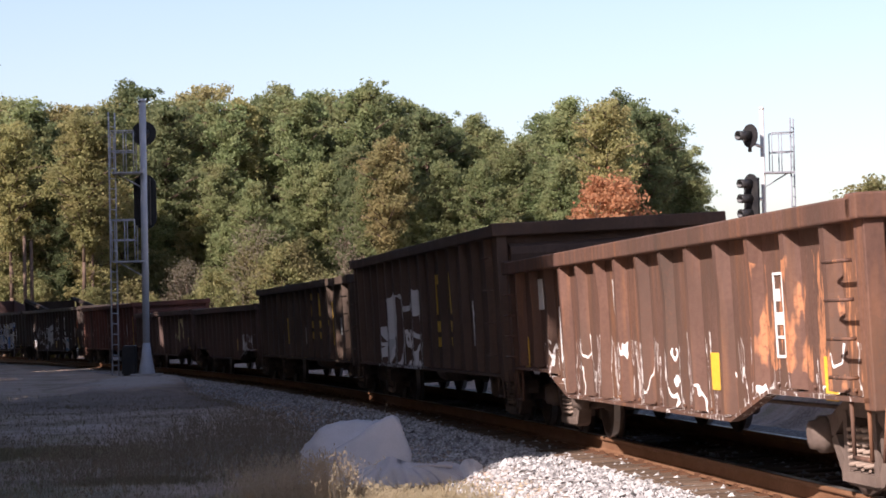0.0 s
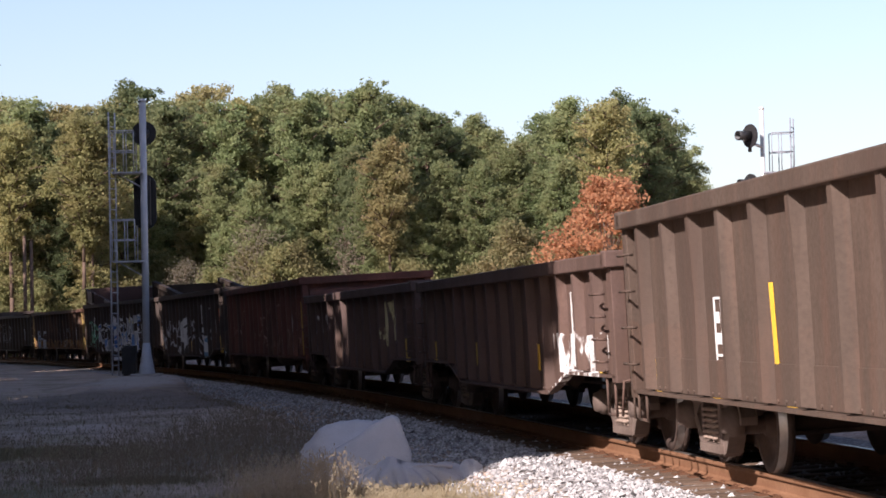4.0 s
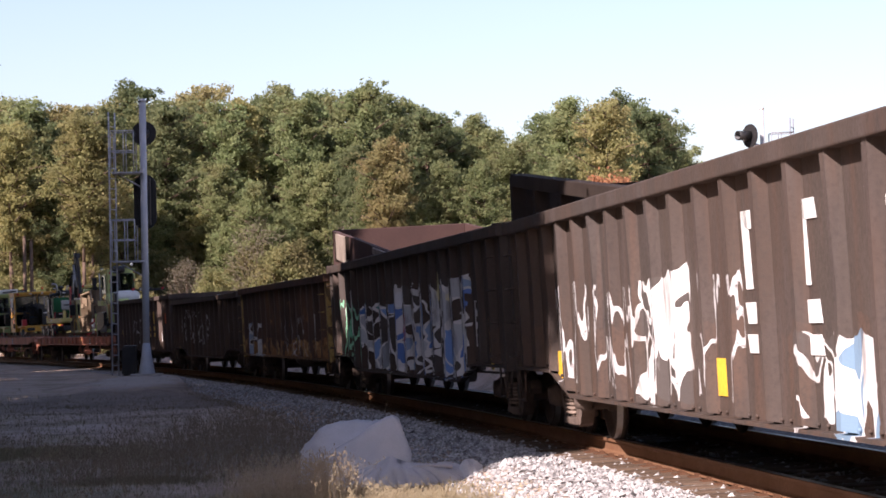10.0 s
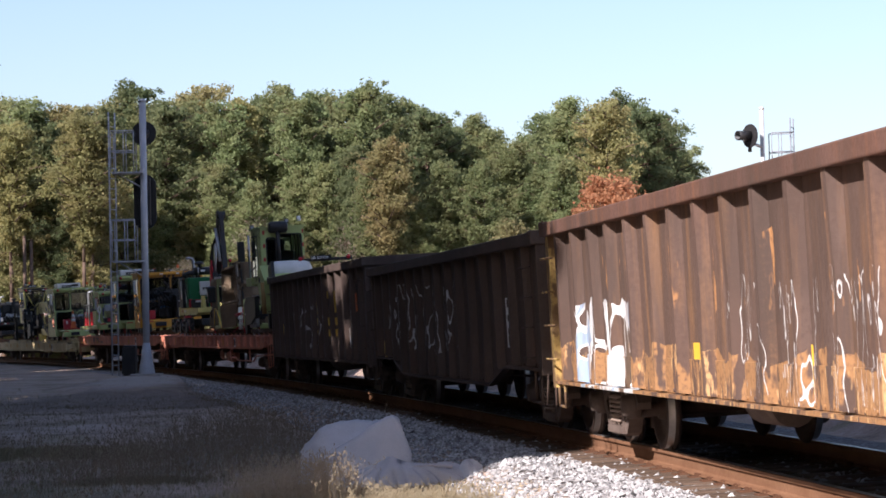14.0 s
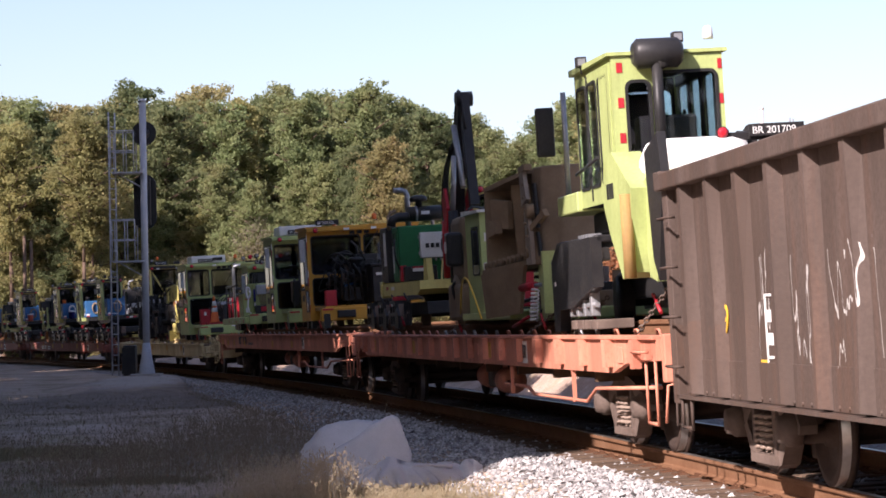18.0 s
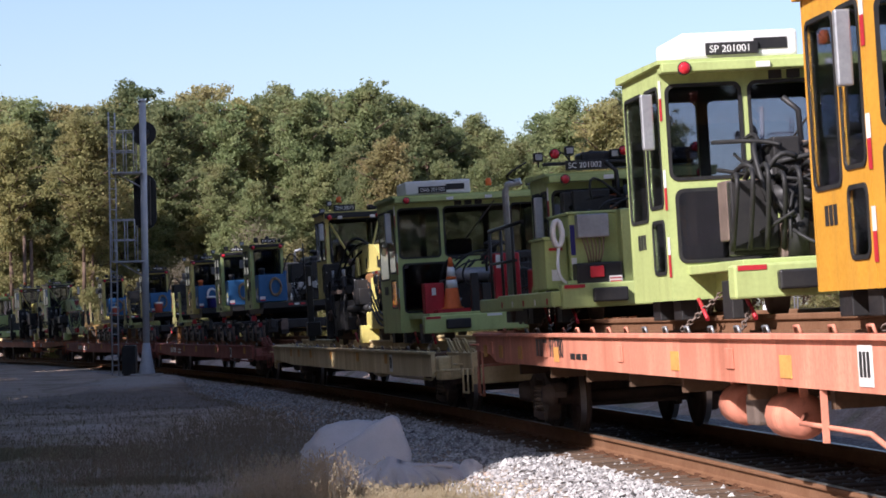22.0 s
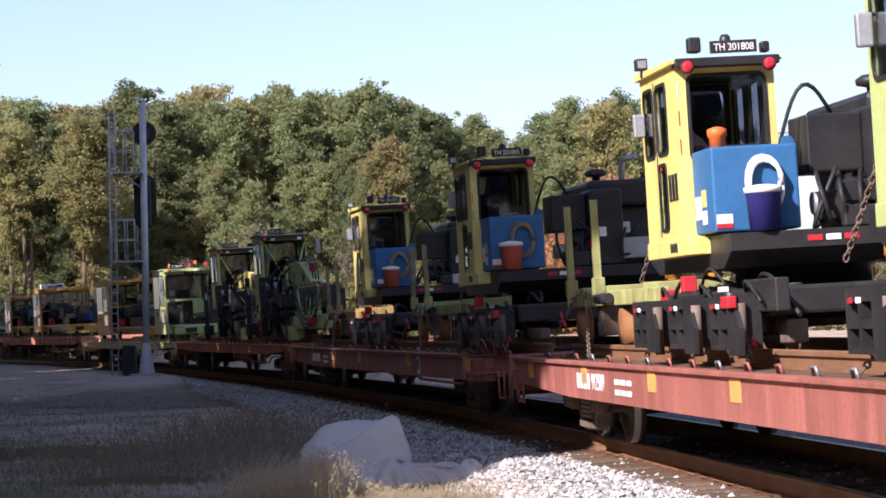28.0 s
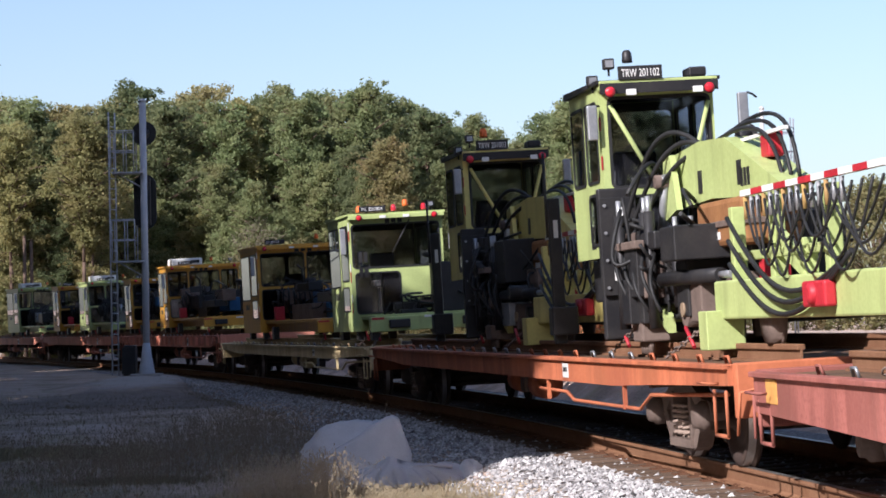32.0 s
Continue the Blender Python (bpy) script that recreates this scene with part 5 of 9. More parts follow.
def holed_wall(bm, axis, at, thick, u0, u1, v0, v1, holes):
    """An upright wall in the plane axis = at, its thickness behind it, with rectangular openings (u, u, v, v)."""
    us = sorted({u0, u1, *[min(u1, max(u0, h[k])) for h in holes for k in (0, 1)]})
    vs = sorted({v0, v1, *[min(v1, max(v0, h[k])) for h in holes for k in (2, 3)]})

    def solid(i, j):
        if not (0 <= i < len(us) - 1 and 0 <= j < len(vs) - 1):
            return False
        a, b = (us[i] + us[i + 1]) / 2, (vs[j] + vs[j + 1]) / 2
        return not any(h[0] < a < h[1] and h[2] < b < h[3] for h in holes)

    def p(u, v, d):
        return (at + d, u, v) if axis == "x" else (u, at + d, v)
    for i in range(len(us) - 1):
        for j in range(len(vs) - 1):
            if not solid(i, j):
                continue
            a, b, c, e = us[i], us[i + 1], vs[j], vs[j + 1]
            quads = [[(a, c, 0), (b, c, 0), (b, e, 0), (a, e, 0)], [(a, c, thick), (a, e, thick), (b, e, thick), (b, c, thick)]]
            for di, dj, s0, s1 in ((-1, 0, (a, c), (a, e)), (1, 0, (b, c), (b, e)), (0, -1, (a, c), (b, c)), (0, 1, (a, e), (b, e))):
                if not solid(i + di, j + dj):
                    quads.append([(*s0, 0), (*s1, 0), (*s1, thick), (*s0, thick)])
            for q in quads:
                bm.faces.new([bm.verts.new(p(*c3)) for c3 in q])
    return bm


CABS = []      # hollow cabs, whose walls are built once all their windows are known


def pane(th, face, at, a0, a1, z0, z1, mat="glass", r=0.06, proud=0.012, name="window"):
    """A rounded window with a rubber seal. face x: on a front wall at x = at, a across in n; face n: on the near wall at n = at, a along x.
    In a hollow cab it opens the wall, and the upper ones have a fellow in the wall across."""
    spots = [at]
    for cab in CABS:
        if cab["th"] is th and abs(at - (cab["x1"] if face == "x" else cab["n1"])) < 0.02:
            cab[face].append((a0, a1, z0, z1))
            if (z0 + z1) / 2 > (cab["z0"] + cab["z1"]) / 2 and z1 - z0 > 0.4:
                cab[face + "_far"].append((a0, a1, z0, z1))
                spots.append((cab["x0"] if face == "x" else cab["n0"]) + 0.006)
    made = None
    for k, c in enumerate(spots):
        bm, seal = B(), B()
        if face == "x":
            prism(bm, rounded(-a1, -a0, z0, z1, r), "x", c - 0.004, c + proud * 0.5)
            ring(seal, rounded(-a1 - .025, -a0 + .025, z0 - .025, z1 + .025, r + .02), rounded(-a1 + .006, -a0 - .006, z0 + .006, z1 - .006, r), "x", c - 0.01, c + proud)
        else:
            prism(bm, rounded(a0, a1, z0, z1, r), "y", -c - proud * 0.5, -c + 0.004)
            ring(seal, rounded(a0 - .025, a1 + .025, z0 - .025, z1 + .025, r + .02), rounded(a0 + .006, a1 - .006, z0 + .006, z1 - .006, r), "y", -c - proud, -c + 0.01)
        w = part(name, bm, M[mat], th)
        w.visible_shadow = False
        part("window_seal", seal, M["rubber"], th)
        made = made or w
    return made


def id_sign(th, text, x, n0, n1, z0, z1):
    """A black number board facing forward, with white characters."""
    nb(th, "number_board", "black", x - 0.03, x, n0, n1, z0, z1, 0.004)
    h = z1 - z0
    size = h * 0.82
    m = Matrix(((0, 0, 1, x + 0.002), (1, 0, 0, -n1 + 0.03), (0, 1, 0, z0 + h * 0.2), (0, 0, 0, 1)))
    o = writing("number", text, size, M["white"], th, m)
    wid = max(v.co.x for v in o.data.vertices)
    k = min(1.0, (n1 - n0 - 0.06) / wid)
    o.data.transform(Matrix.Diagonal((k, 1, 1, 1)))


def bars(th, face, at, a0, a1, z0, z1, count, mat="black"):
    """A brand mark as plain upright bars."""
    w = (a1 - a0) / (count * 1.4)
    for i in range(count):
        c = a0 + (i + 0.5) * (a1 - a0) / count
        if face == "x":
            nb(th, "painted_bar", mat, at, at + 0.006, c - w / 2, c + w / 2, z0, z1)
        else:
            nb(th, "painted_bar", mat, c - w / 2, c + w / 2, at, at + 0.006, z0, z1)


def lamp(th, x, n, z, mat="lens_red", r=0.056):
    part("lamp", lathe(B(), [(r * 0.8, -0.08), (r * 1.1, -0.02), (r * 1.1, 0.015)], "x", (x, -n, z), 14), M["black"], th)
    part("lamp_lens", lathe(B(), [(r, 0.0), (r * 0.9, 0.028), (r * 0.3, 0.036)], "x", (x, -n, z), 14), M[mat], th)


def work_light(th, x, n, z):
    nb(th, "work_light", "black", x - 0.07, x + 0.04, n - 0.055, n + 0.055, z, z + 0.11, 0.012)
    nb(th, "light_glass", "steel", x + 0.04, x + 0.046, n - 0.04, n + 0.04, z + 0.02, z + 0.09)
    nrod(th, "bracket", "black", (x - 0.01, n, z - 0.07), (x - 0.01, n, z), 0.012, 6)


def beacon(th, x, n, z, mat="orange"):
    part("beacon", lathe(B(), [(0.055, 0), (0.055, 0.03), (0.05, 0.1), (0.03, 0.13)], "z", (x, -n, z), 12), M[mat], th)


def mirror(th, x, n, z0, z1):
    nb(th, "mirror", "steel", x - 0.03, x + 0.03, n, n + 0.11, z0, z1, 0.015)
    hose(th, (x - 0.1, n - 0.12, z1 - 0.05), (x, n + 0.08, z1 - 0.05), (0, 0, 0.05), 0.012, "black", "mirror_arm", 4)


def rail_wheels(th, xs, z, n=0.7535, r=0.2, mat="tan"):
    for x in xs:
        for sg in (1, -1):
            y = -sg * n
            part("rail_wheel", lathe(B(), [(0.05, -0.07), (r, -0.06), (r, 0.03), (r + 0.03, 0.035), (r + 0.03, 0.06), (0.05, 0.07)], "y", (x, y, z + r), 20), M[mat], th)
        nrod(th, "axle", "black", (x, -n, z + r), (x, n, z + r), 0.045, 8)


def chain(th, p0, p1, mat="truck", binder=True):
    a, b = Vector((p0[0], -p0[1], p0[2])), Vector((p1[0], -p1[1], p1[2]))
    bm = B()
    d = b - a
    n = max(4, int(d.length / 0.055))
    d.normalize()
    s1 = d.orthogonal().normalized()
    s2 = d.cross(s1)
    for i in range(n):
        c = a.lerp(b, (i + 0.5) / n)
        w = s1 if i % 2 else s2
        pts = [c + d * 0.036 * math.cos(k * math.pi / 4) + w * 0.022 * math.sin(k * math.pi / 4) for k in range(9)]
        tube(bm, pts, 0.0085, 4)
    part("tie_down_chain", bm, M[mat], th)
    if binder:
        c = a.lerp(b, 0.45)
        part("chain_binder", rod(B(), c + Vector((-.16, 0, .10)), c + Vector((.14, 0, -.08)), 0.02, 6), M["red"], th)


def clutter(th, x0, x1, n0, n1, z0, z1, seed, blocks=7, hoses=8, mats=("black", "black", "truck", "steel")):
    """An engine and its hydraulics: blocks, cylinders and hoses."""
    r = random.Random(seed)
    names = ("engine_block", "valve_block", "pump", "filter", "guard_plate", "tank")
    for i in range(blocks):
        w, d, h = r.uniform(0.15, 0.45) * (x1 - x0), r.uniform(0.15, 0.4) * (n1 - n0), r.uniform(0.2, 0.55) * (z1 - z0)
        cx, cn, cz = r.uniform(x0 + w / 2, x1 - w / 2), r.uniform(n0 + d / 2, n1 - d / 2), r.uniform(z0, z1 - h)
        if i < 3:
            cz = z0
        if r.random() < 0.6:
            nb(th, r.choice(names), r.choice(mats), cx - w / 2, cx + w / 2, cn - d / 2, cn + d / 2, cz, cz + h, 0.015)
        elif r.random() < 0.5:
            nrod(th, "hydraulic_cylinder", r.choice(mats), (cx, cn, cz), (cx + r.uniform(-.15, .15), cn, cz + h), r.uniform(0.04, 0.09), 12)
        else:
            nrod(th, "filter", r.choice(mats), (cx, cn - d / 2, cz + h / 2), (cx, cn + d / 2, cz + h / 2), min(0.12, h / 3), 14)
    for i in range(hoses):
        a = (r.uniform(x0, x1), r.uniform(n0, n1), r.uniform(z0 + 0.1, z1))
        b = (r.uniform(x0, x1), r.uniform(n0, n1), r.uniform(z0 + 0.1, z1))
        hose(th, a, b, (r.uniform(0, .25), r.uniform(-.1, .25), r.uniform(-.35, .35)), r.uniform(0.014, 0.028))


def cab_shell(th, mat, x0, x1, n0, n1, z0, z1, visor=0.16, roof_mat=None):
    """A hollow cab with a roof, a seat and a console; its walls follow in build_cabs()."""
    CABS.append({"th": th, "mat": mat, "x0": x0, "x1": x1, "n0": n0, "n1": n1, "z0": z0, "z1": z1, "x": [], "n": [], "x_far": [], "n_far": []})
    roof = B()
    prism(roof, [(x0 - 0.05, z1 - 0.01), (x1 + visor, z1 - 0.01), (x1 + visor, z1 + 0.025), (x0 - 0.05, z1 + 0.06)], "y", -n1 - 0.05, -n0 + 0.05)
    part("roof", roof, M[roof_mat or mat], th)
    cx, cn, zf = x0 + 0.45 * (x1 - x0), (n0 + n1) / 2, max(z0 + 0.1, z1 - 1.75)
    nb(th, "seat", "black", cx - 0.3, cx + 0.25, cn - 0.25, cn + 0.25, zf + 0.35, zf + 0.5, 0.04)
    nb(th, "seat_back", "black", cx - 0.36, cx - 0.24, cn - 0.24, cn + 0.24, zf + 0.45, zf + 1.05, 0.04)
    nb(th, "seat_pedestal", "black", cx - 0.2, cx + 0.12, cn - 0.15, cn + 0.15, z0 + 0.05, zf + 0.35, 0.02)
    nb(th, "console", "black", x1 - 0.34, x1 - 0.1, cn - 0.3, cn + 0.3, z0 + 0.05, zf + 0.72, 0.03)
    for k in (-1, 1):
        nrod(th, "control_lever", "black", (cx + 0.2, cn + 0.34 * k, zf + 0.4), (cx + 0.28, cn + 0.34 * k, zf + 0.82), 0.018, 6)


def build_cabs():
    """Walls with their window openings, floor, ceiling and rounded corner posts, one mesh a cab."""
    t = 0.05
    for c in CABS:
        x0, x1, n0, n1, z0, z1 = c["x0"], c["x1"], c["n0"], c["n1"], c["z0"], c["z1"]
        rear = [(-b, -a, lo, hi) for a, b, lo, hi in c["x_far"]]
        for axis, at, th, u0, u1, holes in (("x", x1, -t, -n1, -n0, [(-b, -a, lo, hi) for a, b, lo, hi in c["x"]]), ("x", x0, t, -n1, -n0, rear),
                                            ("y", -n1, t, x0 + t, x1 - t, c["n"]), ("y", -n0, -t, x0 + t, x1 - t, c["n_far"])):
            bm = holed_wall(B(), axis, at, th * 0.6, u0, u1, z0, z1, holes)
            bmesh.ops.remove_doubles(bm, verts=bm.verts[:], dist=0.0005)
            part("cab_wall", bm, M[c["mat"]], c["th"])
            s1 = 1 if th > 0 else -1
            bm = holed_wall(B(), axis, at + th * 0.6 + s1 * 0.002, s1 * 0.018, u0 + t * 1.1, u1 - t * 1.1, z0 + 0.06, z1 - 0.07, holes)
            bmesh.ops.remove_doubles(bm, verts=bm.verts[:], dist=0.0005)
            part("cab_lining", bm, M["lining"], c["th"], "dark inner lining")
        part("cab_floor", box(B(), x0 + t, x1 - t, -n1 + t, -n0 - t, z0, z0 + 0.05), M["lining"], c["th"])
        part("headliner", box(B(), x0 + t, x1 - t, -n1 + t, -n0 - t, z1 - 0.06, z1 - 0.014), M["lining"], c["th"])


def engine_stack(th, x, n, z0, z1):
    part("exhaust_stack", tube(B(), [(x, -n, z0), (x, -n, z1 - 0.1), (x + 0.03, -n + 0.03, z1), (x + 0.10, -n + 0.2, z1 + 0.04)], 0.045, 10), M["steel"], th)


def tie_handler(u, text, mat, label, deck, bucket="red"):
    """A crane on a rail truck: cab, blue tank, black engine on a slewing deck."""
    th = rider("tie_handler", label, "track machine", u, "tie handlers on the flat cars")
    R = deck + 0.13
    # rail truck
    nb(th, "truck_frame", "black", -2.0, 1.7, -0.95, 0.95, R + 0.28, R + 0.52, 0.03)
    rail_wheels(th, (-1.4, 1.1), R, r=0.21, mat="truck")
    outriggers(th, (-2.2, -0.6, 1.0), R)
    clutter(th, -1.8, 2.4, 0.5, 1.15, R + 0.05, R + 0.6, int(-u) + 9, 8, 8, ("black", "truck", "black"))
    nb(th, "porch_label", "white", 1.4, 1.75, 1.281, 1.287, R + 0.50, R + 0.54), nb(th, "lever_block", "red", 1.5, 1.75, 1.22, 1.3, R + 0.36, R + 0.46, 0.01)
    nb(th, "fuel_can", "red", -0.15, -0.05, 1.12, 1.25, R + 0.52, R + 0.66, 0.01)
    # slewing deck
    part("turntable", lathe(B(), [(0.62, R + 0.52), (0.62, R + 0.66), (0.7, R + 0.7), (0.7, R + 0.80)], "z", (-0.6, 0, 0), 28), M["black"], th)
    z = 1.92
    bm = B()
    prism(bm, [(-2.3, z - 0.02), (-1.9, z - 0.16), (0.7, z - 0.16), (0.98, z - 0.02), (0.98, z + 0.13), (-2.3, z + 0.13)], "y", -1.05, 1.42)
    part("slewing_deck", bm, M["black"], th)
    for k in range(3):
        nb(th, "reflector", "red" if k % 2 == 0 else "white", 0.981, 0.987, 0.25 - k * 0.16, 0.38 - k * 0.16, z + 0.03, z + 0.08)
    nb(th, "cab_step", mat, -1.5, 0.25, 0.55, 1.24, z - 0.02, z + 0.136, 0.01)
    nb(th, "reflector", "red", 0.251, 0.256, 0.9, 1.05, z + 0.02, z + 0.1)
    # cab
    cab_shell(th, mat, -1.5, 0.0, 0.32, 1.22, z + 0.13, 3.6, 0.12)
    pane(th, "x", 0.0, 0.42, 1.1, 2.74, 3.48)
    pane(th, "n", 1.22, -1.36, -0.98, 2.85, 3.46)
    pane(th, "n", 1.22, -0.82, -0.42, 2.85, 3.46)
    pane(th, "n", 1.22, -0.86, -0.56, 2.16, 2.74)
    nb(th, "visor", "black", -0.02, 0.16, 0.3, 1.24, 3.55, 3.63, 0.01)
    lamp(th, 0.17, 1.14, 3.55), lamp(th, 0.17, 0.4, 3.55)
    id_sign(th, text, 0.16, 0.5, 0.92, 3.66, 3.77)
    nb(th, "spot_lamp", "black", -0.02, 0.08, 0.98, 1.1, 3.68, 3.82, 0.02), nb(th, "spot_lamp", "black", -0.02, 0.08, 0.36, 0.44, 3.66, 3.76, 0.02)
    beacon(th, -0.1, 0.72, 3.72, "black")
    work_light(th, -1.1, 1.28, 3.66)
    mirror(th, -1.3, 1.24, 3.05, 3.27)
    for zz in (2.8, 3.05, 3.3):
        nb(th, "reflector", "red" if zz < 3.2 else "white", -0.055, 0.006, 1.198, 1.206, zz, zz + 0.13)
    bars(th, "n", 1.22, -0.5, -0.12, 2.4, 2.64, 3)
    nb(th, "door_seal", "black", -0.92, -0.9, 1.22, 1.226, 2.1, 3.52), nb(th, "reflector", "red", -0.8, -0.7, 1.22, 1.226, 2.7, 2.76)
    bars(th, "n", 1.24, -0.5, -0.2, z + 0.02, z + 0.1, 3)
    # tank in front of the cab
    nb(th, "hydraulic_tank", "blue", 0.03, 0.75, 0.36, 1.12, z + 0.15, 2.80, 0.02)
    for n in (0.35, 0.95):
        part("lifting_eye", lathe(B(), [(0.06, -0.015), (0.06, 0.015)], "x", (0.4, -n, 2.83), 12), M["blue"], th)
    part("filler_cap", lathe(B(), [(0.07, 0), (0.07, 0.12), (0.085, 0.13), (0.085, 0.19), (0.03, 0.21)], "z", (0.45, -0.98, 2.78), 14), M["orange"] if bucket == "navy" else M["black"], th)
    ring = [(0.78 + 0.03 * math.sin(k), -0.68 + 0.15 * math.cos(k * 6.2832 / 16), 2.48 + 0.22 * math.sin(k * 6.2832 / 16)) for k in range(17)]
    for dz in (0.0, 0.035):
        part("coiled_hose", tube(B(), [(x + dz, y * (1 - dz * .3), zz - dz) for x, y, zz in ring], 0.022), M["white" if bucket == "navy" else "tan"], th)
    if bucket:
        c = {"red": "salmon", "navy": "navy"}[bucket]
        part("water_cooler", lathe(B(), [(0.13, 0), (0.15, 0.30), (0.16, 0.31), (0.16, 0.36), (0.05, 0.38)], "z", (0.90, -(0.86 if bucket == "red" else 0.72), z + 0.14), 18), M[c], th)
        part("cooler_lid", lathe(B(), [(0.165, 0), (0.165, 0.05), (0.06, 0.07)], "z", (0.90, -(0.86 if bucket == "red" else 0.72), z + 0.46), 18), M["white"], th)
    nb(th, "label_plate", "white", 0.751, 0.757, 0.96, 1.1, 2.14, 2.22), nb(th, "label_plate", "red", 0.751, 0.758, 0.96, 1.1, 2.10, 2.14)
    nb(th, "label_plate", "white", 0.1, 0.3, 1.12, 1.126, 2.2, 2.4), nb(th, "label_plate", "yellow", 0.34, 0.5, 1.12, 1.126, 2.3, 2.45), nb(th, "label_plate", "white", 0.34, 0.5, 1.12, 1.126, 2.15, 2.27)
    # engine
    nb(th, "engine_hood", "black", -1.7, 0.3, -1.35, -0.5, z + 0.15, 2.86, 0.03)
    nb(th, "radiator", "black", -0.1, 0.5, -0.3, 0.2, 2.55, 3.06, 0.02), nb(th, "engine_side", "black", 0.1, 0.8, -0.75, -0.3, z + 0.14, 3.1, 0.03), nb(th, "label_plate", "white", 0.801, 0.806, -0.5, -0.4, 2.45, 2.58)
    nrod(th, "hydraulic_motor", "steel", (0.55, 0.2, 2.28), (0.55, -0.05, 2.28), 0.1, 14), nrod(th, "filter", "black", (0.6, -0.05, 2.4), (0.6, -0.25, 2.4), 0.09, 12), part("grille_mesh", box(B(), 0.801, 0.812, 0.35, 0.7, 2.65, 3.0), M["rubber"], th)
    for k in range(3):
        hose(th, (0.55, 0.15 - 0.2 * k, 2.55), (0.8, 0.1 - 0.14 * k, z + 0.16), (0.2, 0.08, 0.05), 0.022)
    nb(th, "engine_cover", "black", -1.5, 0.5, -1.25, -0.35, 2.86, 3.24, 0.06)
    part("air_cleaner", lathe(B(), [(0.06, 0), (0.06, 0.08), (0.15, 0.10), (0.16, 0.15), (0.10, 0.19)], "z", (0.1, 0.55, 3.22), 16), M["black"], th)
    engine_stack(th, -0.9, -1.15, 3.1, 3.6)
    nb(th, "label_plate", "white", 0.301, 0.307, -0.95, -0.8, 2.5, 2.65)
    clutter(th, 0.3, 0.95, -1.2, 0.2, z + 0.14, 2.6, int(-u), 9, 9, ("black", "black", "black", "steel"))
    hose(th, (0.3, 0.4, 2.78), (0.3, -0.1, 3.05), (0.15, 0.05, 0.4), 0.02)
    # boom folded down behind the cab
    bm = B()
    prism(bm, [(-1.60, 2.75), (-1.60, 3.3), (-1.78, 3.52), (-2.02, 3.46), (-2.62, 2.86), (-2.78, 2.58), (-2.58, 2.50), (-2.0, 2.86)], "y", -0.66, -0.40)
    part("boom", bm, M["black"], th)
    nrod(th, "boom_cylinder", "black", (-1.72, 0.74, 2.5), (-2.15, 0.74, 3.25), 0.055), nrod(th, "piston_rod", "steel", (-2.15, 0.74, 3.2), (-2.6, 0.74, 2.75), 0.03)
    nrod(th, "guard_post", "navy", (-1.62, 0.98, 2.1), (-1.62, 0.98, 3.35), 0.03, 8)
    nb(th, "grapple_rotor", "truck", -2.86, -2.52, 0.36, 0.70, 2.26, 2.52, 0.05)
    for k in (-1, 1):
        slab(th, "grapple_side", "amber", [(-2.95, 0.53 + 0.2 * k, R + 0.66), (-2.42, 0.53 + 0.2 * k, R + 0.66), (-2.52, 0.53 + 0.2 * k, 2.1), (-2.66, 0.53 + 0.2 * k, 2.28), (-2.88, 0.53 + 0.2 * k, 2.1)], 0.05, "worn yellow grapple plate")
    for k in range(4):
        nrod(th, "grapple_tine", "amber", (-2.9 + 0.14 * k, 0.76, R + 0.68), (-2.86 + 0.13 * k, 0.76, 2.06), 0.025, 6)
    for k in range(4):
        hose(th, (-1.7, 0.7 - 0.08 * k, 2.9), (-2.7, 0.66 - 0.06 * k, 2.4), (-0.15 - 0.05 * k, 0.06, -0.3 + 0.12 * k), 0.018)
    chain(th, (-2.6, 0.78, 2.6), (-3.3, 0.95, R + 0.66), "truck", False)
    for sx, dx in ((-1.7, -0.5), (1.4, 0.5)):
        chain(th, (sx, 1.0, R + 0.3), (sx + dx, 1.2, deck + 0.02))
    return th


M["navy"] = surface("navy plastic", (0.03, 0.03, 0.18), (0.025, 0.025, 0.14), 0.5, 0, 3.0, bump=0.02)


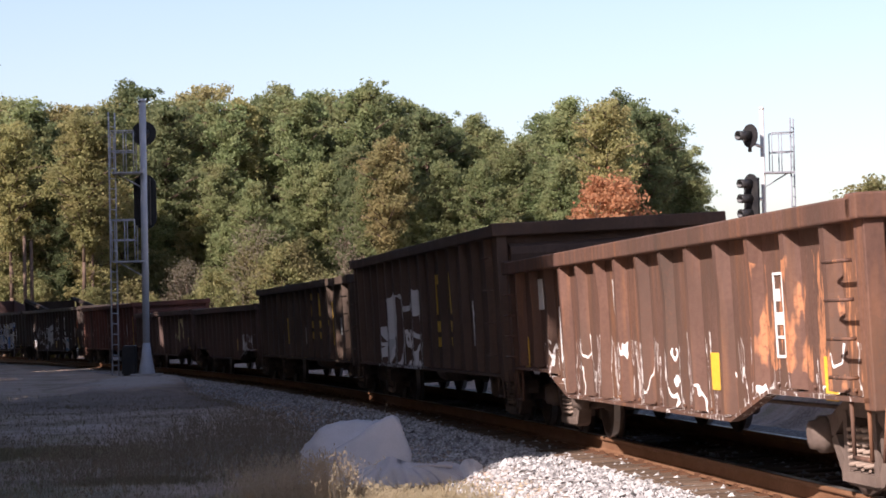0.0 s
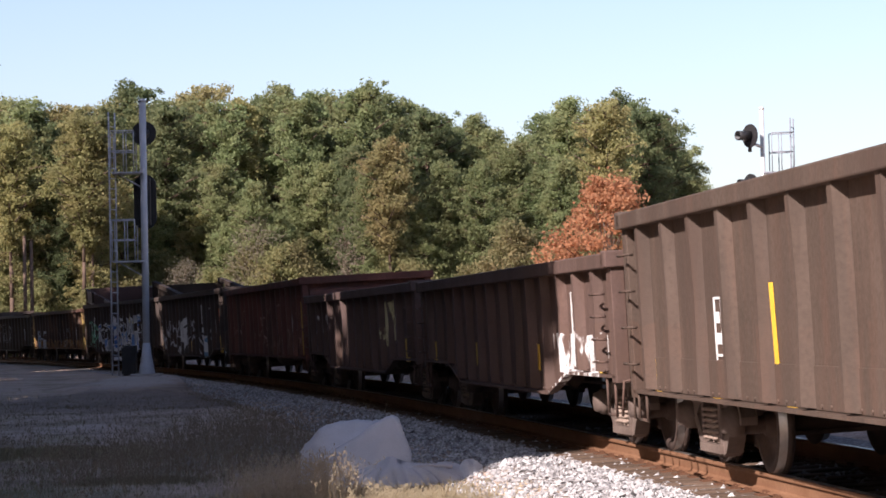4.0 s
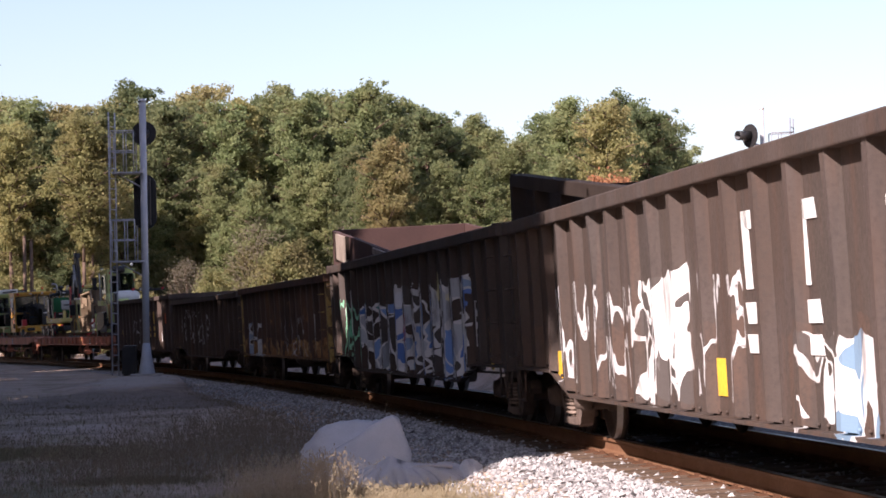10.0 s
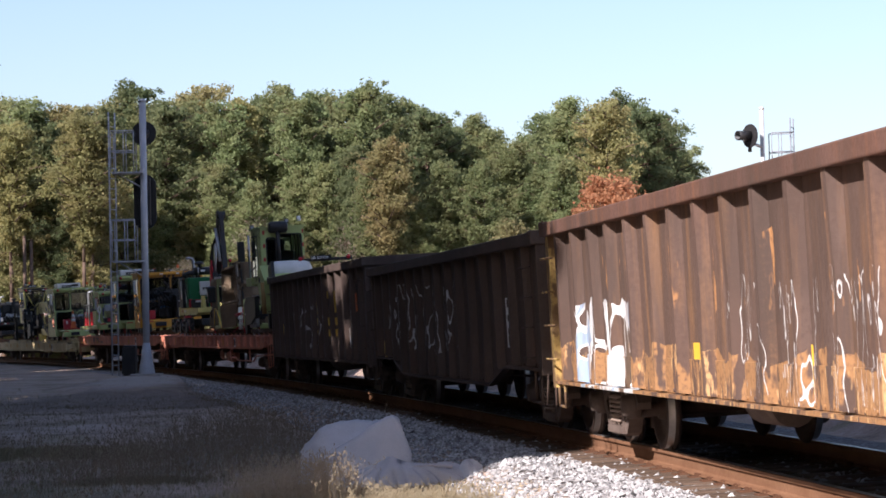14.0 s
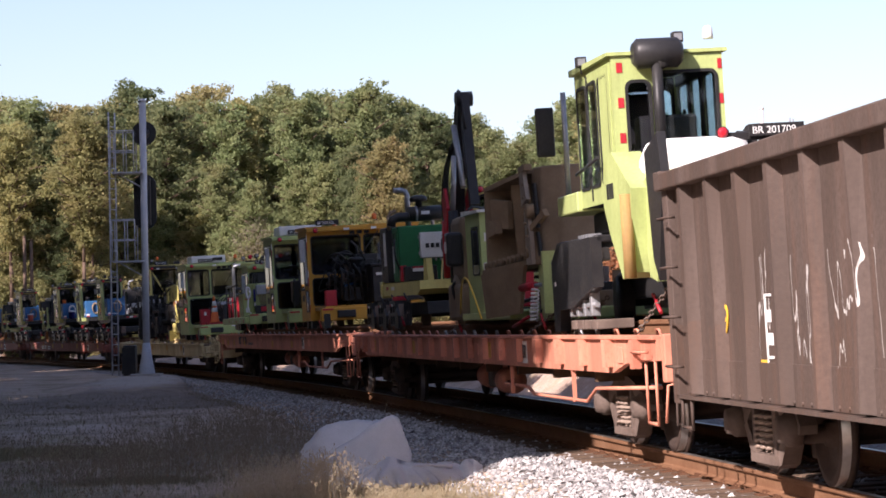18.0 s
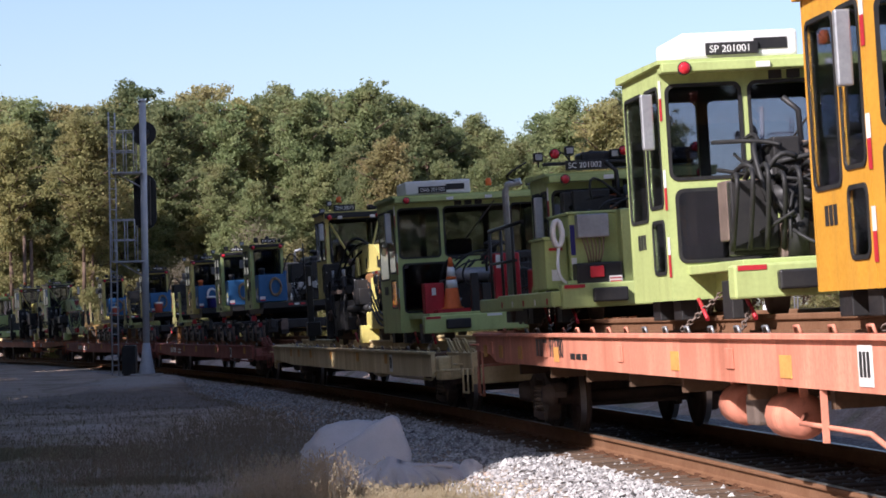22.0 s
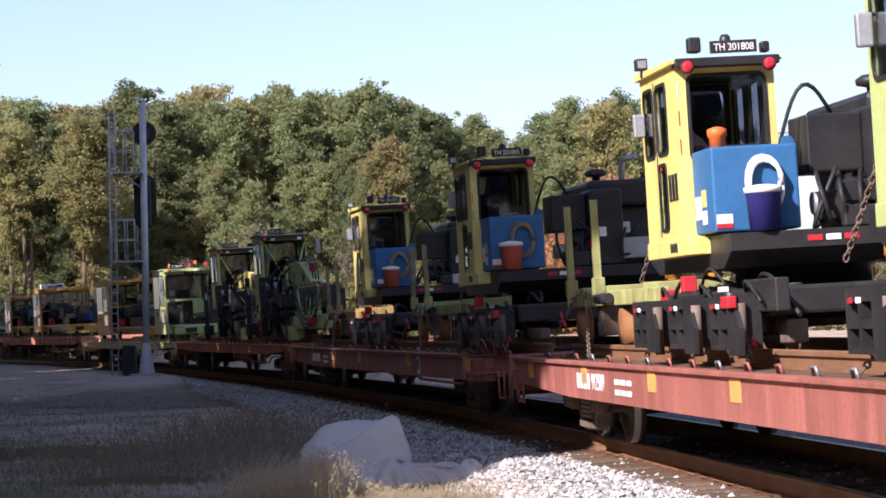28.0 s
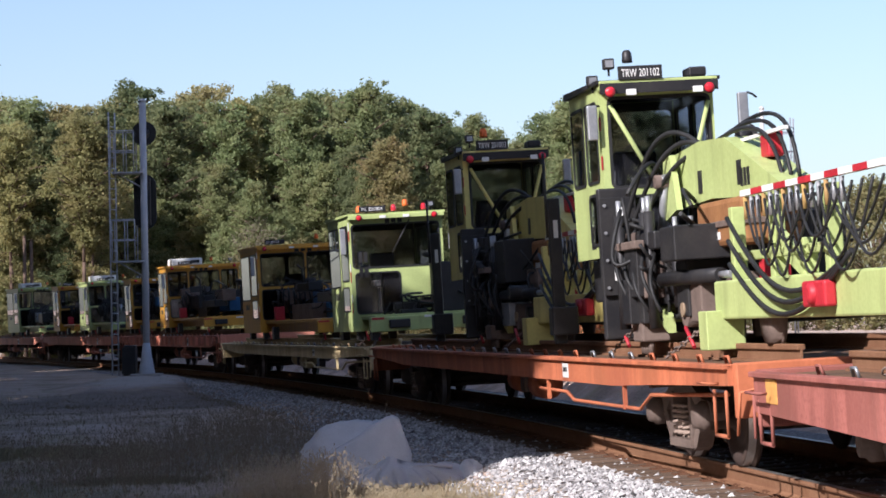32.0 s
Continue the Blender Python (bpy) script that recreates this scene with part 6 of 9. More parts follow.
def stake_cart(u, mat, label, deck, tilt=0.0, front=3.5):
    """A long push cart on rail wheels with two upright stakes at its rear."""
    th = rider("push_cart", label, "rail cart", u, "push carts on the flat cars", 1.0)
    R = deck + 0.13
    rail_wheels(th, (-0.8, 1.6), R, r=0.21, mat="rust_orange")
    for n in (0.78, -0.78):
        nb(th, "frame_beam", mat, -1.3, front, n - 0.08, n + 0.08, R + 0.44, R + 0.60, 0.01)
    for x in (-1.1, -0.2, 1.2, front - 0.4):
        nb(th, "cross_beam", mat, x - 0.06, x + 0.06, -0.9, 0.88, R + 0.46, R + 0.66, 0.01)
    for x, dt in ((-0.8, 0.0), (0.8, tilt)):
        bm = B()
        prism(bm, [(x - .04, R + .6), (x + .04, R + .6), (x + .03 - dt, R + 1.62), (x - .02 - dt, R + 1.64)], "y", -0.93, -0.85)
        part("stake", bm, M[mat if not tilt else "stake_rust"], th, "rust-stained wooden stake" if tilt else "")
        nb(th, "stake_socket", mat, x - 0.07, x + 0.07, 0.82, 0.95, R + 0.56, R + 0.76, 0.01)
        nb(th, "reflector", "red", x - 0.02 - dt * 0.6, x + 0.02 - dt * 0.6, 0.931, 0.936, R + 1.1, R + 1.22)
    nb(th, "reflector", "red", front, front + 0.006, 0.6, 0.8, R + 0.46, R + 0.56), nb(th, "reflector", "white", -0.3, 0.0, 0.861, 0.867, R + 0.48, R + 0.54)
    nrod(th, "pipe_roller", "black", (0.9, 0.92, R + 0.52), (1.5, 0.92, R + 0.52), 0.06), nb(th, "brake_block", "truck", 0.2, 0.5, 0.6, 0.8, R + 0.1, R + 0.44, 0.02)
    chain(th, (-0.2, 0.92, R + 0.62), (-1.1, 1.2, deck + 0.02)), chain(th, (0.2, 0.92, R + 0.62), (1.6, 1.2, deck + 0.02), "truck", False)
    return th


M["rust_orange"] = surface("rust-orange wheel steel", (0.34, 0.17, 0.07), (0.24, 0.11, 0.05), 0.7, 0.1, 3)
M["stake_rust"] = surface("rust-stained stake paint", (0.22, 0.165, 0.10), (0.34, 0.33, 0.15), 0.8, 0, 5.0, streak=(0.12, 0.065, 0.04), streak_amount=0.8)
M["old_lime"] = surface("chipped lime paint", (0.40, 0.44, 0.16), (0.28, 0.26, 0.12), 0.7, 0, 2.2, streak=(0.16, 0.10, 0.05), streak_amount=0.7)
M["old_yellow"] = surface("chipped ochre paint", (0.45, 0.30, 0.10), (0.32, 0.2, 0.09), 0.7, 0, 2.2, streak=(0.16, 0.09, 0.05), streak_amount=0.7)


def wide_cab_machine(u, text, mat, label, name, deck, zt=3.52, rear=-2.4, n0=-1.25, n1=1.3, panes=2, box_on_roof=True, cone=False, seed=1, engine="black", front=4.6):
    """A track machine with a wide cab, a front platform with the engine, and a bumper beam."""
    th = rider(name, label, "track machine", u)
    R = deck + 0.13
    rail_wheels(th, (rear + 0.5, front - 0.5), R, r=0.2, mat="truck")
    nb(th, "main_frame", mat, rear, front, -0.9, 0.9, R + 0.16, R + 0.40, 0.02)
    nb(th, "platform", mat, 0.0, front, -1.25, 1.15, R + 0.38, R + 0.46, 0.01)
    nb(th, "bumper_beam", mat, front - 0.12, front + 0.1, -1.3, 1.25, R + 0.14, R + 0.42, 0.02)
    for n in (0.7, -0.7):
        nb(th, "buffer", "black", front + 0.1, front + 0.2, n - 0.2, n + 0.2, R + 0.2, R + 0.36, 0.02)
    for k, n in enumerate((1.1, 0.1, -1.0)):
        nb(th, "reflector", "red" if k != 1 else "white", front + 0.101, front + 0.107, n - 0.12, n + 0.12, R + 0.37, R + 0.41)
    zc = R + 0.16
    cab_shell(th, mat, rear, 0.0, n0, n1, zc, zt, 0.16)
    w = n1 - n0
    if panes == 1:
        cuts = [(n0 + 0.08, n1 - 0.06)]
    elif panes == 2:
        cuts = [(n0 + 0.1, n0 + w * 0.5 - 0.05), (n0 + w * 0.5 + 0.05, n1 - 0.1)]
    else:
        cuts = [(n0 + 0.06, n0 + w * 0.24), (n0 + w * 0.28, n0 + w * 0.68), (n0 + w * 0.72, n1 - 0.06)]
    for a, b in cuts:
        pane(th, "x", 0.0, a, b, zt - 1.02, zt - 0.2)
    pane(th, "x", 0.0, n1 - 0.95, n1 - 0.1, zc + 0.35, zt - 1.14)
    L = -rear
    pane(th, "n", n1, rear + 0.12, rear + L * 0.52, zt - 1.35, zt - 0.2)
    pane(th, "n", n1, rear + L * 0.60, rear + L * 0.92, zt - 1.25, zt - 0.2)
    pane(th, "n", n1, rear + L * 0.62, rear + L * 0.9, zt - 1.85, zt - 1.4)
    nrod(th, "wiper", "black", (0.03, n0 + w * 0.35, zt - 0.12), (0.03, n0 + w * 0.55, zt - 0.75), 0.012, 5)
    nb(th, "visor_lip", mat, 0.0, 0.22, n0 - 0.02, n1 + 0.02, zt - 0.09, zt - 0.005, 0.01)
    lamp(th, 0.22, n1 - 0.18, zt - 0.06), lamp(th, 0.22, n0 + 0.18, zt - 0.06)
    for n in (n0 + w * 0.4, n1 - w * 0.35):
        nb(th, "marker_light", "white", 0.22, 0.25, n - 0.06, n + 0.06, zt - 0.08, zt - 0.03)
    bars(th, "x", 0.012, n0 + w * 0.42, n0 + w * 0.62, zt - 0.17, zt - 0.09, 3)
    bars(th, "n", n1, rear + L * 0.2, rear + L * 0.42, zt - 1.62, zt - 1.48, 3)
    for zz in (zt - 0.5, zt - 1.3, zt - 1.9):
        nb(th, "reflector", "red", -0.06, 0.006, n1 - 0.002, n1 + 0.006, zz, zz + 0.2)
        nb(th, "reflector", "white", -0.06, 0.006, n1 - 0.002, n1 + 0.007, zz + 0.2, zz + 0.36)
    mirror(th, -0.1, n1 + 0.06, zt - 0.75, zt - 0.25)
    mirror(th, -0.1, n0 - 0.24, zt - 0.75, zt - 0.25)
    work_light(th, 0.1, n0 + w * 0.12, zt + 0.1), beacon(th, -0.4, n0 + w * 0.35, zt + 0.16, "orange")
    if box_on_roof:
        nb(th, "roof_unit", "white", -1.0, 0.05, n0 + w * 0.5, n1 - 0.2, zt + 0.03, zt + 0.27, 0.03)
        nb(th, "unit_grille", "black", 0.05, 0.06, n0 + w * 0.54, n0 + w * 0.66, zt + 0.1, zt + 0.2)
        id_sign(th, text, 0.09, n1 - 0.9, n1 - 0.42, zt + 0.06, zt + 0.17)
        nrod(th, "antenna", "black", (-0.3, n1 - 0.5, zt + 0.24), (-0.3, n1 - 0.5, zt + 0.30), 0.03)
    else:
        id_sign(th, text, 0.2, n1 - 0.72, n1 - 0.2, zt + 0.05, zt + 0.165)
    # front platform
    zp = R + 0.46
    clutter(th, 0.2, max(1.2, front - 0.9), -0.9, 0.75, zp, zp + (0.95 if name != "tie_crane" else 0.4), seed, 12, 16, ("black", "black", "truck", "blue" if mat == "amber" else "steel", "rubber"))
    if engine == "box":
        nb(th, "engine_box", "black", front - 1.0, front - 0.05, -1.2, 0.05, zp + 0.04, zp + 0.82, 0.02)
        nb(th, "engine_lid", "black", front - 1.05, front + 0.02, -1.26, 0.1, zp + 0.82, zp + 0.88, 0.015)
        for k in range(3):
            nb(th, "reflector", "red" if k == 1 else "white", front - 0.049, front - 0.043, 0.0 - (k + 1) * 0.38, -0.0 - k * 0.38 - 0.03, zp + 0.62, zp + 0.68)
        nb(th, "warning_sign", "yellow_mark", front - 0.049, front - 0.044, -0.58, -0.18, zp + 0.16, zp + 0.46)
        o = writing("warning_word", "CAUTION", 0.085, M["black"], th, Matrix(((0, 0, 1, front - 0.044), (1, 0, 0, 0.195), (0, 1, 0, zp + 0.37), (0, 0, 0, 1))))
        for k in range(3):
            nb(th, "warning_line", "black", front - 0.044, front - 0.041, -0.53, -0.23, zp + 0.19 + k * 0.055, zp + 0.215 + k * 0.055)
        for n in (-0.3, -0.9):
            nrod(th, "handle", "steel", (front, n, zp + 0.4), (front, n, zp + 0.52), 0.012, 6)
        part("air_cleaner", lathe(B(), [(0.12, 0), (0.12, 0.35), (0.17, 0.37), (0.19, 0.42), (0.1, 0.46)], "z", (front - 0.75, -0.3, zp + 0.6), 16), M["black"], th)
        engine_stack(th, front - 0.9, -1.5, zp + 0.3, zp + 2.0)
    else:
        part("air_cleaner", lathe(B(), [(0.06, 0), (0.06, 0.1), (0.16, 0.12), (0.17, 0.17), (0.09, 0.21)], "z", (max(0.6, front - 1.3), 0.2, zp + 0.95), 16), M["black"], th)
        nb(th, "radiator", "black", front - 0.9, front - 0.6, -1.1, -0.1, zp, zp + 0.95, 0.02)
    cone_n = 0.60
    if name == "anchor_machine":
        nb(th, "tool_box", "red", 0.9, 1.2, 0.72, 1.05, zp, zp + 0.5, 0.015)
        nb(th, "label_plate", "white", 1.201, 1.206, 0.86, 0.93, zp + 0.3, zp + 0.42)
    elif name != "tie_crane":
        cone_n = -0.5
        clutter(th, 0.15, 1.0, -0.35, 0.95, zp, zp + 1.15, seed + 100, 16, 26, ("black", "black", "truck", "black"))
        for k in range(9):
            hose(th, (0.9, 0.95 - 0.15 * k, zp + 0.1), (0.5, 0.85 - 0.12 * k, zp + 0.6 + 0.06 * (k % 3)), (0.5, 0.05, 0.35), 0.024, n=14)
        nrod(th, "air_filter", "black", (0.7, 0.0, zp + 0.5), (0.7, 0.0, zp + 1.05), 0.12, 16)
        part("intake_pipe", tube(B(), [(0.6, -0.2, zp + 0.8), (0.62, -0.22, zp + 1.3), (0.6, -0.35, zp + 1.42)], 0.03), M["black"], th)
        if mat == "amber":
            nrod(th, "engine_block", "blue", (0.5, 0.6, zp + 0.35), (0.5, 0.1, zp + 0.35), 0.18, 12), nb(th, "tool_box", "red", 0.9, 1.15, 0.8, 1.05, zp, zp + 0.35, 0.015)
    if cone:
        part("traffic_cone", lathe(B(), [(0.18, 0.0), (0.18, 0.02), (0.14, 0.03), (0.105, 0.34)], "z", (1.25, -cone_n, zp + 0.06), 18), M["orange"], th)
        part("cone_band", lathe(B(), [(0.106, 0.34), (0.085, 0.48)], "z", (1.25, -cone_n, zp + 0.06), 18), M["white"], th)
        part("cone_middle", lathe(B(), [(0.086, 0.48), (0.078, 0.53)], "z", (1.25, -cone_n, zp + 0.06), 18), M["orange"], th)
        part("cone_band", lathe(B(), [(0.079, 0.53), (0.052, 0.69)], "z", (1.25, -cone_n, zp + 0.06), 18), M["white"], th)
        part("cone_tip", lathe(B(), [(0.053, 0.69), (0.028, 0.84), (0.01, 0.85)], "z", (1.25, -cone_n, zp + 0.06), 18), M["orange"], th)
        nb(th, "cone_shelf", "red" if name == "anchor_machine" else "lime", 0.95, 1.55, cone_n - 0.25, cone_n + 0.3, zp, zp + 0.06, 0.005)
    for x, dx in ((0.4, -0.5), (front - 0.3, 0.4)):
        chain(th, (x, 0.95, R + 0.2), (x + dx, 1.22, deck + 0.02))
    for x in (rear + 0.5, -0.3, 1.6):
        nb(th, "hanging_plate", "black", x - 0.16, x + 0.16, 1.05, 1.2, R - 0.02, R + 0.3, 0.01)
    return th


def rail_worker(u, text, mat, label, deck, hoses=12):
    """A tall narrow cab behind a mass of hydraulics, with a boom and a hose rack in front."""
    th = rider("tie_exchanger", label, "track machine", u, half=3.0)
    R = deck + 0.13
    rail_wheels(th, (-1.3, 4.6), R, r=0.22, mat="truck")
    nb(th, "main_frame", mat, -2.0, 1.0, -0.85, 0.85, R + 0.2, R + 0.44, 0.02)
    cab_shell(th, mat, -1.7, 0.0, 0.0, 1.2, R + 0.9, 3.78, 0.14, "black")
    nb(th, "lower_body", "black", -1.9, 0.1, -0.8, 1.0, R + 0.44, R + 0.92, 0.03)
    nb(th, "visor", mat, 0.0, 0.16, -0.02, 1.22, 3.70, 3.80, 0.01), nb(th, "visor_edge", "black", 0.16, 0.18, -0.02, 1.22, 3.66, 3.77)
    pane(th, "x", 0.0, 0.06, 1.1, 2.72, 3.62, r=0.05)
    pane(th, "x", 0.0, 0.1, 1.0, R + 1.05, 2.6, r=0.05)
    for n0, n1 in ((1.1, 0.66), (0.06, 0.3)):
        part("window_brace", rod(B(), (0.03, -n0, 3.56), (0.03, -n1, 2.74), 0.026, 6), M[mat], th)
    pane(th, "n", 1.2, -1.58, -0.95, 2.8, 3.6), pane(th, "n", 1.2, -0.8, -0.2, 2.8, 3.6), pane(th, "n", 1.2, -0.8, -0.2, R + 1.05, 2.65)
    lamp(th, 0.19, 1.12, 3.68), lamp(th, 0.19, 0.08, 3.68)
    for n in (0.9, 0.2):
        nb(th, "marker_light", "white", 0.18, 0.21, n - 0.05, n + 0.05, 3.64, 3.70)
    id_sign(th, text, 0.18, 0.56, 1.02, 3.80, 3.94)
    work_light(th, 0.1, 1.10, 3.92), beacon(th, -0.1, 0.86, 4.0, "black" if mat == "lime" else "orange"), nb(th, "roof_box", "black", -0.3, 0.0, 0.05, 0.24, 3.82, 3.92, 0.02), work_light(th, -0.2, 1.22, 3.78)
    mirror(th, 0.05, 1.24, 3.2, 3.56), mirror(th, 0.1, -0.34, 3.25, 3.62)
    for zz in (2.9, 3.3):
        nb(th, "reflector", "red", -0.055, 0.006, 1.198, 1.206, zz, zz + 0.14)
    bars(th, "n", 1.2, -0.85, -0.6, 2.1, 2.35, 3)
    # the machinery before the cab
    nb(th, "work_head", "black", 0.5, 1.6, -0.7, 0.9, 1.86, 2.16, 0.04)
    nb(th, "work_head_arm", "black", 1.2, 2.1, 0.3, 0.5, 1.5, 1.86, 0.03)
    for k, (x, n) in enumerate(((1.62, 0.86), (1.62, 0.70), (1.7, -0.2), (1.7, -0.4))):
        nrod(th, "lift_cylinder", "black", (x, n, R + 0.35), (x, n, 2.05), 0.05, 10), nrod(th, "piston_rod", "steel", (x, n, 2.05), (x, n, 2.32), 0.024, 8)
        nrod(th, "cylinder_collar", "truck", (x, n, 1.98), (x, n, 2.06), 0.064, 10)
    for k in range(4):
        nrod(th, "chain_guide", "truck", (1.75, 0.62 - 0.16 * k, R + 0.02), (1.75, 0.62 - 0.16 * k, R + 0.3), 0.05, 8)
    nb(th, "bolted_plate", "black", 0.14, 0.17, 0.92, 1.3, 1.6, 2.6, 0.006)
    for k in range(8):
        nrod(th, "bolt", "steel", (0.17, 0.97 + 0.28 * (k % 2), 1.68 + 0.28 * (k // 2)), (0.19, 0.97 + 0.28 * (k % 2), 1.68 + 0.28 * (k // 2)), 0.018, 6)
    nb(th, "label_plate", "white", 0.171, 0.176, 1.06, 1.12, 2.3, 2.5), nb(th, "label_plate", "white", 0.171, 0.176, 1.1, 1.18, 1.75, 1.86)
    nrod(th, "feed_drum", "truck", (2.0, 0.9, 1.42), (2.0, 0.6, 1.42), 0.17, 18), nrod(th, "drum_hub", "tan", (2.0, 0.93, 1.42), (2.0, 0.9, 1.42), 0.07, 12)
    slab(th, "link_arm", mat, [(0.3, 0.9, 1.55), (0.3, 0.9, 1.75), (1.4, 0.9, 1.35), (1.4, 0.9, 1.2)], 0.08), slab(th, "link_arm", mat, [(0.9, 0.5, 1.5), (1.0, 0.5, 1.65), (1.9, 0.5, 1.7), (1.9, 0.5, 1.55)], 0.08)
    nb(th, "work_head_base", "black", 0.3, 1.8, -0.8, 0.6, R + 0.25, R + 0.5, 0.04)
    for x, n in ((0.9, 1.0), (1.2, 1.02), (1.9, 0.4), (0.4, 1.15)):
        nrod(th, "guide_post", "black", (x, n, R + 0.15), (x, n, 2.4), 0.055)
        nrod(th, "piston_rod", "steel", (x, n, 2.3), (x, n, 2.55), 0.028)
    nb(th, "guard_plate", "black", 0.0, 0.12, 0.95, 1.3, R + 0.05, 2.7, 0.02)
    nb(th, "clamp_head", "truck", 0.5, 0.95, 0.6, 1.1, R + 0.02, R + 0.22, 0.02)
    for k in range(4):
        nrod(th, "clamp_finger", "truck", (0.55 + k * 0.11, 1.0, R - 0.1), (0.55 + k * 0.11, 1.0, R + 0.1), 0.035)
    clutter(th, 0.05, 1.3, 0.2, 1.25, R + 0.2, 2.6, int(-u) + 5, 10, 12, ("black", "black", "truck"))
    clutter(th, 0.1, 1.6, 0.1, 1.2, R + 0.1, 2.3, int(-u) + 11, 18, 14, ("black", "black", "black", "truck"))
    clutter(th, 0.1, 3.0, -0.7, 1.1, R + 0.2, 2.5, int(-u) + 3, 16, hoses, ("black", "black", "black", "truck", "steel"))
    # boom
    bm = B()
    prism(bm, [(0.3, 2.75), (0.55, 2.95), (1.8, 3.02), (2.8, 2.98), (4.6, 2.46), (4.4, 2.36), (2.2, 2.45), (1.0, 2.42)], "y", -0.62, -0.3)
    part("boom", bm, M[mat], th)
    bars(th, "n", 0.62, 3.3, 3.65, 2.5, 2.66, 3)
    for x in (1.7, 3.2):
        nb(th, "boom_slot", "black", x, x + 0.16, 0.618, 0.626, 2.52, 2.74)
    nb(th, "boom_rail", "white", 2.3, 4.4, 0.46, 0.5, 2.92, 2.95), nb(th, "oil_can", "red", 3.6, 3.85, 0.35, 0.5, 2.72, 2.95, 0.02)
    slab(th, "boom_link", mat, [(0.6, 0.7, 2.3), (0.7, 0.7, 2.9), (1.0, 0.7, 2.95), (1.2, 0.7, 2.4)], 0.06)
    part("boom_pin", lathe(B(), [(0.07, -0.36), (0.07, 0.3)], "y", (0.85, -0.5, 2.7), 14), M["truck"], th)
    nrod(th, "boom_cylinder", "steel", (0.4, 0.75, 1.95), (0.9, 0.75, 2.75), 0.05)
    for k in range(3):
        hose(th, (0.9, 0.55 - 0.05 * k, 2.85), (4.3 + 0.08 * k, 0.5 - 0.05 * k, 2.5), (0.8 + 0.1 * k, 0, 0.34 + 0.05 * k), 0.02, n=20)
    for k in range(3):
        hose(th, (0.25 + 0.06 * k, 1.12 - 0.05 * k, 2.1), (1.7 + 0.1 * k, 0.3 - 0.1 * k, 2.7), (-0.1 + 0.1 * k, 0.05, 0.75 - 0.12 * k), 0.026, n=18)
    for k in range(5):
        hose(th, (0.2 + 0.1 * k, 1.15 - 0.12 * k, 2.2), (1.2 + 0.2 * k, 0.75, 1.9 - 0.1 * k), (0.1, 0.1, 0.28 - 0.12 * k), 0.018, n=12)
    for k in range(4):
        hose(th, (0.4, 1.0 - 0.2 * k, 1.9), (1.65, 0.7 - 0.3 * k, 1.5), (0.1, 0.1, -0.35), 0.02, n=12)
    nrod(th, "boom_strut", "steel", (0.2, 0.5, 2.1), (0.75, 0.5, 2.75), 0.04), nrod(th, "boom_strut_sleeve", "black", (0.1, 0.5, 1.98), (0.5, 0.5, 2.45), 0.06)
    for k in range(5):
        x = 0.35 + 0.24 * k
        hose(th, (x, 1.2 - 0.05 * k, 2.05 - 0.06 * (k % 3)), (x + 0.35, 1.05, R + 0.3 + 0.1 * (k % 2)), (0.1, 0.1, 0.0), 0.019)
    nb(th, "hose_manifold", "truck", 0.2, 1.3, 1.1, 1.2, 2.04, 2.12, 0.01), nb(th, "valve_bank", "black", 0.3, 1.5, 0.6, 1.05, 2.02, 2.2, 0.02)
    nrod(th, "cross_cylinder", "black", (1.6, 1.0, 1.72), (3.1, 0.8, 1.72), 0.07), nrod(th, "piston_rod", "steel", (3.1, 0.8, 1.72), (3.5, 0.8, 1.72), 0.035)
    nb(th, "black_mast", "black", -2.62, -2.52, 1.22, 1.36, R, 2.75, 0.015), nb(th, "mast_label", "white", -2.519, -2.514, 1.26, 1.31, 2.3, 2.5), nb(th, "mast_foot", "black", -2.66, -2.4, 1.1, 1.4, R + 0.1, R + 0.42, 0.02)
    nrod(th, "grab_rail", "black", (-2.3, 1.42, 2.3), (-2.3, 1.42, 3.25), 0.018, 6)
    nb(th, "spring_box", "rust_orange", 1.7, 3.4, 0.1, 0.66, 1.98, 2.42, 0.05), nb(th, "spring_box_band", "truck", 1.68, 3.42, 0.08, 0.68, 2.16, 2.22, 0.01), nb(th, "box_label", "white", 2.3, 2.6, 0.661, 0.667, 2.05, 2.12)
    nb(th, "oil_can", "red", 3.1, 3.3, 0.2, 0.45, R + 0.5, R + 0.75, 0.02)
    # front frame with the hose rack
    nb(th, "front_beam", mat, 3.2, 8.4, 0.55, 0.9, R + 0.22, R + 0.56, 0.02)
    nb(th, "front_beam", mat, 3.2, 8.4, -0.9, -0.55, R + 0.22, R + 0.56, 0.02)
    for x, zt in ((3.7, 2.3), (5.0, 2.34), (5.9, 1.95), (6.6, 2.34)):
        nb(th, "frame_post", mat, x - 0.06, x + 0.06, 0.72, 0.84, R + 0.5, zt, 0.01)
    nb(th, "frame_rail", mat, 3.7, 6.6, 0.74, 0.82, R + 0.72, R + 0.80, 0.01)
    slab(th, "frame_brace", mat, [(5.0, 0.78, 1.9), (5.0, 0.78, 2.1), (5.9, 0.78, 1.75), (5.9, 0.78, 1.6)], 0.06)
    nb(th, "front_leg", mat, 3.15, 3.45, 0.7, 1.05, R - 0.05, R + 0.3, 0.01)
    for k in range(11):
        nb(th, "rack_bar", "red" if k % 2 else "white", 4.4 + k * 0.36, 4.76 + k * 0.36, 0.86, 0.92, 2.36, 2.41)
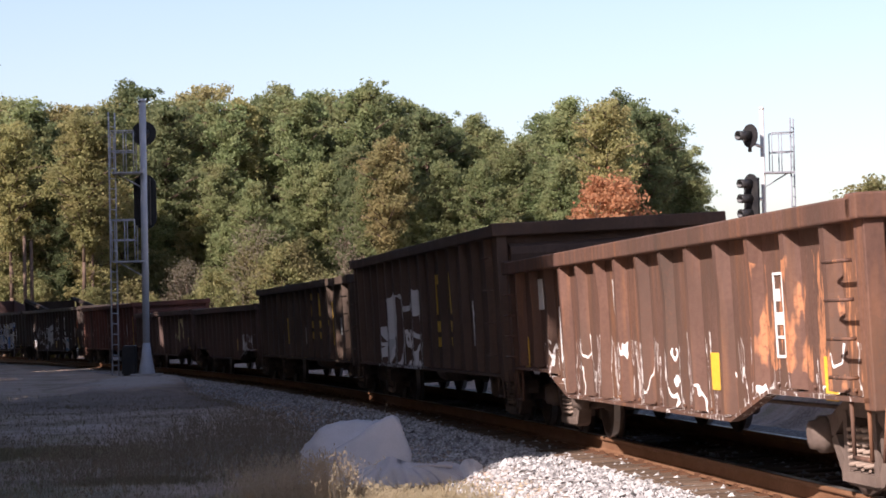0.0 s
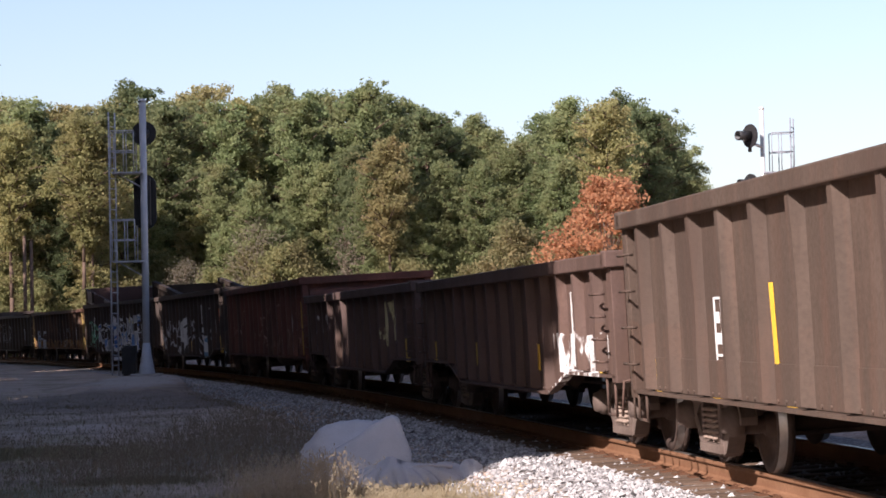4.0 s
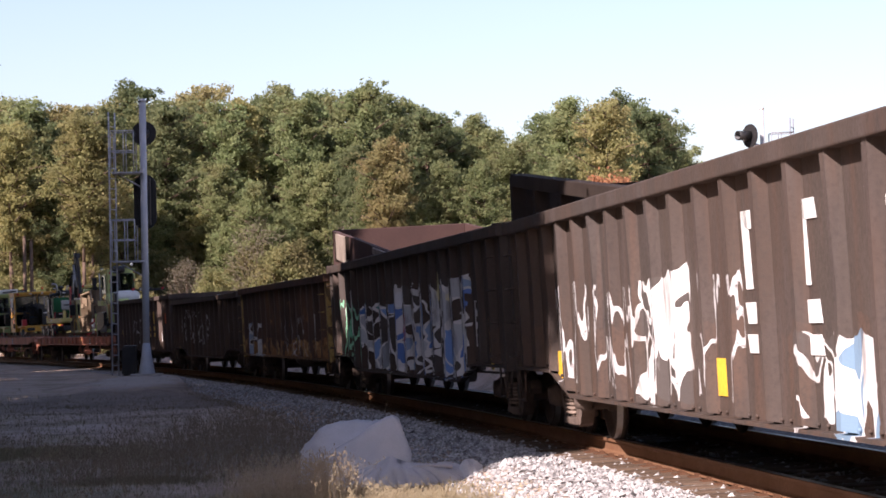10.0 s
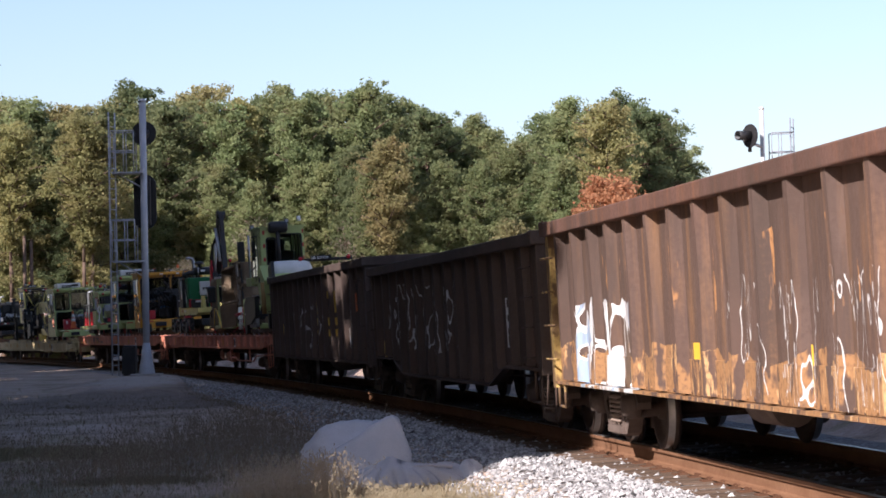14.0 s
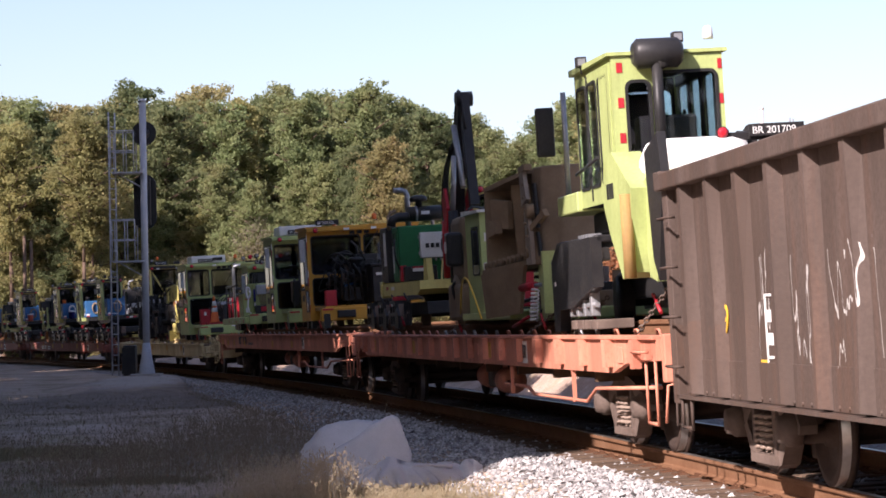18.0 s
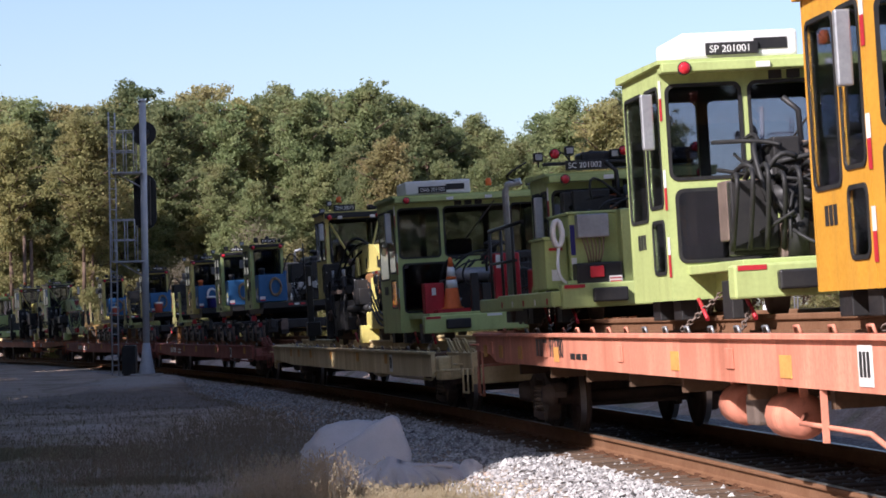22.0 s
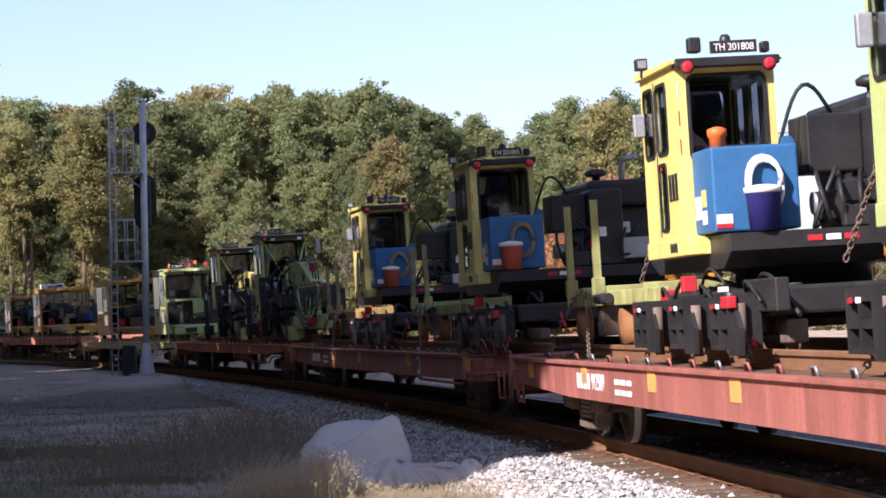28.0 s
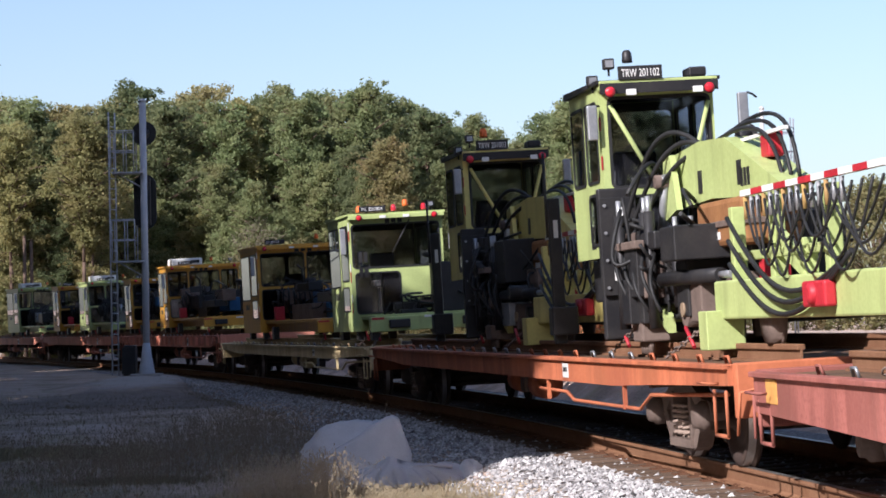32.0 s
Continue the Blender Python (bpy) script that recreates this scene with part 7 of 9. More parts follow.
    for k in range(15):
        x = 4.5 + 0.2 * k
        hose(th, (x, 0.9, 2.32), (x + 0.8 + 0.05 * k, 0.9, 2.3), (0.1, 0.04 + 0.02 * (k % 3), -0.38 - 0.09 * (k % 4)), 0.012, n=14)
        nrod(th, "hose_fitting", "steel" if k % 3 else "old_yellow", (x, 0.9, 2.16), (x, 0.9, 2.35), 0.02, 8)
    for k in range(3):
        hose(th, (3.9, 0.92, 2.2 - 0.2 * k), (7.5, 0.92, 1.8), (0, 0.03, -0.45), 0.022, n=16)
    part("winch", lathe(B(), [(0.05, -0.1), (0.085, -0.08), (0.085, 0.05), (0.05, 0.07)], "y", (6.7, -0.95, R + 0.40), 14), M["red"], th)
    nb(th, "winch_housing", "red", 6.4, 7.0, 0.9, 1.0, R + 0.3, R + 0.5, 0.02)
    chain(th, (3.2, 0.95, R + 0.2), (2.5, 1.22, deck + 0.02)), chain(th, (0.4, 1.0, R + 0.2), (-0.2, 1.22, deck + 0.02))
    return th


# --- loads in the gondola cars
def crate_load(u0, u1, label, framed):
    L = u1 - u0
    th = rider("steel_bin" if not framed else "steel_rack", label, "cargo", (u0 + u1) / 2, half=2.0)
    h = L / 2
    if framed:
        for x in np.linspace(-h, h, 7):
            nb(th, "post", "dark_rust", x - 0.08, x + 0.08, 1.12, 1.3, 1.76, 3.06, 0.01), nb(th, "post", "dark_rust", x - 0.08, x + 0.08, -1.3, -1.12, 1.76, 3.06, 0.01)
        for n in (-1.3, 1.12):
            nb(th, "top_beam", "dark_rust", -h, h, n, n + 0.18, 2.94, 3.10, 0.01)
            nb(th, "rail_beam", "dark_rust", -h, h, n, n + 0.16, 2.30, 2.42, 0.01)
        for x in np.linspace(-h + 0.6, h - 0.6, 6):
            nb(th, "brace", "dark_rust", x - 0.25, x + 0.1, 1.0, 1.1, 2.42, 2.82, 0.01)
        nb(th, "end_panel", "dark_rust", -h, -h + 0.05, -1.15, 1.15, 2.32, 2.92)
    else:
        for n in (-1.4, 1.32):
            nb(th, "side_panel", "bin_red", -h, h, n, n + 0.08, 1.85, 3.04, 0.01)
        for x in (-h, h - 0.08):
            nb(th, "end_panel", "bin_red", x, x + 0.08, -1.32, 1.32, 1.85, 3.04, 0.01)
        for k in range(4):
            for off, low in ((0.9, 2.5), (6.2, 2.9)):
                nb(th, "plank", "wood", -h + off + k * 0.42, -h + off + 0.40 + k * 0.42, 1.40, 1.45, low, 3.02, 0.012)
        for x, low in ((-h + 0.85, 2.45), (-h + 2.6, 2.6)):
            nb(th, "batten", "dark_rust", x, x + 0.05, 1.40, 1.47, low, 3.04)
    for c in th.children:
        c.data.transform(Matrix.Translation((0, 0, -0.3)) @ Matrix.Rotation(math.atan(0.85 / L), 4, "Y") if framed else Matrix.Translation((0, 0, -0.27)) @ Matrix.Rotation(math.atan(1.15 / L), 4, "Y"))


M["bin_red"] = surface("rusty red plate", (0.095, 0.055, 0.048), (0.07, 0.042, 0.038), 0.8, 0, 0.9, streak=(0.08, 0.045, 0.04))
crate_load(70.3, 80.3, "open rusty steel frame standing in a gondola car", True)
crate_load(51.0, 64.0, "rust-red steel bin with grey plank panels in a gondola car", False)

# --- first orange flat car
D = 1.20
th = rider("brush_cutter", "lime green boom machine with tall cab and white tank", "track machine", -2.2, half=2.0)
cab_shell(th, "lime", -1.9, 0.1, 0.12, 1.25, 2.55, 3.98, 0.03)
for a, b in ((-1.8, -1.3), (-1.2, -0.75), (-0.62, -0.15)):
    pane(th, "n", 1.25, a, b, 2.75, 3.8, "sky_glass")
pane(th, "x", 0.1, 0.2, 0.8, 2.9, 3.78, "sky_glass"), pane(th, "x", 0.1, 0.88, 1.1, 2.7, 3.7)
for zz in (3.1, 3.45, 3.8):
    nb(th, "reflector", "red", 0.1, 0.106, 1.14, 1.2, zz, zz + 0.1), nb(th, "reflector", "red", 0.1, 0.106, 0.13, 0.17, zz, zz + 0.1)
nb(th, "side_door", "lime", -0.55, 0.0, 1.25, 1.262, 2.6, 3.9, 0.01), nb(th, "door_seal", "black", -1.25, -1.2, 1.25, 1.26, 2.6, 3.9)
nrod(th, "intake_pipe", "black", (0.25, 0.82, 2.95), (0.25, 0.82, 3.9), 0.055, 12)
nrod(th, "intake_elbow", "black", (0.25, 0.82, 3.85), (0.2, 0.6, 3.95), 0.07, 12), nb(th, "filter_bracket", "steel", 0.2, 0.3, 0.74, 0.9, 2.9, 2.98, 0.01)
part("intake_head", lathe(B(), [(0.1, -0.25), (0.15, -0.2), (0.15, 0.2), (0.1, 0.25)], "y", (0.2, -0.8, 3.97), 16), M["black"], th)
part("water_tank", lathe(B(), [(0.08, -0.55), (0.22, -0.48), (0.26, -0.35), (0.26, 0.35), (0.22, 0.48), (0.08, 0.55)], "y", (0.75, -0.6, 2.82), 24), M["white"], th)
id_sign(th, "BR 201709", 0.9, -0.45, 0.1, 3.05, 3.17)
lamp(th, 0.85, 0.35, 3.1), lamp(th, 0.85, -0.9, 3.1)
nb(th, "light_bar", "black", 0.75, 0.85, -1.0, 0.4, 3.02, 3.1, 0.01)
work_light(th, 0.05, 0.55, 4.08), beacon(th, -0.1, 0.2, 4.12, "white")
work_light(th, -1.2, 1.3, 4.0)
bm = B()
prism(bm, [(-0.1, 2.9), (0.3, 3.0), (1.15, 2.6), (1.0, 1.8), (0.55, 1.75), (0.05, 2.2), (-0.2, 2.5)], "y", -1.35, -1.05)
part("boom_arm", bm, M["lime"], th)
bm = B()
prism(bm, [(0.9, 2.6), (1.3, 2.75), (1.7, 2.3), (1.4, 1.7), (1.1, 1.75)], "y", -1.2, -0.6)
part("boom_arm", bm, M["lime"], th)
bars(th, "n", 1.35, 0.0, 0.35, 2.55, 2.7, 3)
nrod(th, "boom_cylinder", "old_yellow", (1.05, 1.38, 1.75), (1.05, 1.38, 2.55), 0.06)
bm = B()
prism(bm, [(-3.4, 1.24), (-3.05, 1.24), (-2.95, 1.48), (-2.2, 1.5), (-1.5, 1.62), (-1.0, 1.7), (-1.0, 2.22), (-2.95, 2.22), (-3.4, 2.02)], "y", -1.36, -1.24)
part("fender", bm, M["black"], th)
nb(th, "fender_top", "black", -3.2, -1.0, 0.3, 1.3, 2.16, 2.24, 0.02)
nb(th, "label_plate", "white", -3.25, -3.15, 1.361, 1.367, 1.75, 1.8)
for k in range(4):
    nb(th, "grille_bar", "steel", -1.75 + k * 0.16, -1.66 + k * 0.16, 1.2, 1.34, 2.225, 2.26)
for k, x in enumerate((-2.7, -2.3, -1.9, -1.5)):
    nb(th, "track_link", "truck", x, x + 0.3, 0.9, 1.3, 1.26, 1.36, 0.01), nb(th, "bracket", "steel", x + 0.05, x + 0.15, 1.22, 1.32, 1.4, 1.62 + 0.05 * (k % 2), 0.01)
nrod(th, "tie_rod", "steel", (-2.7, 1.28, 1.5), (-1.2, 1.28, 1.52), 0.03)
nb(th, "counterweight", "black", -2.6, 0.4, -1.2, 1.0, 2.28, 2.52, 0.04)
nb(th, "platform", "lime", -3.1, -1.9, 0.6, 1.3, 2.52, 2.74, 0.02)
nrod(th, "rail_post", "steel", (-2.9, 1.2, 2.7), (-2.9, 1.2, 3.9), 0.03, 8)
nrod(th, "hand_rail", "black", (-1.6, 1.34, 2.9), (-0.4, 1.34, 3.0), 0.018, 8)
lamp(th, -1.88, 1.15, 2.63)
nb(th, "mirror", "black", -3.1, -3.0, 1.3, 1.5, 3.2, 3.75, 0.02)
bm = B()
prism(bm, [(1.6, 2.9), (2.2, 3.05), (2.3, 2.6), (1.95, 1.7), (1.75, 1.9)], "y", -1.3, -1.22)
part("mud_flap", bm, M["black"], th)
clutter(th, -2.8, 1.2, -0.9, 0.9, 1.25, 2.2, 5, 12, 6)
rail_wheels(th, (-2.4, 0.6), D + 0.02, r=0.3, mat="black")
nb(th, "chassis", "black", -3.0, 1.5, -0.7, 0.7, 1.55, 1.85, 0.03)
chain(th, (1.2, 1.0, 1.7), (0.6, 1.25, D + 0.02)), chain(th, (-2.0, 1.0, 1.6), (-2.8, 1.25, D + 0.02))

th = rider("bucket_attachment", "dusty tan hollow cutting head raised on a lime carrier", "attachment", -8.2)
A0, B0 = (-1.4, 1.45), (0.0, 1.12)
slab(th, "left_plate", "tan", [(A0[0], A0[1], 2.0), (A0[0] + 0.08, A0[1], 3.06), (-1.35, 0.8, 3.06), (-1.5, 0.8, 2.0)], 0.05)
slab(th, "top_plate", "tan", [(A0[0] + 0.05, A0[1], 3.08), (B0[0], B0[1], 3.22), (0.0, 0.72, 3.22), (-1.4, 0.8, 3.08)], 0.06)
slab(th, "back_plate", "tan", [(-1.5, 0.8, 2.0), (-1.35, 0.8, 3.06), (0.0, 0.72, 3.2), (0.0, 0.72, 2.0)], 0.05)
slab(th, "ledge", "tan", [(-1.55, 1.5, 2.02), (0.05, 1.16, 2.10), (0.05, 0.7, 2.12), (-1.55, 0.8, 2.06)], 0.06)
slab(th, "skirt", "tan", [(-1.6, 1.45, 1.42), (-1.55, 1.5, 2.0), (-0.1, 1.18, 2.06), (-0.5, 1.2, 1.46)], 0.05)
slab(th, "inner_rib", "tan", [(-0.75, 1.15, 2.1), (-0.72, 1.2, 3.1), (-0.72, 0.78, 3.1), (-0.75, 0.78, 2.1)], 0.05)
slab(th, "inner_arm", "tan", [(-1.2, 1.36, 2.6), (-1.15, 1.38, 2.95), (-0.85, 1.2, 2.9), (-0.9, 1.2, 2.55)], 0.08)
slab(th, "hook", "tan", [(-1.2, 1.42, 2.45), (-1.2, 1.42, 2.65), (-0.98, 1.35, 2.68), (-0.95, 1.35, 2.5)], 0.1)
for k in range(10):
    f = k / 9.0
    nrod(th, "tooth", "tan", (-1.45 + 1.25 * f, 1.46 - 0.3 * f, 2.06 + 0.07 * f), (-1.45 + 1.4 * f, 1.46 - 0.3 * f, 2.14 + 0.07 * f), 0.026, 6)
bm = B()
prism(bm, [(-0.12, -1.12), (0.12, -1.15), (0.45, -1.08), (0.62, -0.84), (0.62, -0.3), (0.5, -0.2), (-0.1, -0.3)], "z", 2.05, 3.26)
for v in bm.verts:
    if v.co.z > 3:
        v.co.x -= 0.16 if v.co.x > 0.4 else 0.04
        v.co.y += 0.1 if v.co.y < -0.5 else -0.12
    elif v.co.x > 0.3:
        v.co.x -= 0.08
bmesh.ops.bevel(bm, geom=bm.edges[:], offset=0.025, segments=2, affect="EDGES", profile=0.5)
part("body", bm, M["tan"], th)
slab(th, "wear_plate", "scraped", [(-0.06, 1.17, 2.78), (-0.12, 1.17, 3.2), (0.2, 1.18, 3.22), (0.3, 1.17, 2.86)], 0.05, "pale scraped steel plate")
slab(th, "wear_plate", "scraped", [(0.02, 1.16, 2.06), (0.02, 1.16, 2.74), (0.2, 1.16, 2.8), (0.26, 1.14, 2.4), (0.26, 1.14, 2.06)], 0.05, "pale scraped steel plate")
for x, z0, z1 in ((0.36, 2.5, 3.05), (0.42, 2.15, 2.45)):
    slab(th, "slot", "black", [(x, 1.09, z0), (x - 0.04, 1.1, z1), (x + 0.02, 1.085, z1), (x + 0.06, 1.07, z0)], 0.03)
slab(th, "rib", "tan", [(0.15, 1.15, 2.42), (0.16, 1.15, 2.5), (0.56, 1.02, 2.72), (0.58, 1.0, 2.64)], 0.07), slab(th, "rib", "tan", [(-0.1, 1.16, 3.2), (-0.1, 1.16, 3.27), (0.35, 1.16, 3.29), (0.35, 1.16, 3.22)], 0.1)
nrod(th, "pivot_pin", "tan", (0.25, 1.2, 2.72), (0.25, 1.05, 2.72), 0.09, 14), nrod(th, "pivot_pin", "tan", (0.1, 1.2, 2.2), (0.1, 1.05, 2.2), 0.06, 12)
for k in range(6):
    nrod(th, "bolt", "tan", (0.1 + 0.06 * (k % 2), 1.21, 2.25 + 0.16 * k), (0.1 + 0.06 * (k % 2), 1.14, 2.25 + 0.16 * k), 0.02, 6)
nrod(th, "cylinder", "red", (-0.35, 1.2, 1.78), (0.35, 1.15, 1.80), 0.05), nrod(th, "piston_rod", "steel", (0.35, 1.15, 1.8), (0.7, 1.1, 1.8), 0.025)
nb(th, "carrier", "lime", -1.9, 2.0, -0.8, 0.95, 1.36, 1.5, 0.02)
bm = B()
prism(bm, [(0.1, 1.5), (0.3, 1.55), (0.62, 2.05), (0.05, 2.05)], "y", -1.05, -0.96)
part("support_arm", bm, M["lime"], th)
bm = B()
prism(bm, [(0.75, 1.45), (0.9, 1.45), (0.95, 2.2), (0.85, 2.2)], "y", -1.15, -1.0)
part("support_arm", bm, M["lime"], th)
part("coil_spring", tube(B(), [(0.35 + 0.004 * k, -1.2 + 0.05 * math.cos(k * 0.9), 1.36 + 0.0065 * k + 0.05 * math.sin(k * 0.9) * 0.3) for k in range(60)], 0.014), M["white"], th)
clutter(th, -1.6, 2.0, 0.2, 1.1, 1.33, 2.0, 9, 14, 14, ("black", "truck", "truck", "black", "tan"))
nrod(th, "lever", "red", (-0.9, 1.25, 1.3), (0.3, 1.25, 1.42), 0.02)
rail_wheels(th, (-1.0, 1.6), D + 0.12, r=0.18, mat="truck")
chain(th, (0.8, 1.0, 1.45), (0.2, 1.25, D + 0.02))

th = rider("small_cab_machine", "lime green track machine with a small cab and a tan drum", "track machine", -12.2)
cab_shell(th, "lime", -1.3, 0.0, -0.4, 1.1, 1.5, 2.92, 0.1, "white")
pane(th, "x", 0.0, -0.3, 0.85, 2.05, 2.55), pane(th, "n", 1.1, -0.75, -0.2, 2.05, 2.7)
nb(th, "sign_board", "black", 0.01, 0.05, -0.1, 0.8, 2.66, 2.84, 0.005)
bars(th, "x", 0.05, 0.0, 0.7, 2.70, 2.80, 7, "white")
lamp(th, 0.1, 0.9, 3.02), nb(th, "light_bar", "orange", 0.0, 0.08, -0.3, 0.3, 2.97, 3.06, 0.02), work_light(th, 0.0, 0.5, 3.1), work_light(th, 0.0, -0.4, 3.05)
nb(th, "cabinet", "red", 0.05, 0.45, 0.45, 1.0, 1.55, 2.15, 0.02), nb(th, "label_plate", "white", 0.45, 0.456, 0.6, 0.75, 1.65, 2.05), nb(th, "label_plate", "white", 0.02, 0.026, 0.85, 1.08, 1.95, 2.2)
nb(th, "floor_plate", "lime", -1.4, 2.6, -0.7, 1.2, 1.40, 1.5, 0.01), nb(th, "tag", "white", 0.01, 0.016, 0.9, 1.05, 2.5, 2.62)
for k in range(4):
    hose(th, (-0.2, 0.9 - 0.2 * k, 2.9), (-2.2, 1.0 - 0.2 * k, 2.0), (-0.3, 0.1, 0.5), 0.018)
hose(th, (-1.6, 1.2, 1.5), (0.9, 1.3, 1.42), (0, 0.05, 0.55), 0.014, "yellow_mark", "air_line", 14)
nb(th, "side_cover", "tan", -2.5, -1.5, 0.6, 1.15, 1.95, 2.95, 0.12), nb(th, "air_filter", "black", -1.75, -1.45, 1.12, 1.36, 2.2, 2.7, 0.05), part("round_badge", lathe(B(), [(0.09, 0), (0.09, -0.01)], "y", (-1.6, -1.362, 2.48), 14), M["white"], th)
part("drum", lathe(B(), [(0.2, -0.5), (0.34, -0.45), (0.34, 0.45), (0.2, 0.5)], "y", (-2.2, -0.7, 1.75), 20), M["tan"], th)
nb(th, "drum_housing", "tan", -2.7, -1.5, 0.2, 1.2, 1.4, 1.95, 0.06)
nb(th, "frame", "lime", -2.9, 2.0, -0.8, 0.95, 1.38, 1.52, 0.02)
clutter(th, -2.9, -1.5, 0.3, 1.2, 1.35, 2.0, 13, 5, 7, ("tan", "tan", "black"))
rail_wheels(th, (-2.3, 0.4), D + 0.12, r=0.18, mat="tan")
chain(th, (-2.0, 1.0, 1.4), (-2.6, 1.25, D + 0.02))

th = rider("rail_crane", "yellow rail crane with a green engine and black folding boom", "crane", -22.15)
bm = B()
prism(bm, [(-1.7, 1.96), (-1.5, 1.9), (2.6, 1.86), (3.0, 1.95), (3.0, 2.1), (-1.7, 2.12)], "y", -1.0, 1.2)
part("slewing_deck", bm, M["yellow"], th)
nb(th, "deck_corner", "yellow", -1.72, -1.45, 0.75, 1.02, 1.86, 2.17, 0.015)
nb(th, "reflector", "red", -1.0, -0.75, 1.001, 1.007, 2.0, 2.06), nb(th, "reflector", "white", -0.4, 0.0, 1.001, 1.007, 1.99, 2.05)
nb(th, "radiator", "black", -1.65, -0.80, 0.1, 0.98, 2.14, 3.16, 0.03)
for k in range(7):
    nb(th, "radiator_slat", "black", -1.6, -1.28, 0.98, 0.995, 2.25 + k * 0.12, 2.31 + k * 0.12)
nb(th, "label_plate", "white", -1.2, -0.92, 0.981, 0.987, 2.45, 3.06), nb(th, "engine_hood", "green", -0.78, 0.0, 0.05, 0.88, 2.14, 3.14, 0.03)
nb(th, "hood_door", "green", -0.68, -0.1, 0.88, 0.895, 2.2, 3.05, 0.008), nb(th, "label_plate", "white", -0.62, -0.5, 0.896, 0.901, 2.3, 2.8), nb(th, "fan_grille", "black", -0.66, -0.4, 0.896, 0.903, 2.85, 3.02, 0.005)
nb(th, "control_box", "white", 0.0, 0.13, 0.07, 0.50, 2.54, 3.0, 0.015), bars(th, "x", 0.131, 0.14, 0.42, 2.72, 2.80, 3)
for zz in (2.6, 2.9):
    nb(th, "hinge", "steel", 0.05, 0.12, 0.50, 0.53, zz, zz + 0.06)
for k in range(4):
    nrod(th, "cable_gland", "steel", (0.07, 0.13 + k * 0.09, 2.48), (0.07, 0.13 + k * 0.09, 2.55), 0.02, 6)
nb(th, "battery_box", "black", 0.0, 0.35, 0.25, 0.85, 2.13, 2.40, 0.02), nb(th, "label_plate", "white", 0.351, 0.357, 0.35, 0.7, 2.30, 2.39), nb(th, "label_plate", "red", 0.351, 0.358, 0.35, 0.7, 2.36, 2.39)
nb(th, "fuel_can", "red", 0.05, 0.2, 0.78, 0.90, 2.13, 2.42, 0.02), lamp(th, -1.44, 0.86, 1.98)
hose(th, (0.02, 0.95, 2.9), (0.02, 0.8, 2.2), (0.2, 0.1, 0.0), 0.02)
for k in range(5):
    hose(th, (0.1, 0.1 - 0.05 * k, 2.5), (1.6, 0.25 - 0.1 * k, 2.2), (0.1, 0.1, -0.25), 0.016, "yellow", "cable", 12)
part("air_duct", tube(B(), [(-0.3, -0.95, 3.15), (-0.3, -0.92, 3.27), (-0.3, -0.8, 3.31), (-0.3, -0.45, 3.31), (-0.3, -0.1, 3.32)], 0.085, 12), M["black"], th)
part("air_cleaner", rod(B(), (-0.3, -0.62, 3.36), (-0.3, -0.02, 3.36), 0.135, 16), M["black"], th)
part("clamp_ring", rod(B(), (-0.3, -0.50, 3.36), (-0.3, -0.46, 3.36), 0.142, 16), M["steel"], th), nb(th, "label_plate", "white", -0.17, -0.162, 0.25, 0.4, 3.34, 3.4)
part("air_intake", lathe(B(), [(0.06, 0), (0.06, 0.10), (0.16, 0.11), (0.17, 0.15), (0.13, 0.2), (0.05, 0.22)], "z", (-0.3, -0.42, 3.48), 16), M["black"], th)
part("exhaust_stack", tube(B(), [(-0.8, -0.55, 3.1), (-0.8, -0.55, 3.72), (-0.8, -0.58, 3.8), (-0.8, -0.66, 3.83), (-0.8, -0.8, 3.83)], 0.05, 10), M["steel"], th)
part("breather_pipe", tube(B(), [(-0.6, -0.95, 3.1), (-0.6, -0.95, 3.34), (-0.6, -0.9, 3.42), (-0.6, -0.8, 3.43)], 0.035, 8), M["tan"], th)
# cab behind the boom
cab_shell(th, "yellow", 1.0, 2.5, -1.2, -0.08, 2.12, 3.62, 0.1)
pane(th, "x", 2.5, -1.1, -0.2, 2.5, 3.5, "sky_glass"), pane(th, "n", -0.08, 1.2, 2.3, 2.4, 3.5, "sky_glass")
nb(th, "cab_guard", "black", 2.5, 2.56, -1.15, -0.1, 2.15, 2.45, 0.02), lamp(th, 2.6, -0.2, 3.6)
before = set(th.children)
# boom
for n in (0.02, 0.36):
    bm = B()
    prism(bm, [(1.5, 2.1), (2.3, 2.1), (2.2, 3.2), (1.95, 3.55), (1.7, 3.5), (1.6, 3.0)], "y", -n - 0.05, -n)
    part("boom_bracket", bm, M["black"], th)
bm = B()
prism(bm, [(1.78, 3.3), (1.98, 3.2), (2.55, 4.15), (3.16, 5.22), (3.04, 5.32), (2.35, 4.5), (1.88, 3.62)], "y", -0.30, -0.12)
part("boom", bm, M["black"], th)
bm = B()
prism(bm, [(3.02, 5.3), (3.22, 5.34), (3.62, 3.4), (3.44, 3.34)], "y", -0.28, -0.13)
part("jib", bm, M["black"], th)
part("boom_head", rod(B(), (3.1, -0.34, 5.24), (3.1, -0.06, 5.24), 0.13, 12), M["black"], th)
for n in (0.1, 0.5):
    slab(th, "link_plate", "red", [(2.35, n, 3.0), (2.25, n, 3.55), (2.5, n, 3.75), (2.68, n, 3.4), (2.55, n, 3.0)], 0.05)
nrod(th, "boom_cylinder", "black", (2.55, 0.42, 2.1), (2.65, 0.42, 3.35), 0.085, 14), nrod(th, "piston_rod", "steel", (2.65, 0.42, 3.3), (2.75, 0.36, 4.3), 0.045)
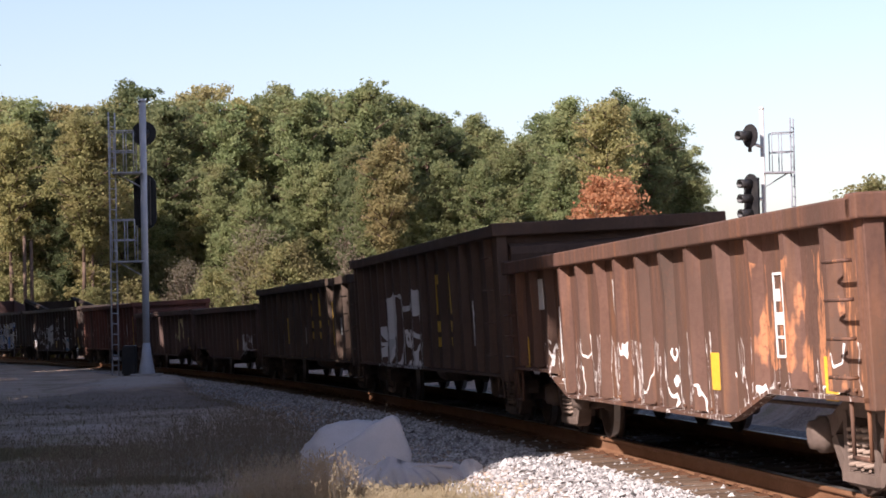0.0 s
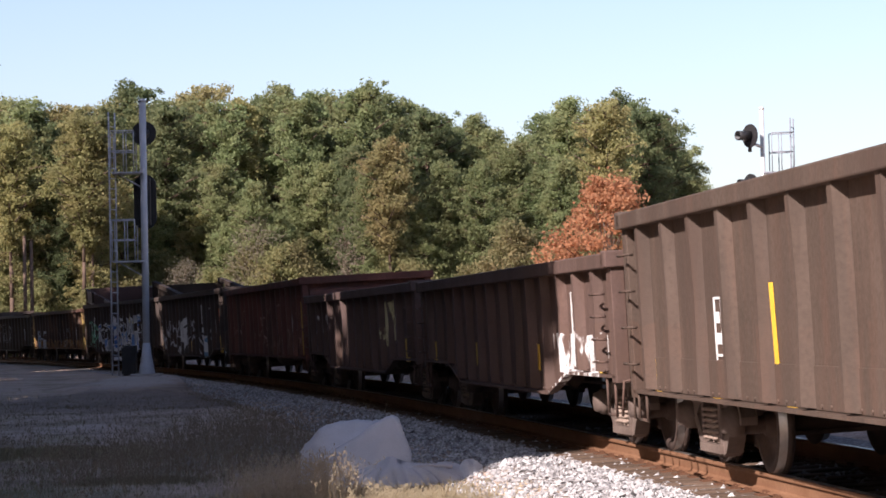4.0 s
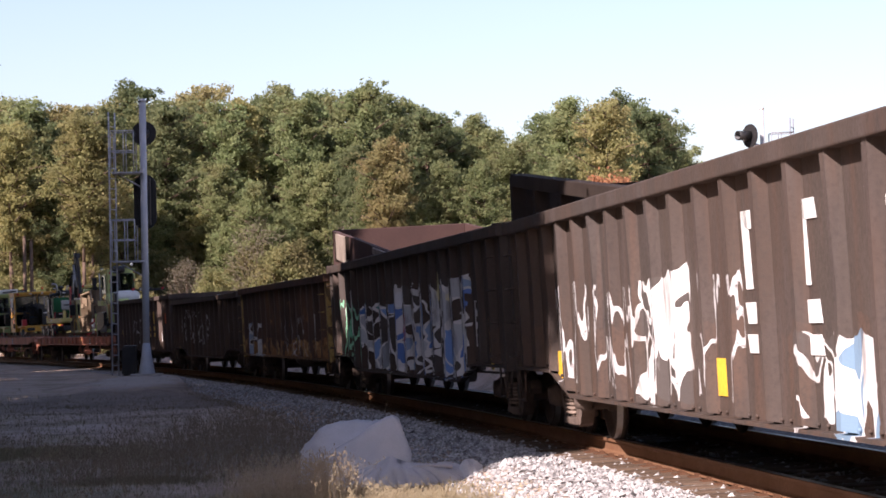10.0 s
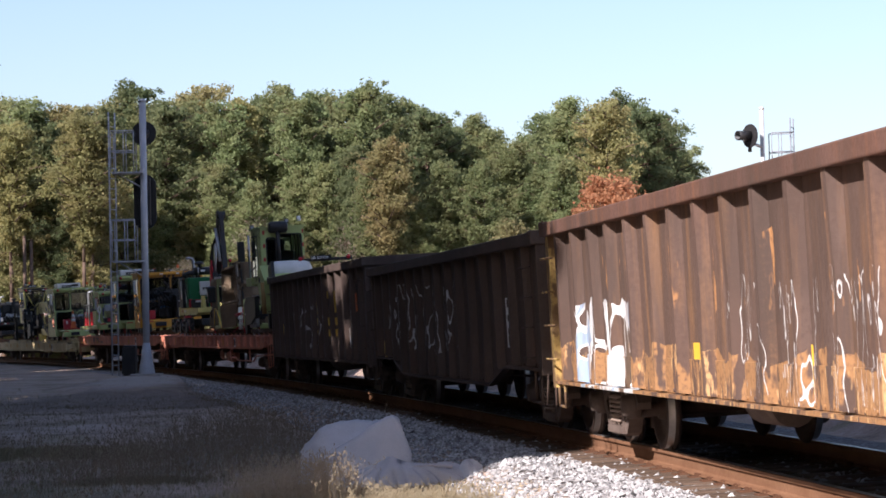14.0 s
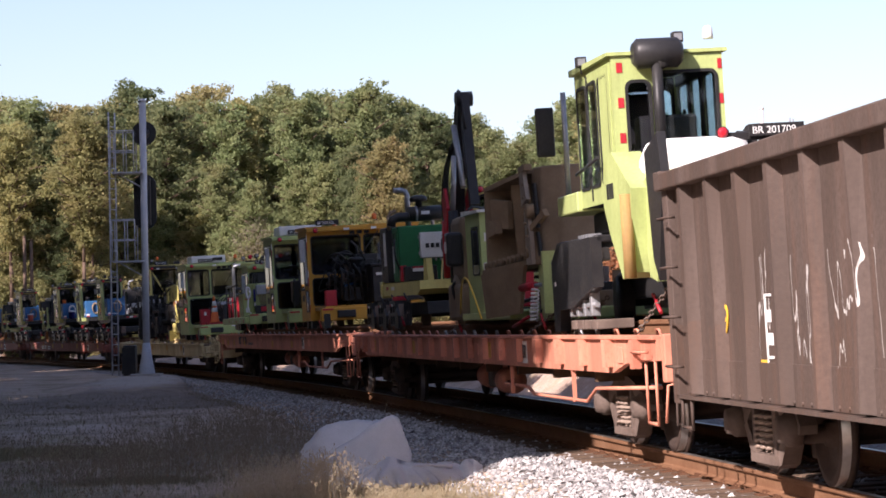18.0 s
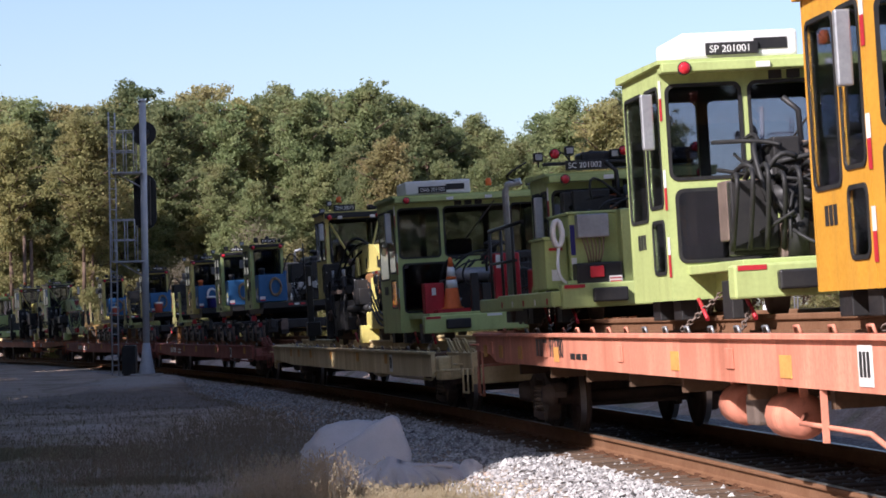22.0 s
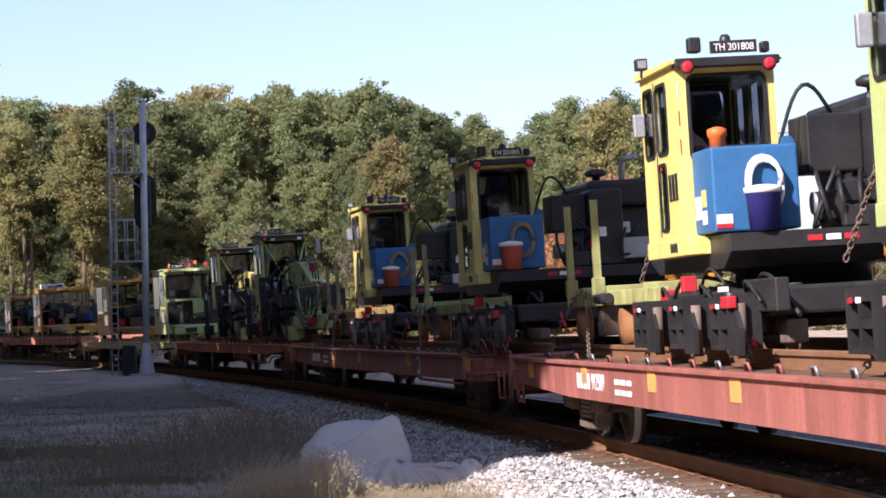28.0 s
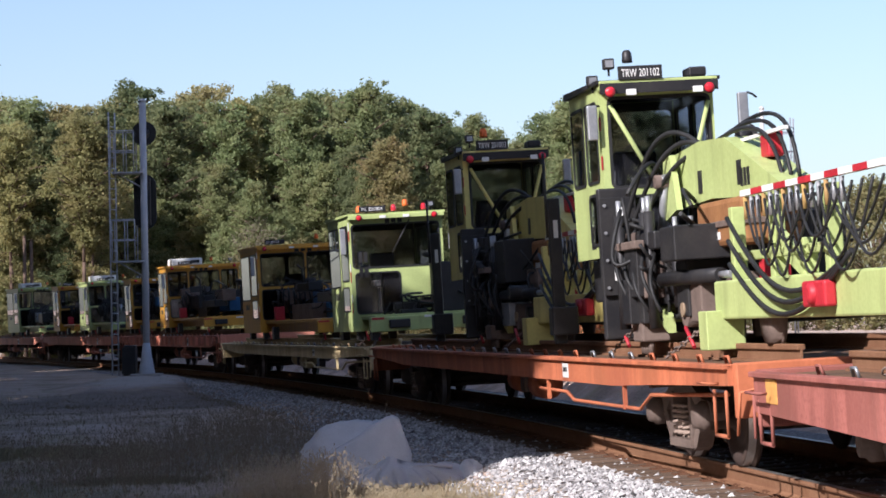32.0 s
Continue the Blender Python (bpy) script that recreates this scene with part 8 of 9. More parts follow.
nrod(th, "boom_cylinder", "red", (1.95, 0.45, 2.2), (2.1, 0.45, 3.2), 0.07), nrod(th, "jib_cylinder", "steel", (2.9, 0.36, 4.8), (3.5, 0.36, 3.7), 0.05)
for k in range(6):
    hose(th, (1.7, 0.35 - 0.05 * k, 2.2), (2.55 + 0.03 * k, 0.3, 4.6), (-0.38 - 0.05 * k, 0.1, 0.3), 0.02, n=14)
for k in range(3):
    hose(th, (2.5, 0.3, 4.6), (3.4, 0.25, 4.7), (0.1, 0, 0.55 + 0.1 * k), 0.02)
for ch in set(th.children) - before:
    ch.data.transform(Matrix.Translation((0.65, 0, 0)) @ Matrix.Diagonal((1, 1, 0.965, 1)))
slab(th, "gusset", "yellow", [(1.2, 0.6, 2.1), (1.35, 0.6, 2.5), (1.6, 0.6, 2.5), (1.75, 0.6, 2.1)], 0.1), slab(th, "gusset", "yellow", [(2.8, 0.2, 2.1), (2.8, 0.2, 2.9), (3.0, 0.2, 2.9), (3.1, 0.2, 2.1)], 0.1)
nb(th, "frame", "black", -1.9, 3.0, -0.85, 0.9, 1.52, 1.74, 0.02)
part("turntable", lathe(B(), [(0.62, 1.74), (0.62, 1.82), (0.7, 1.86), (0.7, 1.9)], "z", (1.0, 0, 0), 28), M["black"], th)
outriggers(th, (-1.8, -0.3, 1.2), D + 0.13)
clutter(th, 0.0, 1.5, -1.1, 0.2, 2.12, 3.0, 21, 8, 8)
rail_wheels(th, (-1.4, 1.9), D + 0.12, r=0.2, mat="truck")
nb(th, "fuel_can", "red", 1.35, 1.5, 1.0, 1.25, 1.7, 1.86, 0.01)
chain(th, (2.2, 1.1, 1.6), (1.8, 1.28, D + 0.02)), chain(th, (0.6, 1.2, 1.6), (0.4, 1.28, D + 0.02), "steel", False)

# --- second orange flat car
wide_cab_machine(-32.9, "SP 20152L", "amber", "amber spike machine with a wide dark-glazed cab and black engine box", "spike_puller", 1.22, 3.58, -1.5, -1.25, 1.25, 2, False, seed=31, engine="box", front=1.65)
wide_cab_machine(-39.0, "SP 201001", "lime", "lime green spike machine with a white roof unit", "spike_puller", 1.22, 3.62, -1.7, -1.25, 1.3, 3, True, True, seed=37, front=2.0)
th = wide_cab_machine(-47.0, "SC 201002", "lime", "lime green spike machine with grey control box and hose coil", "spike_machine", 1.22, 3.12, -1.2, -1.1, 0.95, 1, False, seed=43, front=2.0)
nb(th, "front_body", "lime", 0.5, 1.75, -0.95, 1.06, 1.7, 2.58, 0.03), nb(th, "body_step", "lime", 1.75, 2.0, -0.95, 0.5, 1.7, 2.6, 0.02)
nb(th, "body_lip", "lime", 0.5, 1.78, -0.95, 1.08, 2.57, 2.60, 0.008), nb(th, "side_locker", "lime", 0.7, 1.6, 1.06, 1.33, 1.72, 2.30, 0.02), nb(th, "locker_lid", "lime", 0.68, 1.62, 1.06, 1.35, 2.30, 2.33, 0.006)
nb(th, "label_plate", "white", 1.6, 1.606, 1.16, 1.26, 1.82, 1.95), nb(th, "reflector", "red", 1.6, 1.607, 1.12, 1.28, 2.17, 2.2)
nb(th, "control_box", "steel", 1.76, 1.92, 0.62, 0.99, 2.29, 2.56, 0.015)
nb(th, "blue_label", "navy", 1.752, 1.758, 0.995, 1.05, 2.1, 2.45), nb(th, "label_plate", "white", 1.752, 1.759, 0.99, 1.05, 1.95, 2.07)
nb(th, "lamp_box", "black", 1.76, 2.04, 0.52, 1.05, 1.64, 2.0, 0.02), nb(th, "brake_light", "red", 2.04, 2.07, 0.74, 0.9, 1.83, 1.96, 0.01), nb(th, "warning_sign", "white", 2.041, 2.046, 0.53, 0.68, 1.68, 1.84)
for k in range(4):
    nb(th, "warning_line", "red", 2.046, 2.05, 0.54, 0.67, 1.70 + 0.035 * k, 1.715 + 0.035 * k)
for k in range(6):
    hose(th, (1.85, 0.68 + k * 0.05, 2.29), (1.85, 0.74 + k * 0.025, 2.0), (0.06, 0, -0.02), 0.011, "tan", "cable", 6)
part("coiled_hose", tube(B(), [(1.72 + 0.002 * k, -1.2 + 0.055 * math.cos(k * 0.5), 2.36 + 0.15 * math.sin(k * 0.5)) for k in range(52)], 0.028), M["white"], th)
hose(th, (1.8, 1.2, 2.2), (1.9, 1.05, 1.75), (0.05, 0.1, -0.1), 0.02, "white")
part("front_tank", lathe(B(), [(0.05, 0), (0.17, 0.02), (0.2, 0.08), (0.17, 0.14), (0.05, 0.16)], "z", (0.4, -0.55, 2.62), 18), M["teal"], th), part("filter", rod(B(), (0.9, -0.1, 2.58), (0.9, -0.1, 2.8), 0.08, 12), M["tan"], th)
for n in (0.86, 0.0, -0.9):
    lamp(th, 0.1, n, 3.38, "lens_red", 0.06)
nb(th, "light_bar", "black", 0.0, 0.1, -1.0, 1.0, 3.24, 3.28, 0.01), nb(th, "roof_box", "black", -0.5, -0.05, -0.9, 0.5, 3.2, 3.4, 0.03)
for k, n in enumerate((1.05, 0.66, 0.1, -0.2, -0.6)):
    work_light(th, 0.02, n, 3.30 + 0.06 * (k % 2))
for k in range(4):
    hose(th, (0.0, 0.9 - 0.4 * k, 3.3), (-0.2, 0.6 - 0.4 * k, 3.28), (0, 0, 0.12), 0.01)
hose(th, (0.0, 1.2, 3.3), (-0.3, 1.3, 3.1), (0.2, 0.2, -0.05), 0.012)
slab(th, "strut", "lime", [(0.0, 1.16, 1.7), (0.3, 1.16, 1.7), (0.75, 1.16, 2.2), (0.75, 1.16, 2.36)], 0.07), slab(th, "strut", "lime", [(-0.6, 1.1, 1.7), (-0.45, 1.1, 1.7), (0.1, 1.1, 2.05), (0.1, 1.1, 2.15)], 0.06)
nb(th, "side_sill", "lime", -1.8, 2.0, 1.0, 1.36, 1.52, 1.70, 0.015)
for k in range(5):
    nb(th, "reflector", "white" if k % 2 else "red", -1.5 + 0.8 * k, -1.42 + 0.8 * k, 1.361, 1.367, 1.55, 1.62)
nb(th, "marker_light", "orange", 2.1, 2.14, 0.72, 0.82, 1.55, 1.63, 0.01)
th = rider("fuel_station", "red fuel tanks and a pipe stack on a lime platform", "equipment", -50.0)
nb(th, "platform", "lime", -1.6, 1.8, -0.9, 1.15, 1.5, 1.68, 0.02), nb(th, "frame", "black", -1.5, 1.7, -0.8, 0.8, 1.34, 1.5, 0.02)
nb(th, "tank", "red", -1.0, -0.6, 0.72, 1.08, 1.68, 2.3, 0.02), nb(th, "tank", "red", -0.2, 0.3, 0.3, 0.7, 1.68, 2.05, 0.03), nb(th, "label_plate", "white", -0.599, -0.594, 0.98, 1.05, 2.1, 2.28)
engine_stack(th, -0.1, 0.95, 1.7, 3.2)
for x in (-0.6, 0.3, 1.2):
    nrod(th, "rail_post", "black", (x, 1.12, 1.68), (x, 1.12, 2.6), 0.02, 8)
nrod(th, "hand_rail", "black", (-0.6, 1.12, 2.6), (2.0, 1.12, 2.62), 0.025, 8), nrod(th, "hand_rail", "black", (-0.6, 1.12, 2.15), (1.4, 1.12, 2.15), 0.02, 8)
clutter(th, -1.4, 1.4, -0.8, 0.6, 1.68, 2.2, 51, 6, 5)
rail_wheels(th, (-0.9, 1.0), 1.34, r=0.18, mat="truck")

# --- tan flat car
th = wide_cab_machine(-58.8, "DAS 201103", "lime", "lime green wide-cab machine with a traffic cone on its platform", "anchor_machine", 0.94, 3.52, -2.2, -1.35, 1.3, 3, True, True, seed=61, front=2.2)
part("coiled_hose", tube(B(), [(1.72 + 0.003 * k, 0.1 + 0.16 * math.cos(k * 0.5), 2.0 + 0.2 * math.sin(k * 0.5)) for k in range(52)], 0.014), M["rubber"], th)
nb(th, "rack_bar", "black", 1.6, 1.7, -0.8, 0.15, 2.36, 2.46, 0.01), nb(th, "reflector", "red", 1.701, 1.707, 0.02, 0.13, 2.39, 2.44), nb(th, "reflector", "white", 1.701, 1.707, -0.1, 0.01, 2.39, 2.44)
for k in range(7):
    hose(th, (1.7, -0.2 - 0.07 * k, 2.36), (1.75, -0.1 - 0.09 * k, 1.7), (0.15, 0.05, 0.0), 0.014)
nb(th, "black_post", "black", 2.0, 2.12, 0.3, 0.42, 1.5, 2.15, 0.01), nb(th, "red_tray", "red", 1.2, 2.0, -0.9, 0.2, 1.56, 1.64, 0.02)
clutter(th, 1.4, 2.2, -1.1, 0.3, 1.56, 2.4, 62, 8, 8, ("black",))
rail_worker(-69.3, "TRW 200005", "yellow", "yellow tie exchanger with a long boom and black hoses", 0.94)
# --- red flat cars
D = 0.93
tie_handler(-83.5, "THM 201710", "lime", "lime green tie handler with a blue tank", D, None)
tie_handler(-90.1, "THM 201703", "lime", "lime green tie handler with a coiled hose on its blue tank", D, None)
tie_handler(-97.4, "TH 201808", "yellow", "yellow tie handler with a navy water cooler", D, "navy")
stake_cart(-104.05, "old_lime", "chipped lime push cart with two stakes", D)
tie_handler(-110.0, "TH 201805", "yellow", "yellow tie handler with an orange water cooler", D, "red")
stake_cart(-117.8, "old_lime", "chipped lime push cart with leaning stakes", D, 0.12, 4.4)
tie_handler(-122.3, "TH 201705", "yellow", "yellow tie handler with an orange water cooler and red can", D, "red")
stake_cart(-129.6, "old_yellow", "chipped ochre push cart with two stakes", D, 0.12)
# --- bowed flat cars
rail_worker(-139.9, "TRW 201102", "lime", "lime green tie exchanger with a hose rack", 0.97, hoses=16)
rail_worker(-149.6, "TRW 201003", "yellow", "yellow tie exchanger with black work heads", 0.97)
th = wide_cab_machine(-162.6, "TC 201004", "lime", "pale lime crane cab machine with beacons on its roof", "tie_crane", 0.97, 3.52, -3.2, -0.55, 1.3, 1, False, seed=71, front=1.8)
bars(th, "x", 0.012, 0.95, 1.15, 2.3, 2.5, 2), bars(th, "x", 0.012, 0.95, 1.15, 2.6, 2.8, 2)
for n in (1.0, 0.3, -0.3):
    beacon(th, -0.6, n, 3.6, "lens_red" if n < 0.5 else "orange")
wide_cab_machine(-179.0, "SP 20153", "amber", "amber spike machine with a wide cab", "spike_puller", 0.97, 3.5, -3.6, -1.25, 1.3, 2, False, seed=73, front=9.5)
# --- orange flat cars at the tail
wide_cab_machine(-200.8, "SP 201005", "amber", "dark amber spike machine on the tail cars", "spike_puller", 1.2, 3.6, -2.4, -1.25, 1.3, 3, True, seed=81, front=8.0)
wide_cab_machine(-211.0, "SP 201006", "amber", "amber machine with an open front", "spike_puller", 1.2, 3.4, -2.0, -1.25, 1.3, 2, False, seed=83, front=3.6)
wide_cab_machine(-224.0, "SP 201007", "lime", "lime machine with a white roof unit", "spike_puller", 1.2, 3.6, -3.0, -1.25, 1.3, 3, True, seed=85, front=6.0)
wide_cab_machine(-233.5, "SP 201008", "amber", "amber machine with a leaning guard", "spike_puller", 1.2, 3.6, -2.0, -1.25, 1.3, 2, False, seed=87, front=4.0)
wide_cab_machine(-247.0, "SP 201009", "lime", "pale lime machine with a white roof", "spike_puller", 1.2, 3.8, -4.0, -1.25, 1.3, 3, True, seed=89, front=6.0)

build_cabs()


# ---- line-side things ----
M["mast_grey"] = surface("weathered aluminium mast paint", (0.53, 0.54, 0.57), (0.42, 0.43, 0.46), 0.6, 0.1, 2.0, bump=0.05)
M["mast_white"] = surface("white mast paint", (0.62, 0.62, 0.60), (0.50, 0.50, 0.48), 0.5, 0.1, 2.0, bump=0.05)
M["mast_dull"] = surface("dull galvanised ladder steel", (0.30, 0.31, 0.34), (0.22, 0.23, 0.26), 0.6, 0.1, 2.0, bump=0.05)
M["concrete"] = surface("pale concrete", (0.42, 0.40, 0.37), (0.32, 0.30, 0.28), 0.9, 0, 3.0)
M["bag"] = surface("dirty white woven plastic", (0.58, 0.58, 0.60), (0.46, 0.46, 0.48), 0.6, 0, 2.2, 70, 0.25)


def signal(x, y, label, mat, side, facing, top=8.2, upper=7.27, lo=4.4, hi=6.04, yaw=0.0, frame_mat=None, radius=0.105):
    """A two-headed signal on a mast with a ladder and cages. side: where the ladder stands; facing: the way the lamps look, -1 towards the camera."""
    z0 = float(ground_height([x], [y])[0])
    th = thing("signal_mast", label, "railway signal", "signal masts beside the line")
    th.location = (x, y, z0)
    dz = -z0
    part("mast", rod(B(), (0, 0, 0), (0, 0, top + dz), radius, 14), M[mat], th)
    part("mast_cap", lathe(B(), [(radius + 0.015, 0), (radius + 0.015, 0.05), (0.02, 0.1)], "z", (0, 0, top + dz), 14), M[mat], th)
    part("mast_base", lathe(B(), [(0.27, 0.0), (0.25, 0.06), (0.15, 0.6), (0.11, 0.95)], "z", (0, 0, 0.0), 16), M[mat], th)
    part("foundation", box(B(), -0.45, 0.45, -0.45, 0.45, -0.5, 0.04, 0.03), M["concrete"], th)
    lx = side * 0.93
    for dx in (-0.16, 0.16):
        part("ladder_rail", rod(B(), (lx + dx * 0.45, dx, 0.0), (lx + dx * 0.45, dx, top + dz - 0.3), 0.026, 6), M[frame_mat or mat], th)
    for k in range(int((top + dz - 0.5) / 0.31)):
        z = 0.3 + k * 0.31
        part("rung", rod(B(), (lx - 0.072, -0.16, z), (lx + 0.072, 0.16, z), 0.014, 5), M[frame_mat or mat], th)
    for z in (hi + dz + 0.06, lo + dz - 0.95):
        part("platform", box(B(), min(0, lx), max(0, lx), -0.3, 0.3, z - 0.05, z, 0.005), M[frame_mat or mat], th)
        for zz in (z + 0.62, z + 1.22):
            part("guard_rail", tube(B(), [(side * 0.25, -0.32, zz), (lx, -0.32, zz), (lx, 0.32, zz), (side * 0.25, 0.32, zz)], 0.02, 5), M[frame_mat or mat], th)
        for px in (side * 0.25, side * 0.55, lx):
            for py in (-0.32, 0.32):
                part("guard_post", rod(B(), (px, py, z), (px, py, z + 1.22), 0.018, 5), M[frame_mat or mat], th)
        part("platform_brace", rod(B(), (lx * 0.9, 0, z), (side * 0.08, 0, z - 0.45), 0.022, 6), M[frame_mat or mat], th)
    hx = 0.0 if facing > 0 else -side * 0.42
    hy = facing * 0.28
    before = set(th.children)
    # upper head: one round lamp
    z = upper + dz
    part("head_backing", lathe(B(), [(0.37, -0.015), (0.37, 0.015)], "y", (hx, hy, z), 28), M["black"], th)
    part("head_housing", lathe(B(), [(0.10, -0.22), (0.17, -0.16), (0.17, 0.0)] if facing > 0 else [(0.17, 0.0), (0.17, 0.16), (0.10, 0.22)], "y", (hx, hy, z), 16), M["black"], th)
    part("hood", lathe(B(), [(0.15, 0), (0.15, facing * 0.5), (0.135, facing * 0.5), (0.135, facing * 0.02)], "y", (hx, hy, z), 16), M["black"], th)
    part("head_bracket", rod(B(), (hx, hy, z - 0.2), (0, 0, z - 0.35), 0.05, 8), M[mat], th)
    part("head_bracket", rod(B(), (hx, hy - facing * 0.1, z - 0.5), (hx, hy - facing * 0.1, z - 0.1), 0.06, 8), M["black"], th)
    # lower head: three lamps in one upright backing
    bm = prism(B(), rounded(hx - 0.34, hx + 0.34, lo + dz, hi + dz, 0.33, 8), "y", min(hy, hy + facing * 0.03), max(hy, hy + facing * 0.03))
    part("head_backing", bm, M["black"], th)
    part("head_housing", box(B(), hx - 0.18, hx + 0.18, min(hy, hy - facing * 0.2), max(hy, hy - facing * 0.2), lo + dz + 0.12, hi + dz - 0.12, 0.03), M["black"], th)
    for k in range(3):
        zz = lo + dz + (hi - lo) * (0.2 + 0.3 * k)
        part("hood", lathe(B(), [(0.14, 0), (0.14, facing * 0.45), (0.125, facing * 0.45), (0.125, facing * 0.02)], "y", (hx, hy + facing * 0.03, zz), 16), M["black"], th)
        part("lamp_lens", lathe(B(), [(0.115, 0), (0.11, facing * 0.02)], "y", (hx, hy + facing * 0.035, zz), 14), M["lens_dark"], th)
    if yaw:
        turn = Matrix.Translation((hx, hy, 0)) @ Matrix.Rotation(radians(yaw), 4, "Z") @ Matrix.Translation((-hx, -hy, 0))
        for o in set(th.children) - before:
            if o.name.split(".")[0] != "head_bracket":
                o.data.transform(turn)
    part("head_bracket", rod(B(), (hx, hy, (lo + hi) / 2 + dz), (0, 0, (lo + hi) / 2 + dz), 0.05, 8), M[mat], th)
    return th


signal(-8.9, 72.4, "grey two-headed railway signal with ladder seen from behind", "mast_grey", -1, 1)
sg = signal(10.09, 76.0, "pale two-headed railway signal with ladder and cages", "mast_white", 1, -1, 7.9, 7.05, 4.3, 5.86, -58, "mast_dull", 0.07)
box_th = thing("relay_case", "black steel relay case beside the signal mast", "equipment case")
box_th.location = (-9.35, 72.6, float(ground_height([-9.35], [72.6])[0]))
part("case", box(B(), -0.25, 0.12, -0.25, 0.25, 0, 0.9, 0.02), M["black"], box_th)
part("door", box(B(), -0.28, 0.10, -0.262, -0.25, 0.06, 0.84, 0.008), M["black"], box_th)

for k, (px, top) in enumerate(((43, 7.3), (55, 7.1))):
    x = at_pixel_x(px, 148)
    th = thing("wooden_pole", "plain brown wooden pole at the wood's edge", "pole", "poles at the wood's edge")
    th.location = (x, 148, -0.3)
    part("post", rod(B(), (0, 0, 0), (0, 0, top + 0.3), 0.13, 10, 0.1), M["bark"], th)
    part("cap", lathe(B(), [(0.11, 0), (0.11, 0.06), (0.03, 0.12)], "z", (0, 0, top + 0.3), 10), M["bark"], th)

# the torn bulk bag: a slumped body with a raised corner, a skirt of cloth and lumps of spilt filling
bag = thing("bulk_bag", "torn dirty white bulk bag slumped in dry grass", "bag")
bx, by = -0.75, 27.9
bag.location = (bx, by, float(ground_height([bx], [by])[0]) - 0.03)


def lump(cx, cy, rx, ry, h, peak=None, seed=0, n=72, m=22, fold=0.05):
    """A slumped heap with folds; peak: a place to which the cloth is pulled up."""
    bm = B()
    rings = []
    for i in range(m + 1):
        f = i / m
        ring = []
        for k in range(n):
            a = 6.28319 * k / n
            rr = math.cos(f * math.pi / 2) ** 0.8
            wob = 1 + 0.10 * math.sin(3 * a + seed) + 0.06 * math.sin(7 * a + seed * 2) + fold * math.sin(17 * a + 3 * f + seed) * (1 - f)
            x, y = cx + rx * rr * wob * math.cos(a), cy + ry * rr * wob * math.sin(a)
            z = h * math.sin(f * math.pi / 2) * (1 + 0.08 * math.sin(2 * a + seed))
            if peak:
                d = math.hypot(x - peak[0], (y - peak[1]) * 0.8)
                w = max(0, 1 - d / peak[3])
                z += peak[2] * w ** 1.6 * min(1, f * 3)
            z += (0.03 * noise.noise(Vector((x * 5, y * 5, seed))) + 0.022 * abs(noise.noise(Vector((x * 13, y * 13, seed + 3))))) * min(1, f * 4)
            ring.append(bm.verts.new((x, y, z)))
        rings.append(ring)
    for u, v in zip(rings, rings[1:]):
        for k in range(n):
            bm.faces.new((u[k], u[(k + 1) % n], v[(k + 1) % n], v[k])).smooth = True
    bm.faces.new(rings[-1])
    bm.faces.new(rings[0][::-1])
    return bm


def slump(pts, seed, amount, cuts=7, smooth=3):
    """A sagging sack over a few corners: their hull, softened, with folds and creases."""
    bm = B()
    for q in pts:
        bm.verts.new(q)
    bmesh.ops.convex_hull(bm, input=bm.verts[:])
    bmesh.ops.triangulate(bm, faces=bm.faces[:])
    bmesh.ops.subdivide_edges(bm, edges=bm.edges[:], cuts=cuts, use_grid_fill=True)
    for _ in range(smooth):
        bmesh.ops.smooth_vert(bm, verts=bm.verts[:], factor=0.5, use_axis_x=True, use_axis_y=True, use_axis_z=True)
    for v in bm.verts:
        c = v.co
        k = noise.noise(Vector((c.x * 3.1, c.y * 3.1, c.z * 2.4 + seed))) + 0.55 * abs(noise.noise(Vector((c.x * 8, c.y * 7, c.z * 3.5 - seed)))) + 0.3 * noise.noise(Vector((c.x * 21, c.y * 21, c.z * 12)))
        d = Vector((c.x, c.y, c.z * 0.6))
        v.co = c + d.normalized() * k * amount
    for f in bm.faces:
        f.smooth = True
    return bm


part("bag_body", slump([(-1.02, 0.25, 0.0), (-0.98, 0.3, 0.42), (-0.72, 0.35, 0.72), (-0.25, 0.4, 0.80), (0.1, 0.45, 0.78), (0.3, 0.4, 0.0), (-0.9, 0.9, 0.0), (0.2, 0.95, 0.0), (-0.5, 0.8, 0.6), (-0.55, -0.1, 0.1), (-0.6, -0.05, 0.3)], 1, 0.05), M["bag"], bag)
part("bag_corner", slump([(-0.78, 0.02, 0.30), (-0.72, -0.16, 0.0), (0.14, 0.12, 0.87), (0.20, 0.2, 0.84), (0.36, -0.1, 0.32), (0.34, -0.16, 0.0), (-0.3, -0.22, 0.1), (0.3, 0.4, 0.0), (-0.4, 0.35, 0.45)], 5, 0.035, 7, 2), M["bag"], bag, "raised torn corner of the bag")
part("bag_skirt", lump(0.22, -0.3, 0.62, 0.26, 0.26, (0.1, -0.3, 0.1, 0.3), 2, 90, 14, 0.2), M["bag"], bag, "crumpled torn lower cloth")
part("bag_fold", lump(0.75, -0.12, 0.32, 0.24, 0.24, (0.66, -0.05, 0.08, 0.25), 6, 40, 10, 0.12), M["bag"], bag, "rounded fold of cloth")
part("bag_fold", lump(1.0, -0.1, 0.18, 0.18, 0.28, None, 7, 30, 8, 0.1), M["bag"], bag, "rounded fold of cloth")
part("strap", tube(B(), arc((0.05, -0.35, 0.16), (0.8, -0.3, 0.24), (0, -0.05, 0.06)), 0.02), M["bag"], bag)


